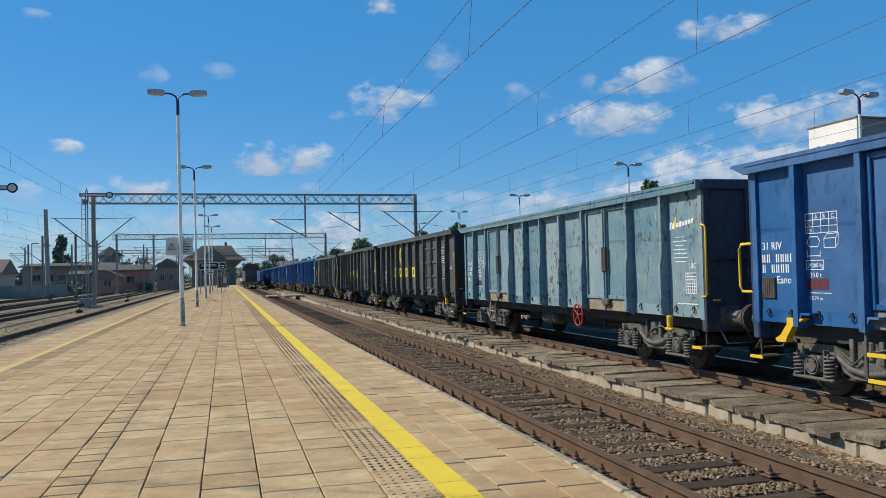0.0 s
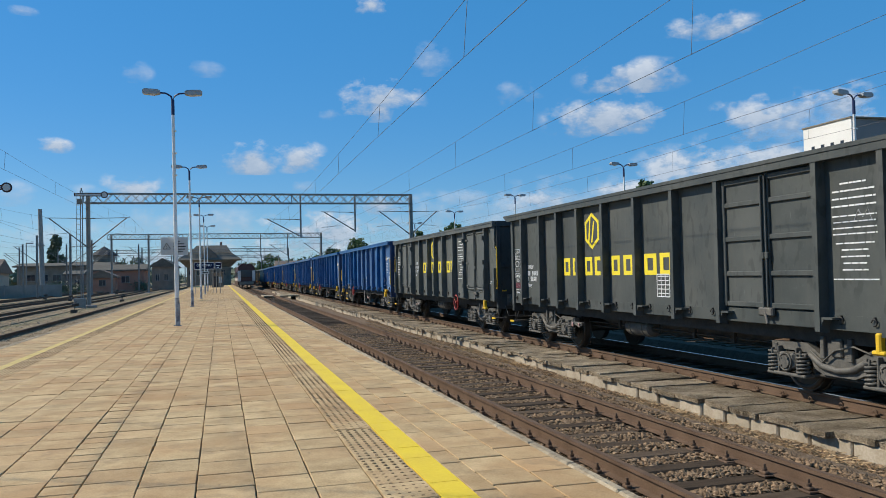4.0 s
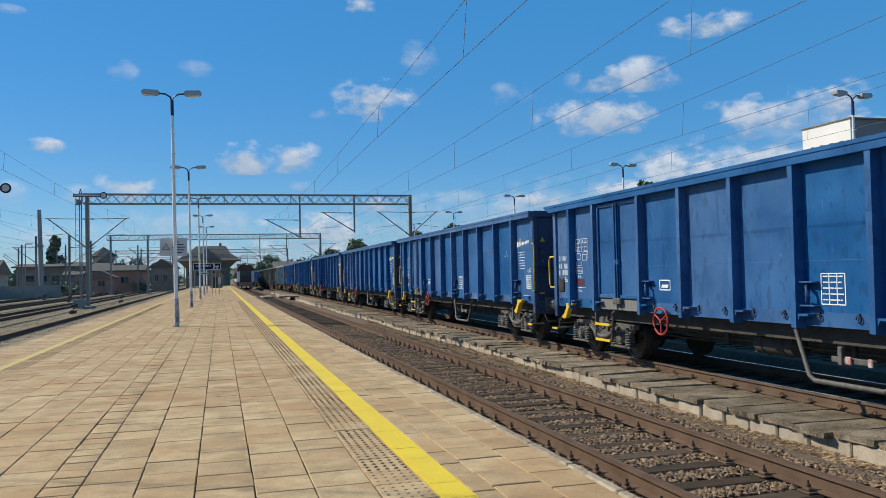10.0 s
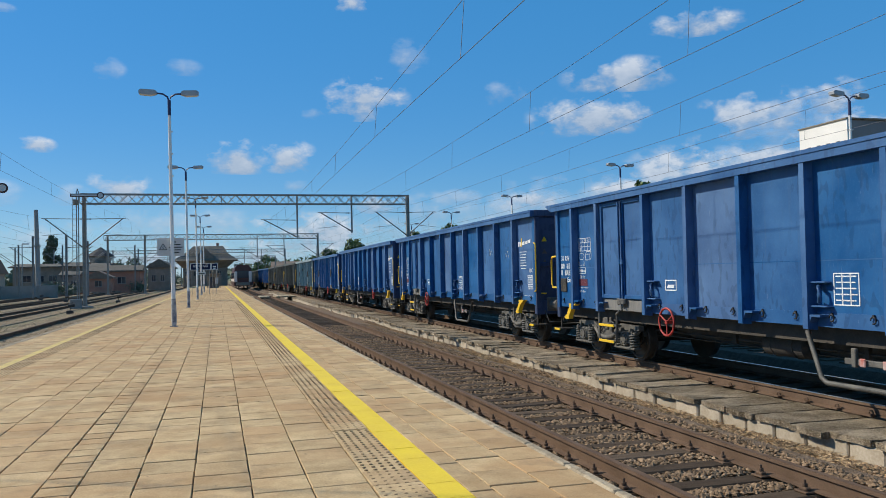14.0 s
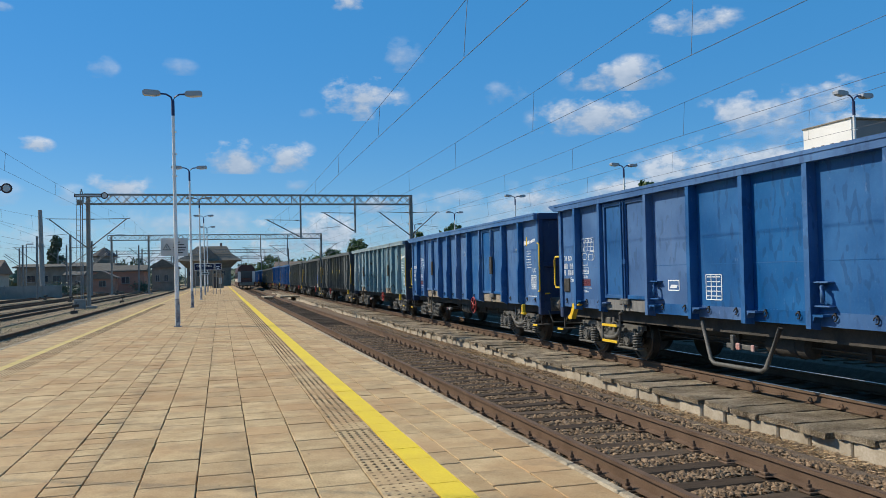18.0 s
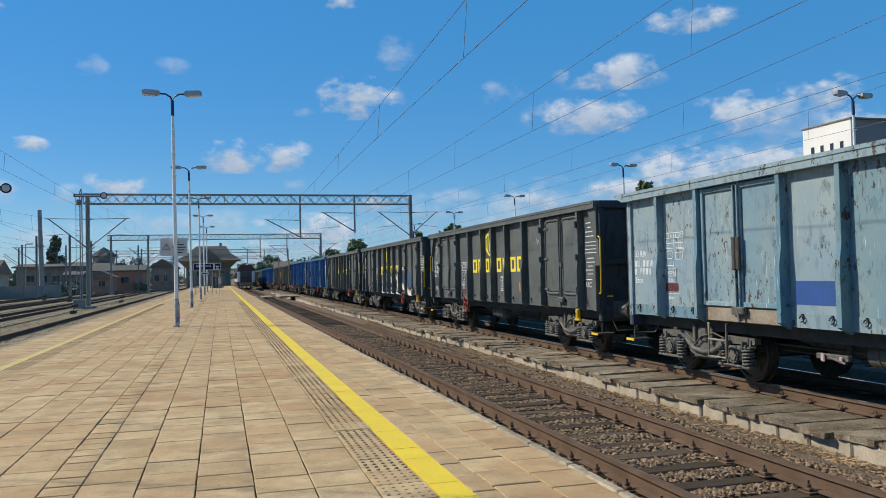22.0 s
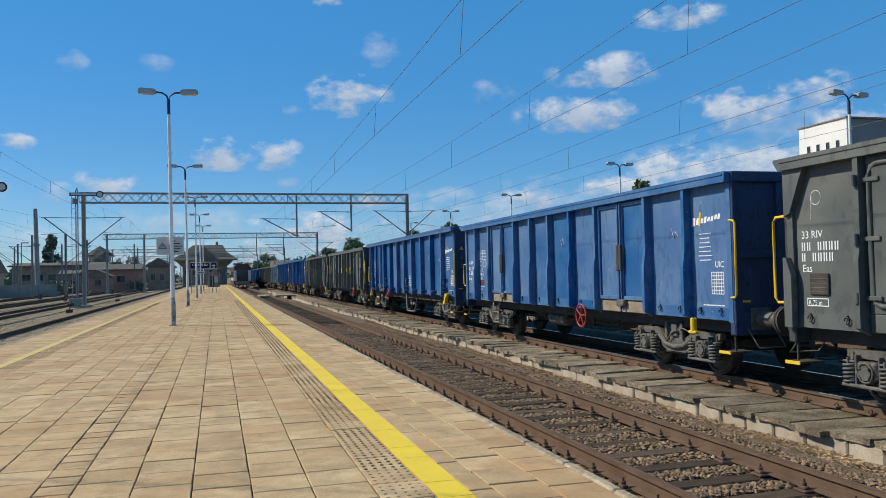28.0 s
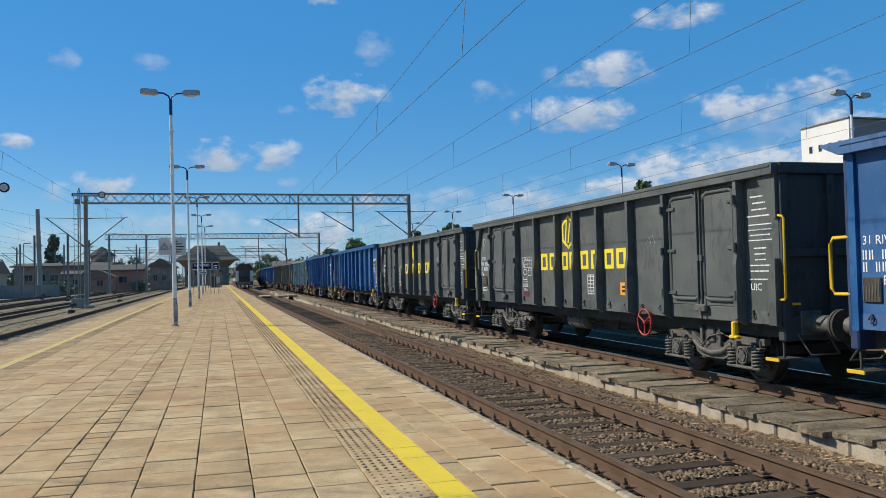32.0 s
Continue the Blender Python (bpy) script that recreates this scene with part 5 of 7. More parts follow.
def beam(ob, x0, x1, y, z0, z1, bay=1.35):
    """A lattice cross beam: four chords, zigzag on both faces."""
    for yb in (y - 0.3, y + 0.3):
        for z in (z0, z1):
            part("chord", Shape().box(x0, x1, yb - 0.045, yb + 0.045, z - 0.05, z + 0.05), MAST, ob)
        n = int((x1 - x0) / bay)
        zig = Shape()
        for i in range(n):
            a, b = x0 + (x1 - x0) * i / n, x0 + (x1 - x0) * (i + 0.5) / n
            c = x0 + (x1 - x0) * (i + 1) / n
            zig.tube([(a, yb, z0), (b, yb, z1)], 0.028, 4, smooth=False).tube([(b, yb, z1), (c, yb, z0)], 0.028, 4, smooth=False)
            if yb < y:
                zig.tube([(a, yb + 0.05, z1), (b, yb + 0.05, z0)], 0.024, 4, smooth=False).tube([(b, yb + 0.05, z0), (c, yb + 0.05, z1)], 0.024, 4, smooth=False)
        part("lattice", zig, MAST, ob)
    for i in range(int((x1 - x0) / 5.4) + 1):
        part("beam_post", Shape().box(x0 + 5.4 * i - 0.03, x0 + 5.4 * i + 0.03, y - 0.36, y - 0.34, z0, z1), MAST, ob)


def leg(ob, x, y, z0, z1, half=0.22):
    s = Shape().box(x - 0.12, x + 0.12, y - 0.02, y + 0.02, z0, z1)
    for a in (-0.12, 0.12):
        s.box(x + a - 0.025, x + a + 0.025, y - 0.13, y + 0.16, z0, z1, 0.01)
    part("leg", s, LEGSTEEL, ob, "grey steel leg of joined channels")
    part("footing", Shape().box(x - 0.55, x + 0.55, y - 0.45, y + 0.45, z0 - 0.5, z0 + 0.45, 0.05), CONCRETE, ob, "concrete footing")


def arm(ob, x, y, z, s, reach=2.6, foot=4.9):
    """A swivelling cantilever with insulators; s: side to which it reaches."""
    a = Shape().tube([(x, y, foot), (x + s * reach * 0.93, y, z)], 0.05, 6).tube([(x, y, z - 0.05), (x + s * reach, y, z)], 0.03, 6).tube([(x + s * reach * 0.45, y, z - 1.2), (x + s * reach, y, z - 1.35)], 0.018, 5)
    c = part("cantilever", a, MAST, ob)
    low, high = Shape(), Shape()
    for k in range(5):
        t = 0.05 + 0.02 * k
        low.tube([(x + s * reach * t, y, foot + (z - foot) * t / 0.93), (x + s * reach * (t + 0.008), y, foot + (z - foot) * (t + 0.008) / 0.93)], 0.07, 8)
        high.tube([(x + s * (0.2 + 0.06 * k), y, z - 0.05), (x + s * (0.22 + 0.06 * k), y, z - 0.05)], 0.06, 8)
    part("insulator", low, PORCELAIN, c, "brown insulator")
    part("insulator", high, PORCELAIN, c, "brown insulator")


def gantry(y, x0, x1, legs, z0, z1, drops, arms):
    ob = thing("catenary_gantry", "grey steel catenary gantry with a lattice beam", "gantry", "catenary gantries")
    beam(ob, x0, x1, y, z0, z1)
    for x in legs:
        leg(ob, x, y, -0.70, z1 + 0.05)
    for x, zb in drops:
        part("drop_post", Shape().box(x - 0.07, x + 0.07, y - 0.07, y + 0.07, zb, z1), MAST, ob)
    for x, z, s, reach, foot in arms:
        arm(ob, x, y, z, s, reach, foot)
    return ob


gantry(69.0, -10.35, 16.3, (-10.08, 16.25), 7.86, 8.62, ((6.62, 4.95), (11.28, 5.4)),
       ((6.62, 6.55, -1, 3.0, 5.05), (11.28, 7.15, -1, 2.9, 5.5), (16.2, 7.2, -1, 3.0, 5.1), (16.2, 7.2, 1, 2.6, 5.1), (-10.08, 6.7, -1, 3.1, 4.3), (-10.08, 6.7, 1, 3.1, 4.3)))
gantry(131.0, -16.4, 15.9, (-10.6, -15.9, 15.8), 7.86, 8.62, ((6.2, 5.0), (10.4, 5.0)),
       ((6.2, 6.6, -1, 2.9, 5.05), (10.4, 6.8, -1, 2.9, 5.1), (15.8, 7.0, -1, 2.9, 5.1), (15.8, 7.0, 1, 2.6, 5.1), (-10.6, 6.7, -1, 3.0, 4.3), (-10.6, 6.7, 1, 3.0, 4.3)))
gantry(199.0, -26.0, 16.0, (-10.6, 16.0, -25.8), 7.86, 8.62, ((6.4, 5.0), (10.4, 5.0)), ((6.4, 6.6, -1, 2.9, 5.05), (10.4, 6.8, -1, 2.9, 5.1), (-10.6, 6.7, 1, 3.0, 4.3)))
gantry(262.0, -24.0, 18.0, (-10.6, 18.0), 7.9, 8.66, ((6.4, 5.0),), ((6.4, 6.6, -1, 2.9, 5.05),))
for mx, my in ((-30.0, 23.2), (17.2, -1.6)):
    ob = thing("catenary_mast", "grey steel mast that carries a cross cable", "mast", "catenary masts")
    leg(ob, mx, my, -0.70, 8.6)
ob = thing("cross_cable", "thin dark cable slung across the tracks", "cable")
part("cable", Shape().tube([(-30.0, 23.2, 8.3), (-6.0, 10.6, 8.15), (17.2, -1.6, 8.3)], 0.014, 5), WIRE, ob)


def catenary(name, x, spans, z_con, sup=1.35, mid=0.75, step=7.6, r=0.0065):
    """Contact wire and sagging messenger with droppers between supports."""
    ob = thing(name, "pair of dark overhead wires with thin droppers", "overhead wire")
    con, mes = [], []
    for a, b in zip(spans[:-1], spans[1:]):
        for k in range(13):
            t = k / 12
            y = a + (b - a) * t
            zz = z_con + mid + (sup - mid) * (2 * t - 1) ** 2
            zig = 0.2 * math.cos(math.pi * (y - spans[0]) / 62.0)
            xv = x(y) if callable(x) else x
            con.append((xv + zig, y, z_con))
            mes.append((xv + zig * 0.5, y, zz))
        n = max(2, int((b - a) / step))
        for i in range(n):
            t = (i + 0.5) / n
            y = a + (b - a) * t
            zz = z_con + mid + (sup - mid) * (2 * t - 1) ** 2
            zig = 0.2 * math.cos(math.pi * (y - spans[0]) / 62.0)
            xv = x(y) if callable(x) else x
            part("dropper", Shape().tube([(xv + zig, y, z_con), (xv + zig * 0.5, y, zz)], 0.006, 4), WIRE, ob)
    part("contact_wire", Shape().tube(con, r, 5), WIRE, ob)
    part("messenger_wire", Shape().tube(mes, r, 5), WIRE, ob)
    return ob


SP = [-54.0, 9.6, 69.0, 131.0, 199.0, 262.0]
catenary("overhead_line", 4.5, SP, 5.58, 1.25, 0.75)
catenary("overhead_line", lambda y: track_x(y) - 0.1, SP, 5.88, 1.55, 1.0)
catenary("overhead_line", 14.3, SP, 5.88, 1.45, 0.85)
catenary("overhead_line", 19.0, SP, 5.85, 1.4, 0.8)
catenary("overhead_line", -7.1, SP, 5.6, 1.2, 0.55, r=0.005)
catenary("overhead_line", -17.6, SP, 5.6, 1.3, 0.6, r=0.008)
catenary("overhead_line", -22.9, SP, 5.6, 1.3, 0.6, r=0.008)
catenary("overhead_line", -13.4, SP, 5.6, 1.2, 0.55, r=0.006)


# ---- clouds ----
def cloud_material(name, thin):
    ma = bpy.data.materials.new(name)
    ma.use_nodes = True
    n = Nodes(ma)
    nt = ma.node_tree
    c = n.put("ShaderNodeTexCoord")
    o = n.put("ShaderNodeObjectInfo")
    # centred coordinates, -1 to 1
    g = n.put("ShaderNodeVectorMath", operation="MULTIPLY_ADD")
    g.inputs[1].default_value, g.inputs[2].default_value = (2, 2, 2), (-1, -1, -1)
    n.link(c.outputs["Generated"], g.inputs[0])
    sep = n.put("ShaderNodeSeparateXYZ")
    n.link(g.outputs[0], sep.inputs[0])
    sh = n.put("ShaderNodeVectorMath", operation="SCALE")
    sh.inputs[0].default_value = (4100.0, 2300.0, 5700.0)
    n.link(o.outputs["Random"], sh.inputs["Scale"])
    v = n.put("ShaderNodeVectorMath", operation="ADD")
    n.link(c.outputs["Object"], v.inputs[0])
    n.link(sh.outputs[0], v.inputs[1])
    flat = n.put("ShaderNodeVectorMath", operation="MULTIPLY")
    flat.inputs[1].default_value = (0.75, 1.0, 1.25)
    n.link(v.outputs[0], flat.inputs[0])
    bil = n.noise(flat.outputs[0], 0.013, 10.0, 0.60)
    big = n.noise(v.outputs[0], 0.004, 3.0, 0.5)
    x2 = n.math("MULTIPLY", sep.outputs[0], sep.outputs[0])
    # flat below, billowing above
    zc = n.math("ADD", sep.outputs[2], 0.25)
    z2 = n.math("MULTIPLY", zc, zc)
    d = n.math("SQRT", n.math("ADD", x2, n.math("MULTIPLY", z2, 1.1)), 0.0)
    body = n.math("ADD", n.math("MULTIPLY", n.math("SUBTRACT", 0.92, d), 1.1), n.math("MULTIPLY", n.math("SUBTRACT", bil, 0.5), 3.0))
    body = n.math("ADD", body, n.math("MULTIPLY", n.math("SUBTRACT", big, 0.5), 2.6))
    a = n.ramp(body, 0.12, 0.90 if thin < 0.5 else 1.3, 0.0, 0.84 if thin < 0.5 else 0.42)
    edge = n.math("MULTIPLY", n.ramp(d, 0.75, 1.0, 1.0, 0.0), a)
    fac = n.ramp(edge, 0.0, 1.0)
    tone = n.math("ADD", n.math("MULTIPLY", sep.outputs[2], 0.5), n.math("MULTIPLY", n.math("SUBTRACT", bil, 0.5), 1.1))
    col = n.mix(n.ramp(tone, -0.38, 0.22), (0.36, 0.45, 0.58), (0.68, 0.73, 0.80))
    em = n.put("ShaderNodeEmission")
    n.link(col, em.inputs["Color"])
    tr = n.put("ShaderNodeBsdfTransparent")
    mx = n.put("ShaderNodeMixShader")
    n.link(fac, mx.inputs[0])
    n.link(tr.outputs[0], mx.inputs[1])
    n.link(em.outputs[0], mx.inputs[2])
    nt.nodes.remove(n.b)
    out = [q for q in nt.nodes if q.type == "OUTPUT_MATERIAL"][0]
    n.link(mx.outputs[0], out.inputs["Surface"])
    return ma


CLOUD, WISP = cloud_material("white cumulus", 0.0), cloud_material("thin white cloud", 1.0)
FAR = 3000.0


def bearing(right, up):
    """The direction at an angle to the right of +y and above the horizon, in degrees."""
    a, b = radians(right), radians(up)
    return Vector((math.sin(a) * math.cos(b), math.cos(a) * math.cos(b), math.sin(b)))


def cloud(right, up, wide, high, drift_right, drift_up, thin=False, far=FAR):
    """A cloud sheet far off, seen under some degrees; it drifts by the given degrees over the clip."""
    w, h = 2 * far * math.tan(radians(wide / 2)), 2 * far * math.tan(radians(high / 2))
    s = Shape().add([(-w / 2, 0, -h / 2), (w / 2, 0, -h / 2), (w / 2, 0, h / 2), (-w / 2, 0, h / 2)], [(0, 1, 2, 3)])
    ob = part("cloud", s, WISP if thin else CLOUD)
    tagged(ob, "thin white wisp of cloud in a blue sky" if thin else "white cumulus cloud in a blue sky", "cloud", "clouds in the sky", "structure")
    m0 = Matrix.Translation(Vector(EYE) + bearing(right, up) * far) @ Matrix.Rotation(-radians(right), 4, "Z") @ Matrix.Rotation(radians(up), 4, "X")
    ob.matrix_basis = m0
    CLOUDS.append((ob, right, up, drift_right, drift_up, far))
    return ob


CLOUDS = []
cloud(-4.75, 13.83, 2.78, 1.91, -4.99, 0.57, True, 2900.0)
cloud(-0.42, 14.21, 3.15, 1.45, -3.99, 0.31, True, 2937.0)
cloud(11.58, 12.76, 7.04, 4.21, -2.72, 0.38, False, 2974.0)
cloud(2.50, 8.65, 5.56, 3.25, -2.46, 0.26, False, 3011.0)
cloud(5.72, 8.75, 4.26, 3.25, -1.78, 0.21, False, 3048.0)
cloud(29.36, 13.43, 8.52, 3.06, -2.21, 0.64, False, 3085.0)
cloud(27.75, 10.97, 10.74, 3.63, -2.05, 0.42, False, 3122.0)
cloud(34.67, 16.07, 7.04, 2.30, -2.46, 1.05, False, 3159.0)
cloud(37.85, 10.20, 8.52, 4.21, -1.65, 0.76, False, 3196.0)
cloud(42.39, 10.68, 4.45, 3.06, -1.36, 1.06, False, 3233.0)
cloud(11.11, 18.80, 3.33, 1.72, -3.71, 0.56, False, 3270.0)
cloud(-10.05, 8.84, 2.78, 1.30, -2.51, 0.17, False, 3307.0)
cloud(-5.43, 6.43, 4.82, 2.87, -1.77, 0.21, False, 3344.0)
cloud(-12.87, 5.89, 4.07, 2.30, -1.63, 0.11, True, 3381.0)
cloud(22.28, 5.11, 5.56, 2.30, -0.90, 0.29, False, 3418.0)
cloud(17.28, 5.54, 4.07, 1.72, -0.91, 0.29, True, 3455.0)
cloud(15.08, 15.21, 4.07, 3.06, -4.55, 0.86, True, 3492.0)
cloud(8.15, 11.49, 2.22, 1.53, -3.07, 0.34, True, 3529.0)
cloud(39.70, 9.30, 8.15, 4.97, -1.44, 0.49, True, 3566.0)
cloud(43.91, 8.52, 7.41, 4.97, -1.34, 0.65, False, 3603.0)
cloud(11.42, 5.06, 4.07, 1.72, -0.71, 0.32, False, 3640.0)
cloud(36.71, 7.35, 7.41, 3.06, -0.97, 0.32, True, 3677.0)
cloud(28.55, 5.54, 4.82, 1.91, -0.86, 0.41, False, 3714.0)
cloud(-8.48, 5.82, 3.33, 1.91, -1.59, 0.13, True, 3751.0)
cloud(5.88, 6.31, 3.33, 1.15, -1.08, 0.30, True, 3788.0)
cloud(21.28, 12.71, 4.45, 2.30, -1.92, 0.26, True, 3825.0)
cloud(-11.68, 16.87, 2.22, 0.77, -3.36, 0.37, True, 3862.0)
# a pale belt of far cloud over the horizon, its thin sheets standing in for haze
for k, (ra, up, wd, hi) in enumerate(((-12, 3.2, 16, 3.2), (-3, 4.2, 15, 3.0), (7, 3.6, 16, 3.4), (16, 4.6, 18, 4.6), (27, 5.5, 20, 5.0), (38, 7.0, 22, 7.0), (-22, 4.0, 16, 4.0), (21, 2.4, 18, 3.0), (2, 2.0, 20, 2.6))):
    cloud(ra, up, wd, hi, -0.6, -0.05, k % 3 != 2, 4300.0 + 20 * k)


# scattered glowing clouds out of view, beside and behind the platform, added to brighten shade
rc = random.Random(17)
for k in range(30):
    ra, up = 62.0 + 8.6 * k + rc.uniform(-4, 4), rc.uniform(12, 58)
    if not (282 < ra < 322 and 16 < up):
        cloud(ra, up, rc.uniform(12, 24), rc.uniform(6, 12), -1.2, 0.3, k % 4 == 3, 3000.0 + 15 * k)


# ---- things beyond the platform ----
BRICK = mottled("sooty red brick", (0.33, 0.17, 0.125), (0.44, 0.255, 0.19), 0.9, 0.8, 25, 0.4)
PLASTER = mottled("grey-beige plaster", (0.40, 0.35, 0.28), (0.50, 0.45, 0.37), 0.9, 1.2, 15, 0.2)
DARKWALL = mottled("dark stained wall", (0.17, 0.15, 0.125), (0.29, 0.26, 0.215), 0.9, 0.9, 15, 0.3)
ROOF = mottled("dark roof tiles", (0.105, 0.098, 0.08), (0.165, 0.15, 0.125), 0.85, 2, 14, 0.5, 0.05)
ROOFLIT = mottled("brown roof tiles", (0.17, 0.13, 0.10), (0.24, 0.19, 0.15), 0.85, 2, 14, 0.5, 0.05)
GLASS = material("dark window glass", (0.03, 0.035, 0.045), 0.08)
FRAMEW = material("dull window frame", (0.30, 0.29, 0.26), 0.6)
WHITEWALL = mottled("white rendered wall", (0.80, 0.79, 0.76), (0.70, 0.69, 0.66), 0.85, 0.15, 4, 0.1)
GREYWALL = mottled("grey sheeting wall", (0.16, 0.17, 0.18), (0.21, 0.22, 0.23), 0.7, 0.2, 6, 0.2)
SIGNBLUE = material("dark blue sign enamel", (0.012, 0.017, 0.05), 0.7, 0.0, 0.2)
SIGNWHITE = mottled("dull white sign board", (0.50, 0.51, 0.50), (0.58, 0.58, 0.56), 0.6, 3, 20, 0.05)
FENCE = mottled("grey-green fence sheets", (0.19, 0.19, 0.175), (0.28, 0.275, 0.25), 0.85, 0.8, 12, 0.3)
TRAINRED = mottled("dark red railcar paint", (0.05, 0.02, 0.018), (0.075, 0.03, 0.026), 0.4, 1, 20, 0.05)
TRAINWHITE = mottled("white railcar paint", (0.62, 0.60, 0.57), (0.52, 0.50, 0.48), 0.45, 1, 20, 0.05)


def window(house, x, y, z, w, h, face):
    """A window on a wall that faces -y ('s') or -x ('w')."""
    if face == "s":
        f = Shape().box(x - w / 2, x + w / 2, y - 0.05, y + 0.02, z, z + h, 0.01)
        q = part("window", f, FRAMEW, house)
        for a, b in ((x - w / 2 + 0.06, x - 0.03), (x + 0.03, x + w / 2 - 0.06)):
            part("pane", Shape().box(a, b, y - 0.06, y - 0.054, z + 0.06, z + h - 0.06), GLASS, q)
        part("sill", Shape().box(x - w / 2 - 0.08, x + w / 2 + 0.08, y - 0.16, y, z - 0.08, z - 0.004, 0.01), CONCRETE, q)
    else:
        f = Shape().box(x - 0.05, x + 0.02, y - w / 2, y + w / 2, z, z + h, 0.01)
        q = part("window", f, FRAMEW, house)
        for a, b in ((y - w / 2 + 0.06, y - 0.03), (y + 0.03, y + w / 2 - 0.06)):
            part("pane", Shape().box(x - 0.06, x - 0.054, a, b, z + 0.06, z + h - 0.06), GLASS, q)
        part("sill", Shape().box(x - 0.16, x, y - w / 2 - 0.08, y + w / 2 + 0.08, z - 0.08, z - 0.004, 0.01), CONCRETE, q)


def gable_house(name, label, x0, x1, y0, y1, z, eave, ridge, wall, roof, along="x", over=0.5, wins=(), chim=()):
    ob = thing(name, label, "building")
    part("wall", Shape().box(x0, x1, y0, y1, z - 0.5, eave), wall, ob)
    if along == "x":
        ym = (y0 + y1) / 2
        part("roof", Shape().prism([(y0 - over, eave - 0.1), (y0 - over, eave + 0.12), (ym, ridge + 0.2), (y1 + over, eave + 0.12), (y1 + over, eave - 0.1)], 0, x0 - over, x1 + over), roof, ob)
    else:
        xm = (x0 + x1) / 2
        part("roof", Shape().prism([(x0 - over, eave - 0.1), (x0 - over, eave + 0.12), (xm, ridge + 0.2), (x1 + over, eave + 0.12), (x1 + over, eave - 0.1)], 1, y0 - over, y1 + over), roof, ob)
    for x, zz, w, h in wins:
        window(ob, x, y0, zz, w, h, "s")
    for x, y, h in chim:
        part("chimney", Shape().box(x - 0.35, x + 0.35, y - 0.35, y + 0.35, eave, h, 0.03).box(x - 0.42, x + 0.42, y - 0.42, y + 0.42, h, h + 0.18, 0.03), BRICK, ob)
    return ob


# signal house with a wide overhanging roof at the platform's end
sh = thing("signal_house", "dark station house with a broad overhanging hipped roof", "building")
part("wall", Shape().box(-7.7, 2.4, 199, 209, -0.2, 4.4), DARKWALL, sh)
up = Shape()
for (a, b, c, d, z), (e, f, g, h, zz) in ((((-7.7, 2.4, 199, 209, 4.3)), ((-9.5, 4.3, 196.8, 211, 6.1))),):
    up.add([(a, c, z), (b, c, z), (b, d, z), (a, d, z), (e, g, zz), (f, g, zz), (f, h, zz), (e, h, zz)], [(0, 1, 5, 4), (1, 2, 6, 5), (2, 3, 7, 6), (3, 0, 4, 7), (4, 5, 6, 7)])
part("upper_storey", up, DARKWALL, sh, "dark flared upper storey")
rf = Shape()
rf.add([(-10.1, 196.2, 6.0), (4.9, 196.2, 6.0), (4.9, 211.6, 6.0), (-10.1, 211.6, 6.0), (-7.4, 199.5, 7.7), (2.6, 199.5, 7.7), (2.6, 208.3, 7.7), (-7.4, 208.3, 7.7), (-5.4, 202.5, 9.6), (1.5, 202.5, 9.6), (1.5, 205.3, 9.6), (-5.4, 205.3, 9.6)],
       [(0, 1, 5, 4), (1, 2, 6, 5), (2, 3, 7, 6), (3, 0, 4, 7), (4, 5, 9, 8), (5, 6, 10, 9), (6, 7, 11, 10), (7, 4, 8, 11), (8, 9, 10, 11), (3, 2, 1, 0)])
part("roof", rf, ROOF, sh)
# the gable's sunlit look is in its colour, lighter than the main roof
part("roof_gable", Shape().prism([(-5.2, 6.3), (-2.8, 9.1), (-0.2, 6.3)], 1, 197.0, 203.0), ROOFLIT, sh, "front gable in a sunlit brown")
part("chimney", Shape().box(-0.1, 0.5, 203, 203.6, 8.6, 10.4, 0.03), BRICK, sh)
for k in range(5):
    window(sh, -6.8 + 1.85 * k, 199, 2.4, 0.9, 1.2, "s")
# canopy posts and sheds beneath
shed = thing("waiting_shelter", "small dark platform shelter with a flat roof and a pale notice", "shelter")
part("wall", Shape().box(-1.5, 0.35, 150, 152.5, 0, 2.5, 0.03), DARKWALL, shed)
part("notice_panel", Shape().box(-0.35, 0.2, 149.95, 149.99, 0.8, 1.9, 0.01), SIGNWHITE, shed, "pale notice panel")
part("doorway", Shape().box(-1.2, -0.45, 149.94, 150.0, 0.05, 2.0), GLASS, shed, "dark doorway")
part("roof", Shape().box(-1.8, 0.6, 149.6, 152.9, 2.5, 2.68, 0.02), DARKWALL, shed)
part("post", Shape().box(0.42, 0.58, 149.7, 149.86, 0, 2.5), DARKWALL, shed)
part("post", Shape().box(-1.78, -1.62, 149.7, 149.86, 0, 2.5), DARKWALL, shed)


def board(name, label, x0, x1, y, z0, z1, ma, rim=None, posts=True, foot=0.0):
    ob = thing(name, label, "sign")
    part("panel", Shape().box(x0, x1, y - 0.03, y + 0.03, z0, z1, 0.008), ma, ob)
    if rim:
        for a, b, c, d in ((x0, x1, z0, z0 + 0.05), (x0, x1, z1 - 0.05, z1), (x0, x0 + 0.05, z0, z1), (x1 - 0.05, x1, z0, z1)):
            part("rim", Shape().box(a, b, y - 0.036, y - 0.031, c, d), rim, ob)
    if posts:
        for x in (x0 + 0.15, x1 - 0.15):
            part("post", Shape().tube([(x, y + 0.06, foot), (x, y + 0.06, z1)], 0.03, 8), MAST, ob)
    return ob


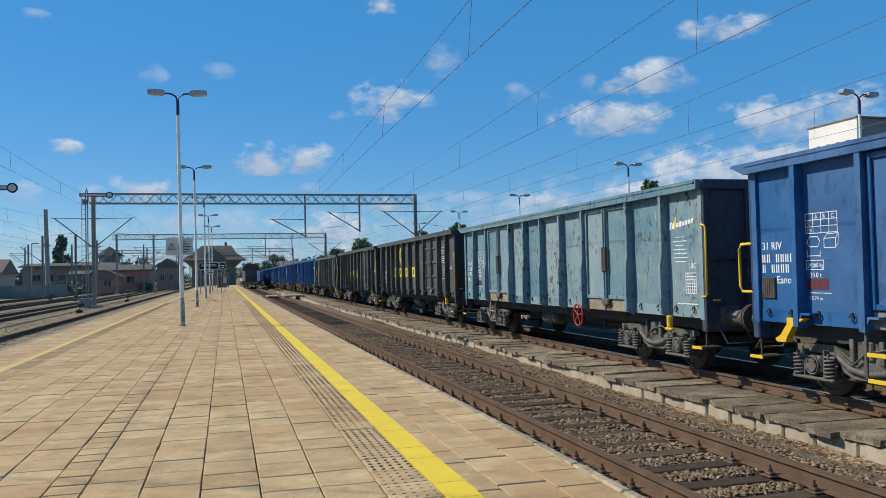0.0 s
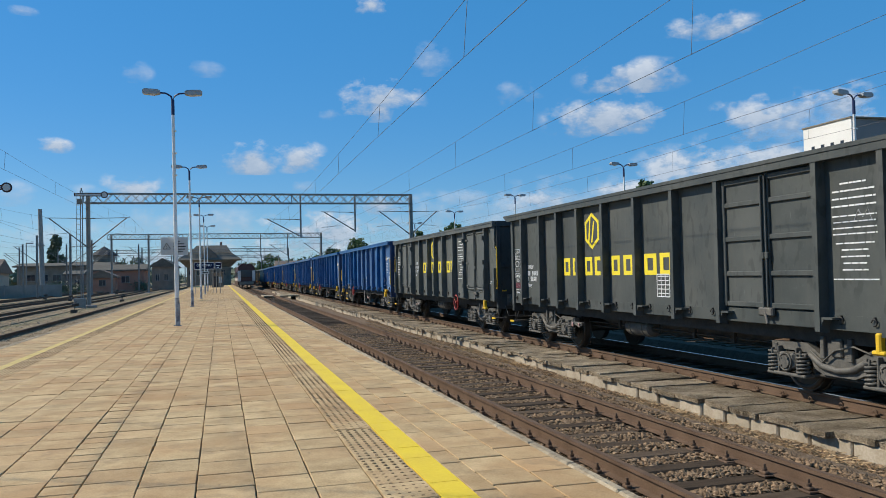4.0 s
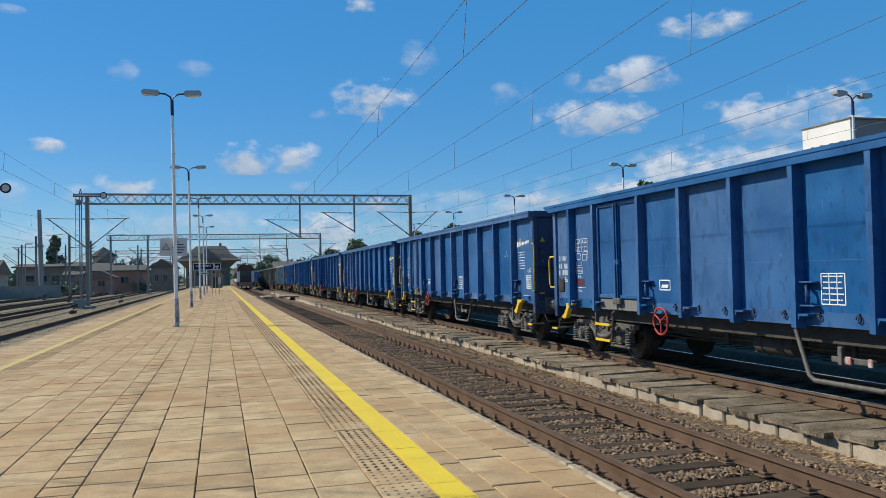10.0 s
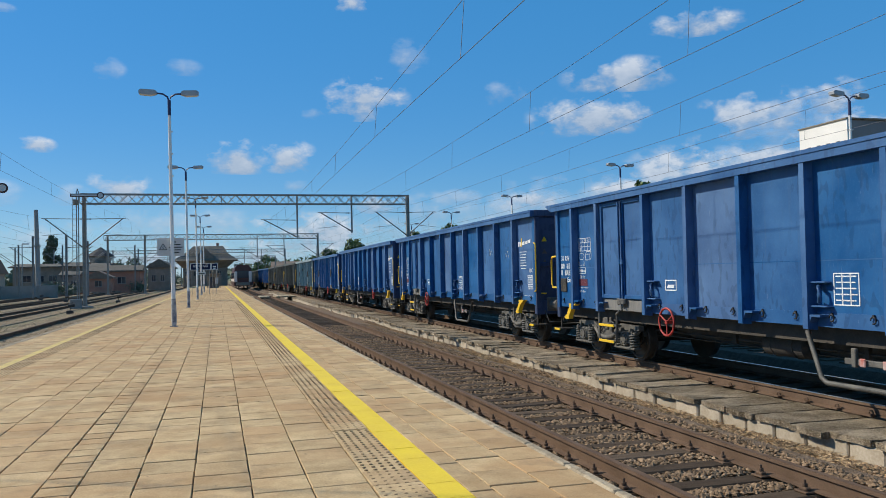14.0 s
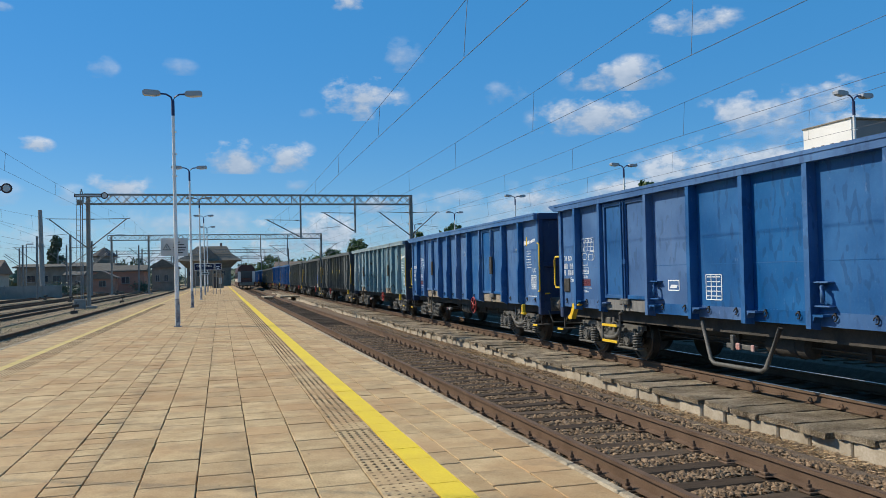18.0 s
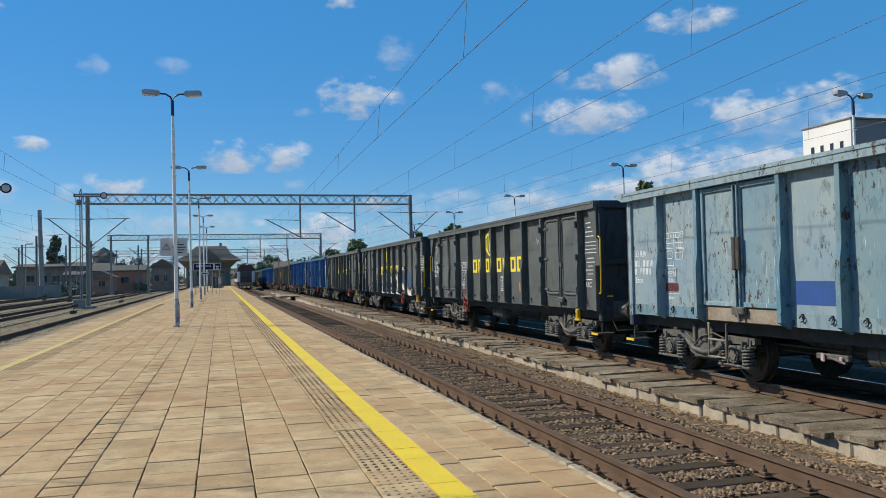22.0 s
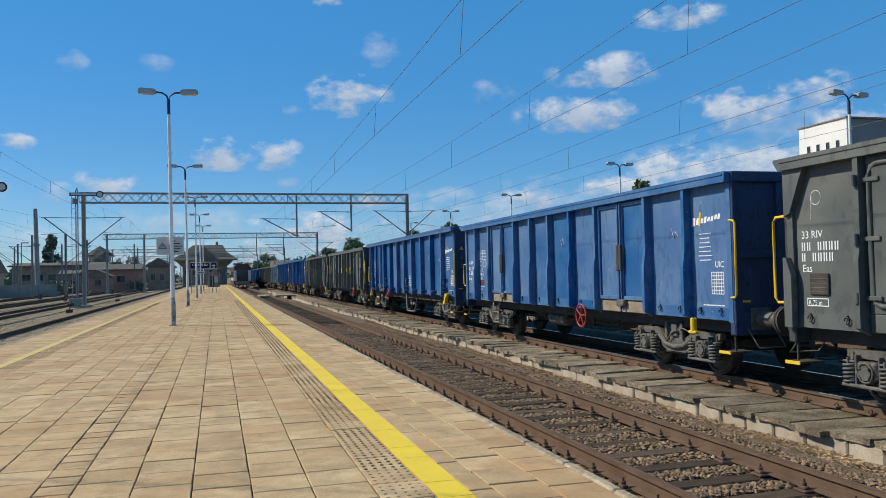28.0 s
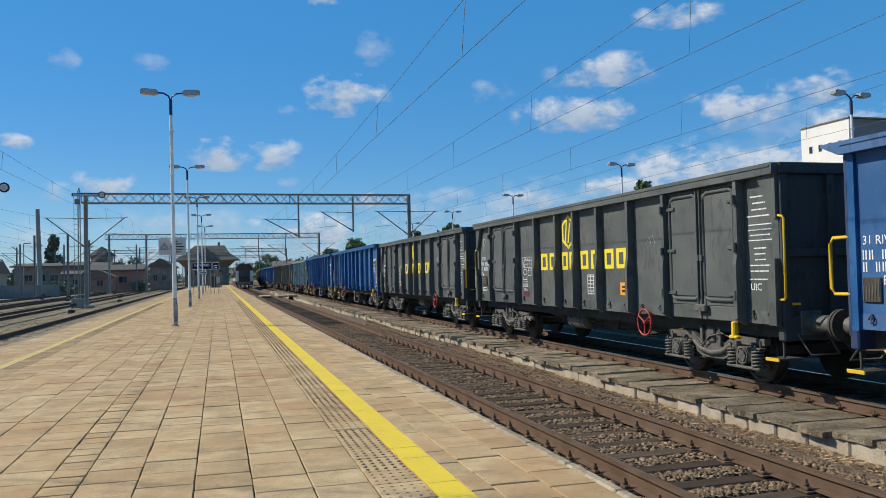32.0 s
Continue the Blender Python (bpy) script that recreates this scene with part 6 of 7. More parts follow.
nb = board("station_name_sign", "dark blue station name board with white lettering", -2.80, -0.66, 92.0, 2.66, 3.42, SIGNBLUE, WHITE)
me = lettering("GNIEZNO", 0.36)
me.materials.clear()
me.materials.append(WHITE)
part("lettering", me, None, nb, "", pose(-2.55, 91.96, 3.0))
me = lettering("Peron", 0.16)
me.materials.clear()
me.materials.append(WHITE)
part("lettering", me, None, nb, "", pose(-2.0, 91.96, 2.75))
nb2 = board("platform_number_sign", "small dark blue platform number board", -0.6, 0.1, 92.0, 2.66, 3.42, SIGNBLUE, WHITE)
part("small_writing", Shape().box(-0.45, -0.1, 91.955, 91.965, 3.0, 3.1).box(-0.4, -0.15, 91.955, 91.965, 2.8, 2.9), WHITE, nb2)
lb = board("notice_board", "narrow white notice board on a lamp post", -1.95, -1.15, 88.6, 2.15, 2.42, SIGNWHITE, None, False)
part("small_writing", Shape().box(-1.85, -1.25, 88.562, 88.568, 2.24, 2.33), BLACK, lb)
part("bracket", Shape().box(-1.7, -1.5, 88.6, 88.85, 2.2, 2.36), MAST, lb)
wb = board("warning_sign", "white warning board with a black triangle on a lamp post", -4.75, -2.60, 70.5, 3.66, 5.15, SIGNWHITE, None, False)
wb.matrix_basis = Matrix.Translation(EYE) @ Matrix.Scale(30.56 / 70.5, 4) @ Matrix.Translation(-Vector(EYE))
t0 = Shape()
for a, b, c in ((0.34, 0.0, 0), (0.34, 0, 1), (0.34, 0, 2)):
    p = [Vector((-4.28 + 0.34 * math.cos(radians(90 + 120 * k)), 0, 4.35 + 0.34 * math.sin(radians(90 + 120 * k)))) for k in range(3)]
    t0.tube([(p[c].x, 70.46, p[c].z), (p[(c + 1) % 3].x, 70.46, p[(c + 1) % 3].z)], 0.025, 4)
t0.tube([(-4.25, 70.46, 4.5), (-4.32, 70.46, 4.33), (-4.24, 70.46, 4.33), (-4.30, 70.46, 4.17)], 0.02, 4)
part("warning_triangle", t0, BLACK, wb)
part("small_writing", Shape().box(-3.7, -3.25, 70.462, 70.468, 4.78, 4.86).box(-3.75, -2.9, 70.462, 70.468, 4.56, 4.64).box(-3.8, -2.75, 70.462, 70.468, 4.34, 4.42).box(-3.75, -2.85, 70.462, 70.468, 4.12, 4.20).box(-3.6, -3.0, 70.462, 70.468, 3.9, 3.98), BLACK, wb)

# railcar standing on the near track
rc = thing("railcar", "red and white railcar with a dark front standing at the platform", "railcar")
prof = [(-1.42, 0.35), (-1.45, 1.2), (-1.45, 2.7), (-1.3, 3.5), (-0.85, 4.0), (0.85, 4.0), (1.3, 3.5), (1.45, 2.7), (1.45, 1.2), (1.42, 0.35)]
part("body", Shape().prism([(4.45 + a * 1.06, RAIL + 0.15 + b * 1.04) for a, b in prof], 1, 148.0, 176.0), TRAINRED, rc)
part("front_pillar", Shape().box(2.95, 3.45, 147.85, 147.99, RAIL + 1.2, RAIL + 3.1, 0.05), TRAINWHITE, rc)
part("front_pillar", Shape().box(5.45, 5.95, 147.85, 147.99, RAIL + 1.2, RAIL + 3.1, 0.05), TRAINWHITE, rc)
part("windscreen", Shape().box(3.46, 5.44, 147.88, 147.97, RAIL + 1.9, RAIL + 3.2, 0.04), GLASS, rc)
part("front_apron", Shape().box(3.2, 5.7, 147.9, 147.985, RAIL + 0.6, RAIL + 1.15, 0.04), DARKWALL, rc)
part("side_stripe", Shape().box(2.90, 2.912, 148.1, 175.8, RAIL + 1.3, RAIL + 1.75), TRAINWHITE, rc)
for k in range(6):
    part("side_window", Shape().box(2.90, 2.912, 149.4 + 4.2 * k, 152.6 + 4.2 * k, RAIL + 1.95, RAIL + 2.9), GLASS, rc)
for s in (-0.75, 0.75):
    for y in (150.5, 153, 171, 173.5):
        part("wheel", Shape().tube([(4.525 + s - 0.06, y, RAIL + 0.44), (4.525 + s + 0.06, y, RAIL + 0.44)], 0.44, 16), WHEEL, rc)

# sheds, houses and the fence beyond the yard
gable_house("brick_shed", "low sooty brick shed with a dark pitched roof", -21.5, -13.0, 150, 158, 0, 3.4, 4.3, BRICK, ROOF, "x", 0.5, ((-19.5, 1.2, 1.2, 1.2), (-16.0, 1.2, 1.4, 1.2)))
gable_house("brick_annex", "small brick shed with a low pitched roof", -20.6, -16.8, 142, 146, 0, 2.2, 3.2, BRICK, ROOFLIT, "y", 0.4, ((-18.7, 0.8, 1.1, 1.0),))
gable_house("brick_workshop", "long dark workshop beside the yard", -12.8, -8.9, 165, 190, 0, 4.2, 5.6, DARKWALL, ROOF, "y", 0.4, ((-11.8, 1.4, 0.8, 1.3), (-10.2, 1.4, 0.8, 1.3)))
gable_house("long_shed", "long dark goods shed with a flat dark roof", -38.0, -21.2, 172, 186, 0, 4.7, 5.3, DARKWALL, ROOF, "x", 0.7, tuple((-35.5 + 2.3 * k, 1.8, 1.5, 1.3) for k in range(6)))
gable_house("left_house", "plastered house with a red-brown pitched roof", -48.0, -36.6, 150, 160, 0, 3.4, 5.6, PLASTER, ROOFLIT, "x", 0.5, ((-40.0, 1.0, 1.0, 1.3), (-37.8, 1.0, 1.0, 1.3)))
gable_house("yard_house", "grey house behind the yard fence", -33.5, -27.0, 196, 206, 0, 4.6, 6.0, PLASTER, ROOF, "x", 0.5, ((-31.0, 1.5, 1.0, 1.3), (-28.8, 1.5, 1.0, 1.3)))
gable_house("cream_house", "cream house with a brown roof beyond the train", 18.3, 29.4, 275, 285, 0, 5.2, 6.9, PLASTER, ROOFLIT, "x", 0.4, tuple((19.6 + 2.0 * k, 2.6, 0.9, 1.3) for k in range(5)))
SLATE = mottled("dark slate roof", (0.045, 0.047, 0.05), (0.08, 0.08, 0.08), 0.8, 2, 14, 0.4)
tw = thing("water_tower", "squat tower with a dark pointed roof", "tower")
oct_ = lambda r, z: [(-23.5 + r * math.cos(radians(22.5 + 45 * k)), 182 + r * math.sin(radians(22.5 + 45 * k)), z) for k in range(8)]
ring8 = [(k, (k + 1) % 8, 8 + (k + 1) % 8, 8 + k) for k in range(8)]
part("wall", Shape().add(oct_(1.9, -0.72) + oct_(1.9, 5.0), ring8), BRICK, tw)
part("tank_wall", Shape().add(oct_(2.0, 5.0) + oct_(2.4, 7.0), ring8), DARKWALL, tw)
part("roof", Shape().add(oct_(3.0, 6.95) + oct_(0.5, 8.6) + [(-23.5, 182, 8.9)], ring8 + [(8 + k, 8 + (k + 1) % 8, 16) for k in range(8)] + [tuple(range(8))[::-1]]), SLATE, tw)
fence = thing("sheet_fence", "long grey-green sheet fence along the yard", "fence")
for k in range(26):
    x0 = -30.5 + 0.16 * k
    part("fence_sheet", Shape().box(x0 - 0.03, x0 + 0.03, 108 + 2.5 * k, 110.42 + 2.5 * k, -0.45, 1.15, 0.01), FENCE, fence)
    part("fence_post", Shape().box(x0 - 0.06, x0 + 0.06, 110.42 + 2.5 * k, 110.5 + 2.5 * k, -0.72, 1.25), FENCE, fence)
ff = thing("yard_fence", "long dark concrete panel fence across the back of the yard", "fence")
for k in range(18):
    part("fence_panel", Shape().box(-62 + 2.3 * k, -59.85 + 2.3 * k, 118.0, 118.06, -0.45, 1.30, 0.01).box(-62 + 2.3 * k, -59.85 + 2.3 * k, 117.98, 117.996, 0.35, 0.41).box(-62 + 2.3 * k, -59.85 + 2.3 * k, 117.98, 117.996, 0.85, 0.91), FENCE, ff)
    part("fence_post", Shape().box(-59.845 + 2.3 * k, -59.705 + 2.3 * k, 117.93, 118.1, -0.72, 1.42, 0.02), FENCE, ff)
# a low brick store with sacks and stacked pallets in front of the tower
gable_house("yard_store", "small dark store with a lean roof beside the tower", -27.5, -24.4, 160, 166, 0, 2.9, 3.5, DARKWALL, ROOF, "x", 0.3, ((-26.8, 1.0, 0.8, 1.0), (-25.3, 1.0, 0.8, 1.0)))
for k, (x, y, w, h) in enumerate(((-15.6, 138.0, 1.6, 0.6), (-13.2, 141.0, 1.2, 0.9), (-18.0, 133.0, 1.4, 0.5), (-22.6, 127.0, 1.8, 0.7))):
    ob = thing("sleeper_stack", "stack of old wooden sleepers beside the yard tracks", "timber stack", "sleeper stacks", m=pose(x, y, -0.44, 0, 0, 12 * k))
    for q in range(3):
        part("sleeper", Shape().box(-w / 2, w / 2, -0.42 + 0.29 * q, -0.16 + 0.29 * q, 0, 0.16, 0.02), YARDWOOD, ob)
        part("sleeper", Shape().box(-0.40 + 0.29 * q, -0.14 + 0.29 * q, -w / 2, w / 2, 0.16, 0.32, 0.02), YARDWOOD, ob)
        part("sleeper", Shape().box(-w / 2, w / 2, -0.40 + 0.28 * q, -0.14 + 0.28 * q, 0.32, 0.32 + 0.16, 0.02), YARDWOOD, ob)

# masts
tm = thing("lighting_mast", "tall dark tapered lighting mast in the yard", "mast")
part("pole", Shape().tube([(-23.3, 120, -0.72), (-23.6, 120, 11.6)], 0.36, 12, 0.26), MAST, tm)
part("platform_ring", Shape().box(-23.9, -23.1, 119.5, 120.5, 6.6, 6.75).box(-24.0, -23.9, 119.6, 120.4, 6.6, 7.0), MAST, tm)


def signal_mast(x, y, z1, arm_z, s, reach):
    ob = thing("semaphore_signal", "grey semaphore signal with a white-edged arm", "signal")
    part("mast", Shape().box(x - 0.10, x - 0.04, y - 0.08, y + 0.08, -0.72, z1).box(x + 0.04, x + 0.10, y - 0.08, y + 0.08, -0.72, z1), MAST, ob)
    z = 0.5
    rungs = Shape()
    while z < z1 - 0.3:
        rungs.tube([(x - 0.35, y - 0.12, z), (x - 0.04, y - 0.12, z)], 0.015, 4)
        z += 0.4
    rungs.tube([(x - 0.35, y - 0.12, 0.2), (x - 0.35, y - 0.12, z1 - 0.2)], 0.02, 5)
    part("ladder", rungs, MAST, ob)
    a = part("signal_arm", Shape().box(x - s * 0.5, x + s * reach, y - 0.2, y - 0.16, arm_z - 0.13, arm_z + 0.13, 0.01), TRAINRED, ob, "red semaphore arm")
    part("arm_disc", Shape().tube([(x + s * reach, y - 0.22, arm_z), (x + s * reach, y - 0.15, arm_z)], 0.27, 16), TRAINRED, a)
    part("arm_edge", Shape().box(x - s * 0.4, x + s * (reach - 0.2), y - 0.21, y - 0.204, arm_z - 0.07, arm_z + 0.07).tube([(x + s * reach, y - 0.225, arm_z), (x + s * reach, y - 0.222, arm_z)], 0.19, 14), SIGNWHITE, a)
    part("signal_lamp", Shape().box(x - 0.28, x + 0.05, y - 0.3, y - 0.05, arm_z - 0.75, arm_z - 0.35, 0.03), DARKWALL, ob)
    part("finial", Shape().tube([(x, y, z1), (x, y, z1 + 0.2)], 0.06, 8), MAST, ob)
    part("cabinet", Shape().box(x - 0.55, x + 0.3, y - 0.5, y - 0.1, -0.72, 0.35, 0.03), CONCRETE, ob)
    return ob


signal_mast(-10.42, 68.0, 8.75, 8.42, 1, 1.7)
signal_mast(-12.8, 47.0, 6.9, 6.70, 1, 2.0)
for x, y, h in ((-28.5, 135.0, 7.6), (-34.5, 125.0, 7.0), (-45.0, 160.0, 8.0), (-19.0, 160.0, 6.0)):
    ob = thing("yard_lamp", "thin grey yard lamp with one arm", "street lamp", "yard lamps")
    part("pole", Shape().tube([(x, y, -0.72), (x, y, h)], 0.07, 8), MAST, ob)
    part("lamp_head", Shape().box(x, x + 1.0, y - 0.12, y + 0.12, h - 0.05, h + 0.12, 0.03), LAMPGREY, ob)
for x, y in ((-20.2, 105.0), (-15.3, 92.0), (-9.3, 84.0), (-4.9 - 4.5, 58.0), (-14.9, 128.0)):
    ob = thing("point_lever", "small dark point lever beside the track", "point lever", "point levers")
    part("stand", Shape().box(x - 0.2, x + 0.2, y - 0.15, y + 0.15, -0.72, -0.2, 0.03), STEEL_DARK, ob)
    part("lever", Shape().tube([(x, y, -0.25), (x + 0.15, y, 0.35)], 0.03, 6).tube([(x - 0.1, y, 0.1), (x + 0.3, y, 0.15)], 0.1, 8), STEEL_DARK, ob)
for k, (x, y, h) in enumerate(((-16.2, 98, 7), (-25.4, 150, 8), (-20.0, 140, 8), (-15.0, 170, 8), (-28, 210, 8.5), (-18.5, 210, 8.5), (-33, 185, 8.5), (18.5, 230, 8.5), (12.0, 250, 8.5), (0.5 - 8, 240, 8.5), (21.5, 180, 8.5), (-22.4, 112, 7.6), (-17.4, 122, 7.4), (-30.5, 142, 7.8), (-13.6, 148, 7.8), (-36.0, 165, 8.2), (-22.0, 190, 8.5), (-12.5, 225, 8.5), (-9.8, 185, 8.2))):
    ob = thing("catenary_mast", "grey steel catenary mast with a bracket", "mast", "catenary masts")
    part("mast", Shape().box(x - 0.11, x - 0.05, y - 0.12, y + 0.12, -0.72, h).box(x + 0.05, x + 0.11, y - 0.12, y + 0.12, -0.72, h).box(x - 0.11, x + 0.11, y - 0.02, y + 0.02, -0.72, h), MAST, ob)
    arm(ob, x, y, h - 1.4, -1 if k % 2 else 1, 2.8, h - 3.4)

# large white building behind the station
wh = thing("white_building", "tall white rendered building with small dark windows", "building")
part("wall", Shape().box(101.4, 101.7, 110, 121.4, -0.7, 26.0), WHITEWALL, wh)
part("grey_wing", Shape().box(101.7, 140, 110.3, 121.4, -0.7, 25.9), GREYWALL, wh, "grey sheeted wing")
part("roof_edge", Shape().box(101.2, 140.2, 109.9, 121.6, 25.95, 26.2, 0.02), DARKWALL, wh)
for k in range(4):
    y = 111.7 + 2.3 * k
    q = part("window", Shape().box(101.36, 101.4, y, y + 0.85, 21.3, 22.55), FRAMEW, wh)
    part("pane", Shape().box(101.34, 101.355, y + 0.08, y + 0.77, 21.38, 22.47), GLASS, q)


# ---- trees ----
LEAF = islands(mottled("leaves", (0.055, 0.092, 0.026), (0.11, 0.155, 0.05), 0.7, 1.0, 9, 0.1), 0.35)
LEAFDARK = islands(mottled("dark leaves", (0.075, 0.10, 0.06), (0.12, 0.145, 0.085), 0.7, 1.0, 9, 0.1), 0.35)
BARK = mottled("grey-brown bark", (0.07, 0.055, 0.04), (0.12, 0.095, 0.075), 0.95, 6, 30, 0.6)


def tree(x, y, h, w, seed, leaf, column=False, n=1500, z=-0.72):
    r = random.Random(seed)
    ob = thing("tree", "leafy green broad-crowned tree beyond the tracks" if not column else "tall narrow dark poplar beside the yard", "tree", m=pose(x, y, z))
    t = Shape().tube([(0, 0, 0), (0.1, 0, h * 0.35), (0.0, 0.1, h * 0.75)], 0.03 * h, 8, 0.01 * h)
    part("trunk", t, BARK, ob)
    lm = Shape()
    tips = []
    for k in range(9):
        a, zz = r.uniform(0, 6.28), h * r.uniform(0.3, 0.7)
        reach = w * r.uniform(0.22, 0.42)
        tip = (reach * math.cos(a), reach * math.sin(a), zz + h * r.uniform(0.08, 0.22))
        lm.tube([(0, 0, zz - 0.1 * h), (tip[0] * 0.5, tip[1] * 0.5, zz), tip], 0.012 * h, 5, 0.004 * h)
        tips.append(tip)
    part("limbs", lm, BARK, ob)
    cr = Shape()
    blobs = []
    for k in range(16 if not column else 22):
        f = r.uniform(0.22, 0.97) if not column else 0.12 + 0.85 * k / 22
        wid = w * 0.5 * (math.sin(math.pi * min(1, max(0.05, (f - 0.1) / 0.9)) ** 0.8)) if not column else w * 0.3 * math.sin(math.pi * f ** 0.7) + 0.1
        a = r.uniform(0, 6.28)
        q = wid * math.sqrt(r.random())
        blobs.append((q * math.cos(a), q * math.sin(a), h * f, w * (0.16 if not column else 0.26) * r.uniform(0.7, 1.3)))
    for k in range(n):
        bx, by, bz, br = blobs[r.randrange(len(blobs))]
        d = Vector((r.gauss(0, 1), r.gauss(0, 1), r.gauss(0, 0.8))).normalized() * br * r.uniform(0.6, 1.08)
        c = Vector((bx, by, bz)) + d
        s = 0.045 * h * r.uniform(0.5, 1.1) * (0.8 if column else 1)
        u = Vector((r.gauss(0, 1), r.gauss(0, 1), r.gauss(0, 1))).normalized()
        v = u.orthogonal().normalized()
        q = u.cross(v)
        cr.add([c - u * s, c + v * s * 0.6, c + u * s, c - v * s * 0.6 + q * s * 0.3], [(0, 1, 2, 3)])
    part("crown", cr, leaf, ob)
    return ob


def bush(x, y, h, seed):
    r = random.Random(seed)
    ob = thing("bush", "low grey-green bush at the edge of the yard", "bush", "bushes by the yard", m=pose(x, y, -0.46))
    st = Shape()
    for k in range(6):
        a = r.uniform(0, 6.28)
        st.tube([(0, 0, 0), (0.3 * h * math.cos(a), 0.3 * h * math.sin(a), h * 0.6)], 0.025, 5, 0.01)
    part("stems", st, BARK, ob)
    lv = Shape()
    for k in range(420):
        c = Vector((r.gauss(0, 0.34) * h, r.gauss(0, 0.34) * h, abs(r.gauss(0.5, 0.24)) * h))
        s = r.uniform(0.05, 0.12) * h
        u = Vector((r.gauss(0, 1), r.gauss(0, 1), r.gauss(0, 1))).normalized()
        v = u.orthogonal().normalized()
        lv.add([c - u * s, c + v * s * 0.6, c + u * s, c - v * s * 0.6], [(0, 1, 2, 3)])
    part("leaves", lv, LEAFDARK, ob)
    return ob


tree(-34.6, 192.0, 12.4, 3.5, 1, LEAFDARK, True, 3000)
for k, (bx, by, bh) in enumerate(((-40.0, 116.0, 2.2), (-36.5, 117.0, 2.6), (-33.5, 115.5, 1.9), (-31.6, 120.0, 2.4), (-24.5, 138.0, 2.2), (-22.4, 140.0, 1.7), (-13.4, 150.0, 2.0), (-43.5, 117.0, 3.0))):
    bush(bx, by, bh, 60 + k)
tree(33.2, 200.0, 11.0, 9.0, 2, LEAF)
tree(28.6, 215.0, 9.4, 7.5, 3, LEAF)
tree(23.5, 205.0, 7.4, 7.0, 4, LEAF)
tree(56.5, 195.0, 14.6, 11.0, 5, LEAF)
tree(50.0, 205.0, 13.2, 9.0, 12, LEAF)
tree(86.0, 150.0, 20.3, 8.0, 6, LEAF)
tree(39.0, 230.0, 10.0, 9.0, 7, LEAF)
for k in range(7):
    tree(13.5 + 3.3 * k, 285.0 + 9 * (k % 3), 8.0 + 1.6 * ((k * 7) % 4) * 0.5, 7.5, 20 + k, LEAF, False, 900)
for k in range(6):
    tree(-34.0 + 4.2 * k, 225.0 + 6 * (k % 3), 6.5 + (k * 5 % 4) * 0.5, 6.5, 40 + k, LEAFDARK, False, 700)
wood = Shape()
rw = random.Random(9)
for k in range(9000):
    a = rw.uniform(-0.75, 0.85)
    d = rw.uniform(420, 700)
    zz = rw.uniform(0, 1) ** 0.7 * (6.5 + 3.0 * math.sin(a * 23) + 2.0 * math.sin(a * 61))
    c = Vector((d * math.sin(a), d * math.cos(a), zz - 0.5))
    s = rw.uniform(0.8, 2.0)
    u = Vector((rw.gauss(0, 1), rw.gauss(0, 1), rw.gauss(0, 1))).normalized()
    v = u.orthogonal().normalized()
    wood.add([c - u * s, c + v * s, c + u * s, c - v * s], [(0, 1, 2, 3)])
tagged(part("far_woods", wood, LEAFDARK), "far belt of dark green trees", "woods", kind="stuff")

# edge and deck share one dark tone, to keep the view under the train dark
DARK_EDGE = mottled("dark platform edge", (0.05, 0.045, 0.038), (0.085, 0.075, 0.062), 0.9, 3, 20, 0.4)
# platform beyond the train
pr = thing("platform_far", "dark platform beyond the train", "platform", kind="structure")
part("platform_bed", Shape().box(21.2, 28.5, -30, 245, -0.6, 0.0), DARK_EDGE, pr)
part("coping", Shape().box(21.0, 21.2, -30, 245, -0.72, 0.02), DARK_EDGE, pr, "dark platform edge")


# ---- ballast stones, dry grass ----
def stones(y0, y1, n, spots, seed, small=0.016, large=0.034):
    """Loose angular stones; spots gives x and the bed's height for a place along the track."""
    r = np.random.RandomState(seed)
    base = np.array([(1, 0, 0.15), (0.3, 0.9, 0.3), (-0.8, 0.5, 0.2), (-0.7, -0.6, 0.35), (0.4, -0.9, 0.15), (0.1, 0.1, 0.8), (-0.05, 0.0, -0.5)])
    faces = [(0, 1, 5), (1, 2, 5), (2, 3, 5), (3, 4, 5), (4, 0, 5), (1, 0, 6), (2, 1, 6), (3, 2, 6), (4, 3, 6), (0, 4, 6)]
    vs, fs = [], []
    k = 0
    while k < n:
        y = y0 + (y1 - y0) * r.rand() ** 1.6
        x, z, ok = spots(y, r)
        if not ok:
            continue
        size = r.uniform(small, large)
        a = r.uniform(0, 6.28)
        p = base * (size * r.uniform(0.7, 1.3, 3)) + r.uniform(-0.15, 0.15, (7, 3)) * size
        q = np.stack([p[:, 0] * math.cos(a) - p[:, 1] * math.sin(a) + x, p[:, 0] * math.sin(a) + p[:, 1] * math.cos(a) + y, p[:, 2] + z + size * 0.25], 1)
        vs += q.tolist()
        fs += [tuple(7 * k + i for i in f) for f in faces]
        k += 1
    return Shape().add(vs, fs)


def between_rails(y, r):
    x = 4.525 + r.uniform(-1.25, 2.0)
    ph = ((y + 12.0 - 0.3 + 0.31) % 0.62) - 0.31
    on = abs(ph) < 0.14 and abs(x - 4.525) < 1.33
    rail = min(abs(x - 4.525 - 0.7535), abs(x - 4.525 + 0.7535)) < 0.08
    d = x - 4.525
    z = SL_TOP - 0.035 - max(0.0, d - 1.5) * 0.25 + 0.012 * math.sin(9 * y) + r.uniform(0, 0.02)
    return x, z, not (on or rail)


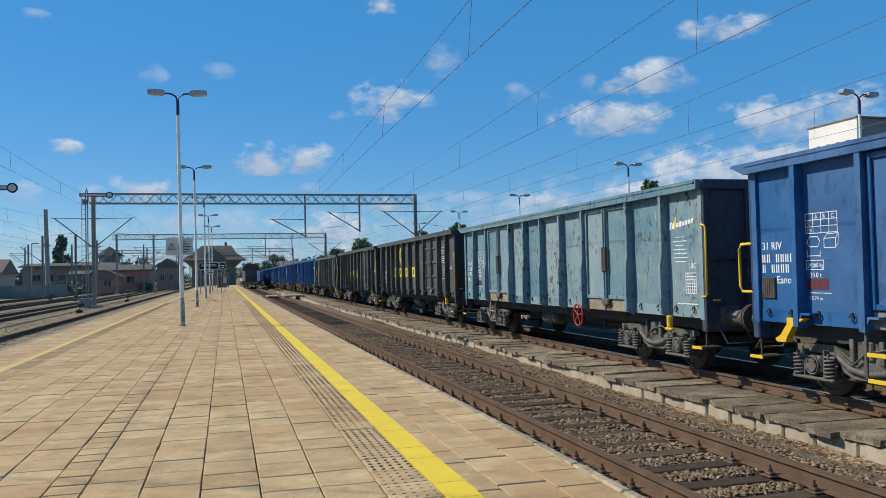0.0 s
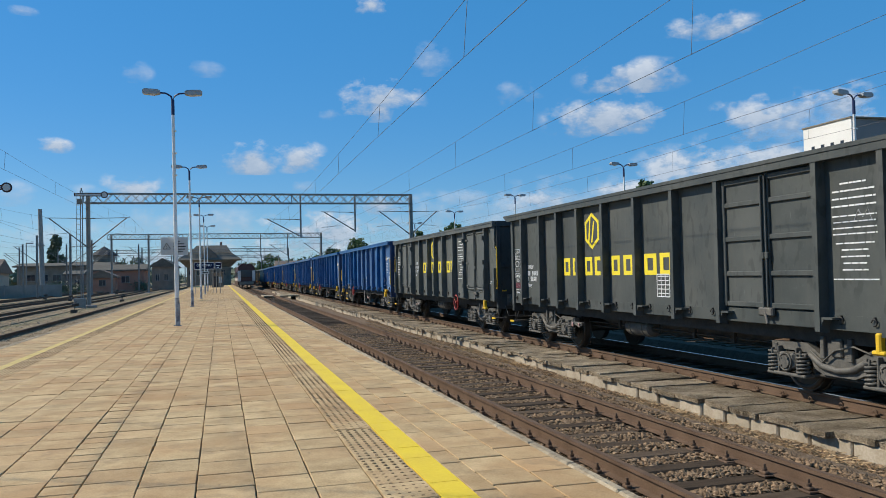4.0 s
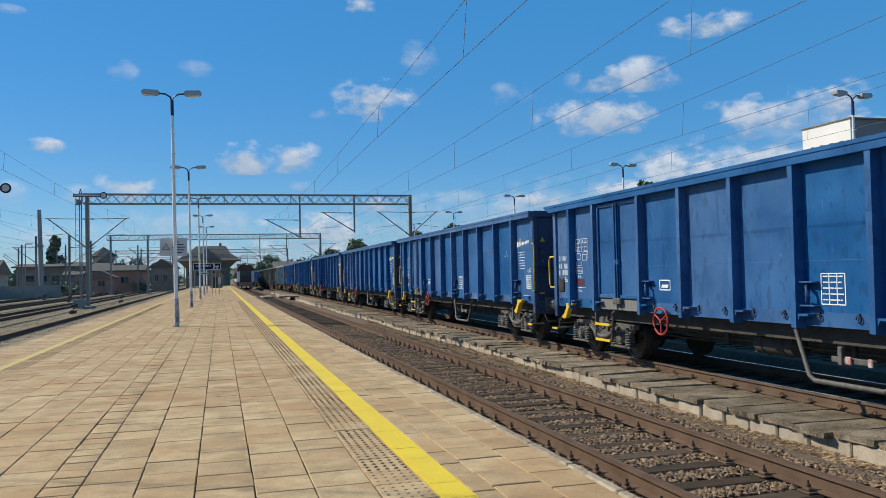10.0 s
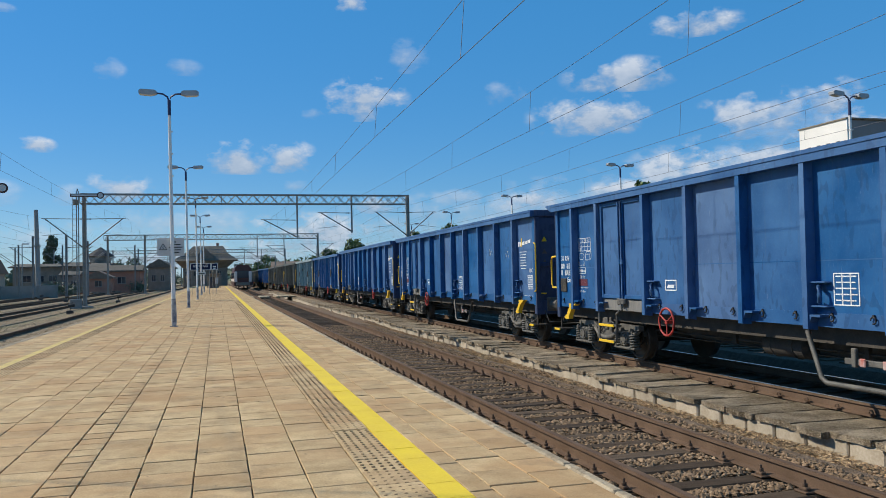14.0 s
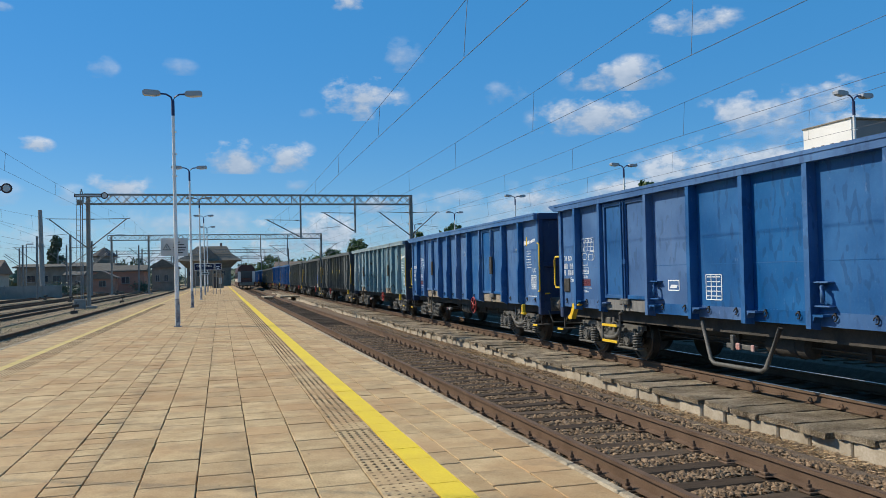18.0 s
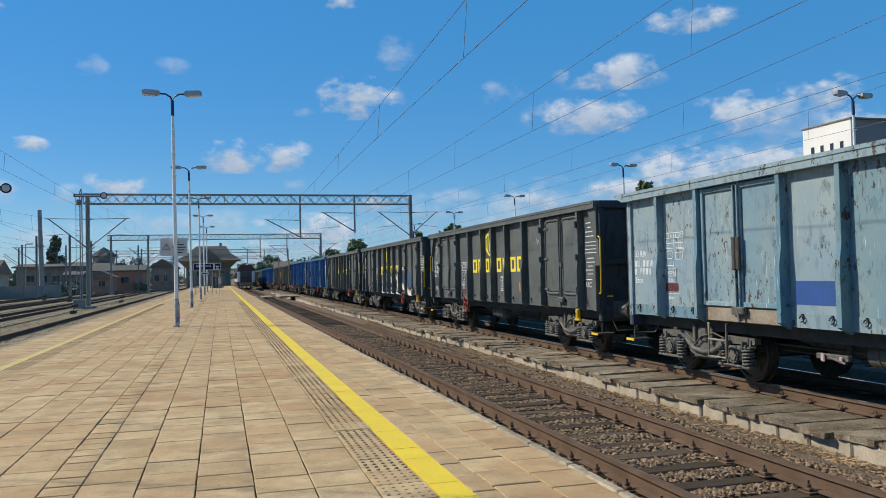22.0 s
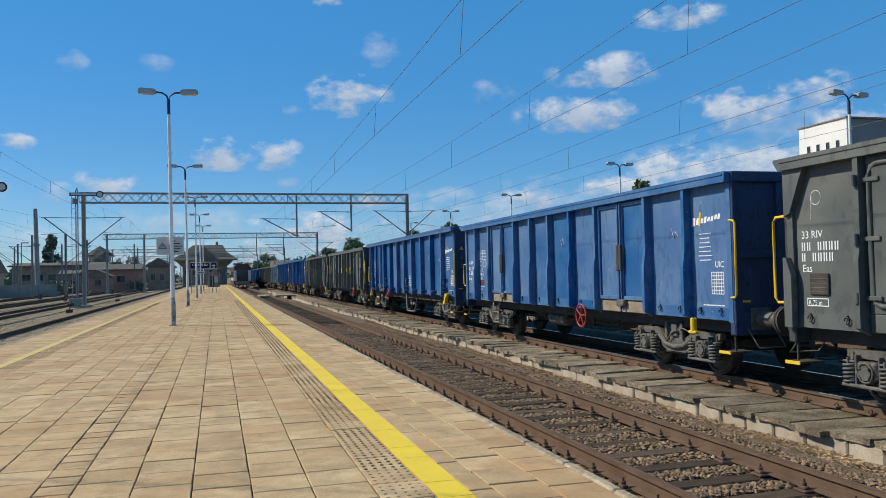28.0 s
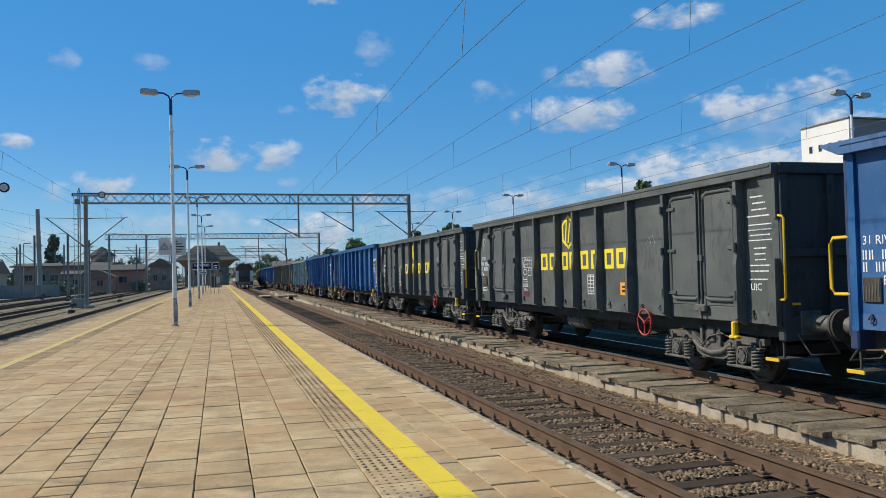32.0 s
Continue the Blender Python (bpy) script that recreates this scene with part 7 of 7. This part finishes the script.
def shoulder(y, r):
    x = r.uniform(6.05, kerb_x(y) + 0.05)
    return x, -0.50 - 0.17 * min(1.0, (x - 6.0) / 0.7) + r.uniform(-0.005, 0.015), True


tagged(part("ballast_stones", stones(2.5, 34.0, 46000, between_rails, 1), STONE), "brown ballast stones between the sleepers", "ballast", kind="stuff")
tagged(part("ballast_stones", stones(3.5, 40.0, 32000, shoulder, 2), STONE), "brown ballast stones beside the kerb", "ballast", kind="stuff")
def yard_gravel(y, r):
    x = -5.75 - 17.0 * r.rand() ** 1.3
    return x, -0.425 if min(abs(x + c) for c in (6.95, 12.3, 17.0, 22.4)) > 2.2 else -0.375, min(abs(abs(x + c) - 0.7535) for c in (6.95, 12.3, 17.0, 22.4)) > 0.1


GRAVEL = islands(mottled("mixed yard gravel", (0.30, 0.23, 0.15), (0.50, 0.40, 0.28), 0.95, 3, 30, 0.4), 0.4)
tagged(part("yard_gravel", stones(20.0, 110.0, 9000, yard_gravel, 5, 0.018, 0.042), GRAVEL), "loose brown and pale gravel between the yard tracks", "gravel", kind="stuff")


def slope_bed():
    """The bed between the near track and the kerb."""
    vs, fs = [], []
    ys = np.arange(-6, 130, 4.0)
    for y in ys:
        vs += [(6.2, y, -0.455), (6.75, y, -0.655), (kerb_x(y) + 0.2, y, -0.67)]
    for i in range(len(ys) - 1):
        for k in range(2):
            fs.append((3 * i + k, 3 * i + k + 1, 3 * i + 4 + k, 3 * i + 3 + k))
    return Shape().add(vs, fs)


tagged(part("ballast_slope", slope_bed(), BALLAST), "brown ballast slope beside the kerb", "ballast", kind="structure")
STRAW = islands(mottled("dry straw grass", (0.55, 0.41, 0.25), (0.33, 0.235, 0.135), 0.85, 4, 30, 0.1), 0.3)


def grass(n, seed):
    r = random.Random(seed)
    s = Shape()
    for k in range(n):
        y = 3.0 + 26 * r.random() ** 1.5
        clump = math.sin(y * 1.7) + math.sin(y * 0.63 + 1) + r.uniform(-1.2, 1.2)
        if clump < 0:
            continue
        x = kerb_x(y) + 0.04 - abs(r.gauss(0, 0.30)) - 0.02
        a, ln = r.uniform(0, 6.28), r.uniform(0.05, 0.20)
        lean = r.uniform(2.0, 12.0)
        d = Vector((math.cos(a) * lean, math.sin(a) * lean, 1)).normalized() * ln
        q = Vector((-math.sin(a), math.cos(a), 0)) * 0.0020
        c = Vector((x, y, -0.66 + max(0.0, 6.75 - x) * 0.34))
        s.add([c - q, c + q, c + d * 0.6 + q * 0.7 + Vector((0, 0, 0.01)), c + d], [(0, 1, 2), (0, 2, 3)])
    return s


tagged(part("dry_grass", grass(46000, 3), STRAW), "dry straw-coloured grass at the kerb's foot", "grass", kind="stuff")
WEED = islands(mottled("low green-brown weeds", (0.22, 0.20, 0.10), (0.32, 0.26, 0.15), 0.9, 0.4, 12, 0.1), 0.3)
wd = Shape()
rg = random.Random(8)
for k in range(2600):
    x, y = rg.choice(((-9.6, 1.1), (-14.6, 1.1), (-19.7, 1.3), (-26.0, 3.5), (-32, 4)))
    x = x + rg.gauss(0, 0.6) * y
    y = rg.uniform(25, 170)
    ln = rg.uniform(0.03, 0.08)
    a = rg.uniform(0, 6.28)
    c, q = Vector((x, y, -0.44)), Vector((math.cos(a), math.sin(a), 0)) * ln * 0.5
    wd.add([c - q, c + q, c + q * 0.4 + Vector((0, 0, ln)), c - q * 0.6 + Vector((0, 0, ln * 0.8))], [(0, 1, 2, 3)])
tagged(part("weeds", wd, WEED), "low brown-green weeds between the yard tracks", "weeds", kind="stuff")


# ---- the train on its way ----
def train():
    """The wagons in running order, with the distance of each front coupling at the start."""
    first = {}
    order = []
    for kind, colour, marks, sills, label, extra in ORDER:
        key = (kind, colour, marks, extra)
        if key not in first:
            first[key] = wagon(kind, colour, label, marks=marks, sills=sills, seed=len(first) + 2, extra=extra)
            order.append((first[key], LENGTH[kind]))
        else:
            order.append((copy_thing(first[key], pose(0, 0, 0)), LENGTH[kind]))
    return order


LENGTH = {"eanos": 17.47, "eaos": 15.58, "eas": 15.58, "eamos": 15.58}
L_E = "blue steel open goods wagon with yellow tow hooks"
L_K = "faded grey-blue open goods wagon with chipped paint and pale door sills"
L_B = "bright blue open goods wagon with double doors and pale door sills"
L_T = "anthracite open goods wagon with rounded doors and yellow owner's mark"
L_D = "black open goods wagon with ribbed doors and yellow owner's mark"
L_S = "anthracite open goods wagon covered with silver spray paint"
L_P = "faded grey-blue open goods wagon with a fresh blue paint patch"
E_, K_, B_, T_, D_ = (("eanos", "blue", "axle", False, L_E, ""), ("eaos", "faded", "axle", True, L_K, ""), ("eaos", "bright", "axle", True, L_B, ""),
                      ("eas", "anthracite", "block", False, L_T, ""), ("eamos", "black", "block", False, L_D, ""))
F_ = E_[:4] + ("blue steel open goods wagon without a brake wheel on its side", "plain")
G_ = T_[:5] + ("farwheel",)
I_, S_, P_ = T_[:5] + ("inner",), ("eas", "anthracite", "block", False, L_S, "sprayed"), ("eaos", "faded", "axle", True, L_P, "patch")
ORDER = [E_, K_, D_, D_, I_, E_, E_, E_, E_, E_, F_, B_, P_, G_, S_, T_, B_, E_, T_, T_, E_, E_, K_, T_, D_, E_, E_, T_]
TRAIN = train()


def motions():
    """The train rolls past, slowing a little."""
    front = -5.92
    for ob, length in TRAIN:
        mid = front + length / 2
        front += length
        rows = []
        for t in range(0, 33):
            y = mid - travelled(float(t))
            rows.append((float(t), pose(track_x(y), y, RAIL)))
        walk(ob, rows)
    # the wheelsets roll: one turn of keys for each axle of a bogie, shared by all alike
    spun = {}
    for ob, length in TRAIN:
        for ch in ob.children_recursive:
            if ch.name.split(".")[0] != "wheelset":
                continue
            ay = round(ch.location.y, 2)
            if ay not in spun:
                walk(ch, [(k / 15.0, pose(0, ay, 0.46) @ Matrix.Rotation(travelled(k / 15.0) / 0.46, 4, "X")) for k in range(481)])
                spun[ay] = ch.animation_data
            else:
                ch.rotation_mode = "QUATERNION"
                keys = ch.animation_data_create()
                keys.action = spun[ay].action
                keys.action_slot = spun[ay].action_slot
    # the clouds drift slowly
    for ob, right, up, dr, du, far in CLOUDS:
        rows = []
        for t in (0.0, 8.0, 16.0, 24.0, 32.0):
            a, b = right + dr * t / 32, up + du * t / 32
            rows.append((t, Matrix.Translation(Vector(EYE) + bearing(a, b) * far) @ Matrix.Rotation(-radians(a), 4, "Z") @ Matrix.Rotation(radians(b), 4, "X")))
        walk(ob, rows)


motions()
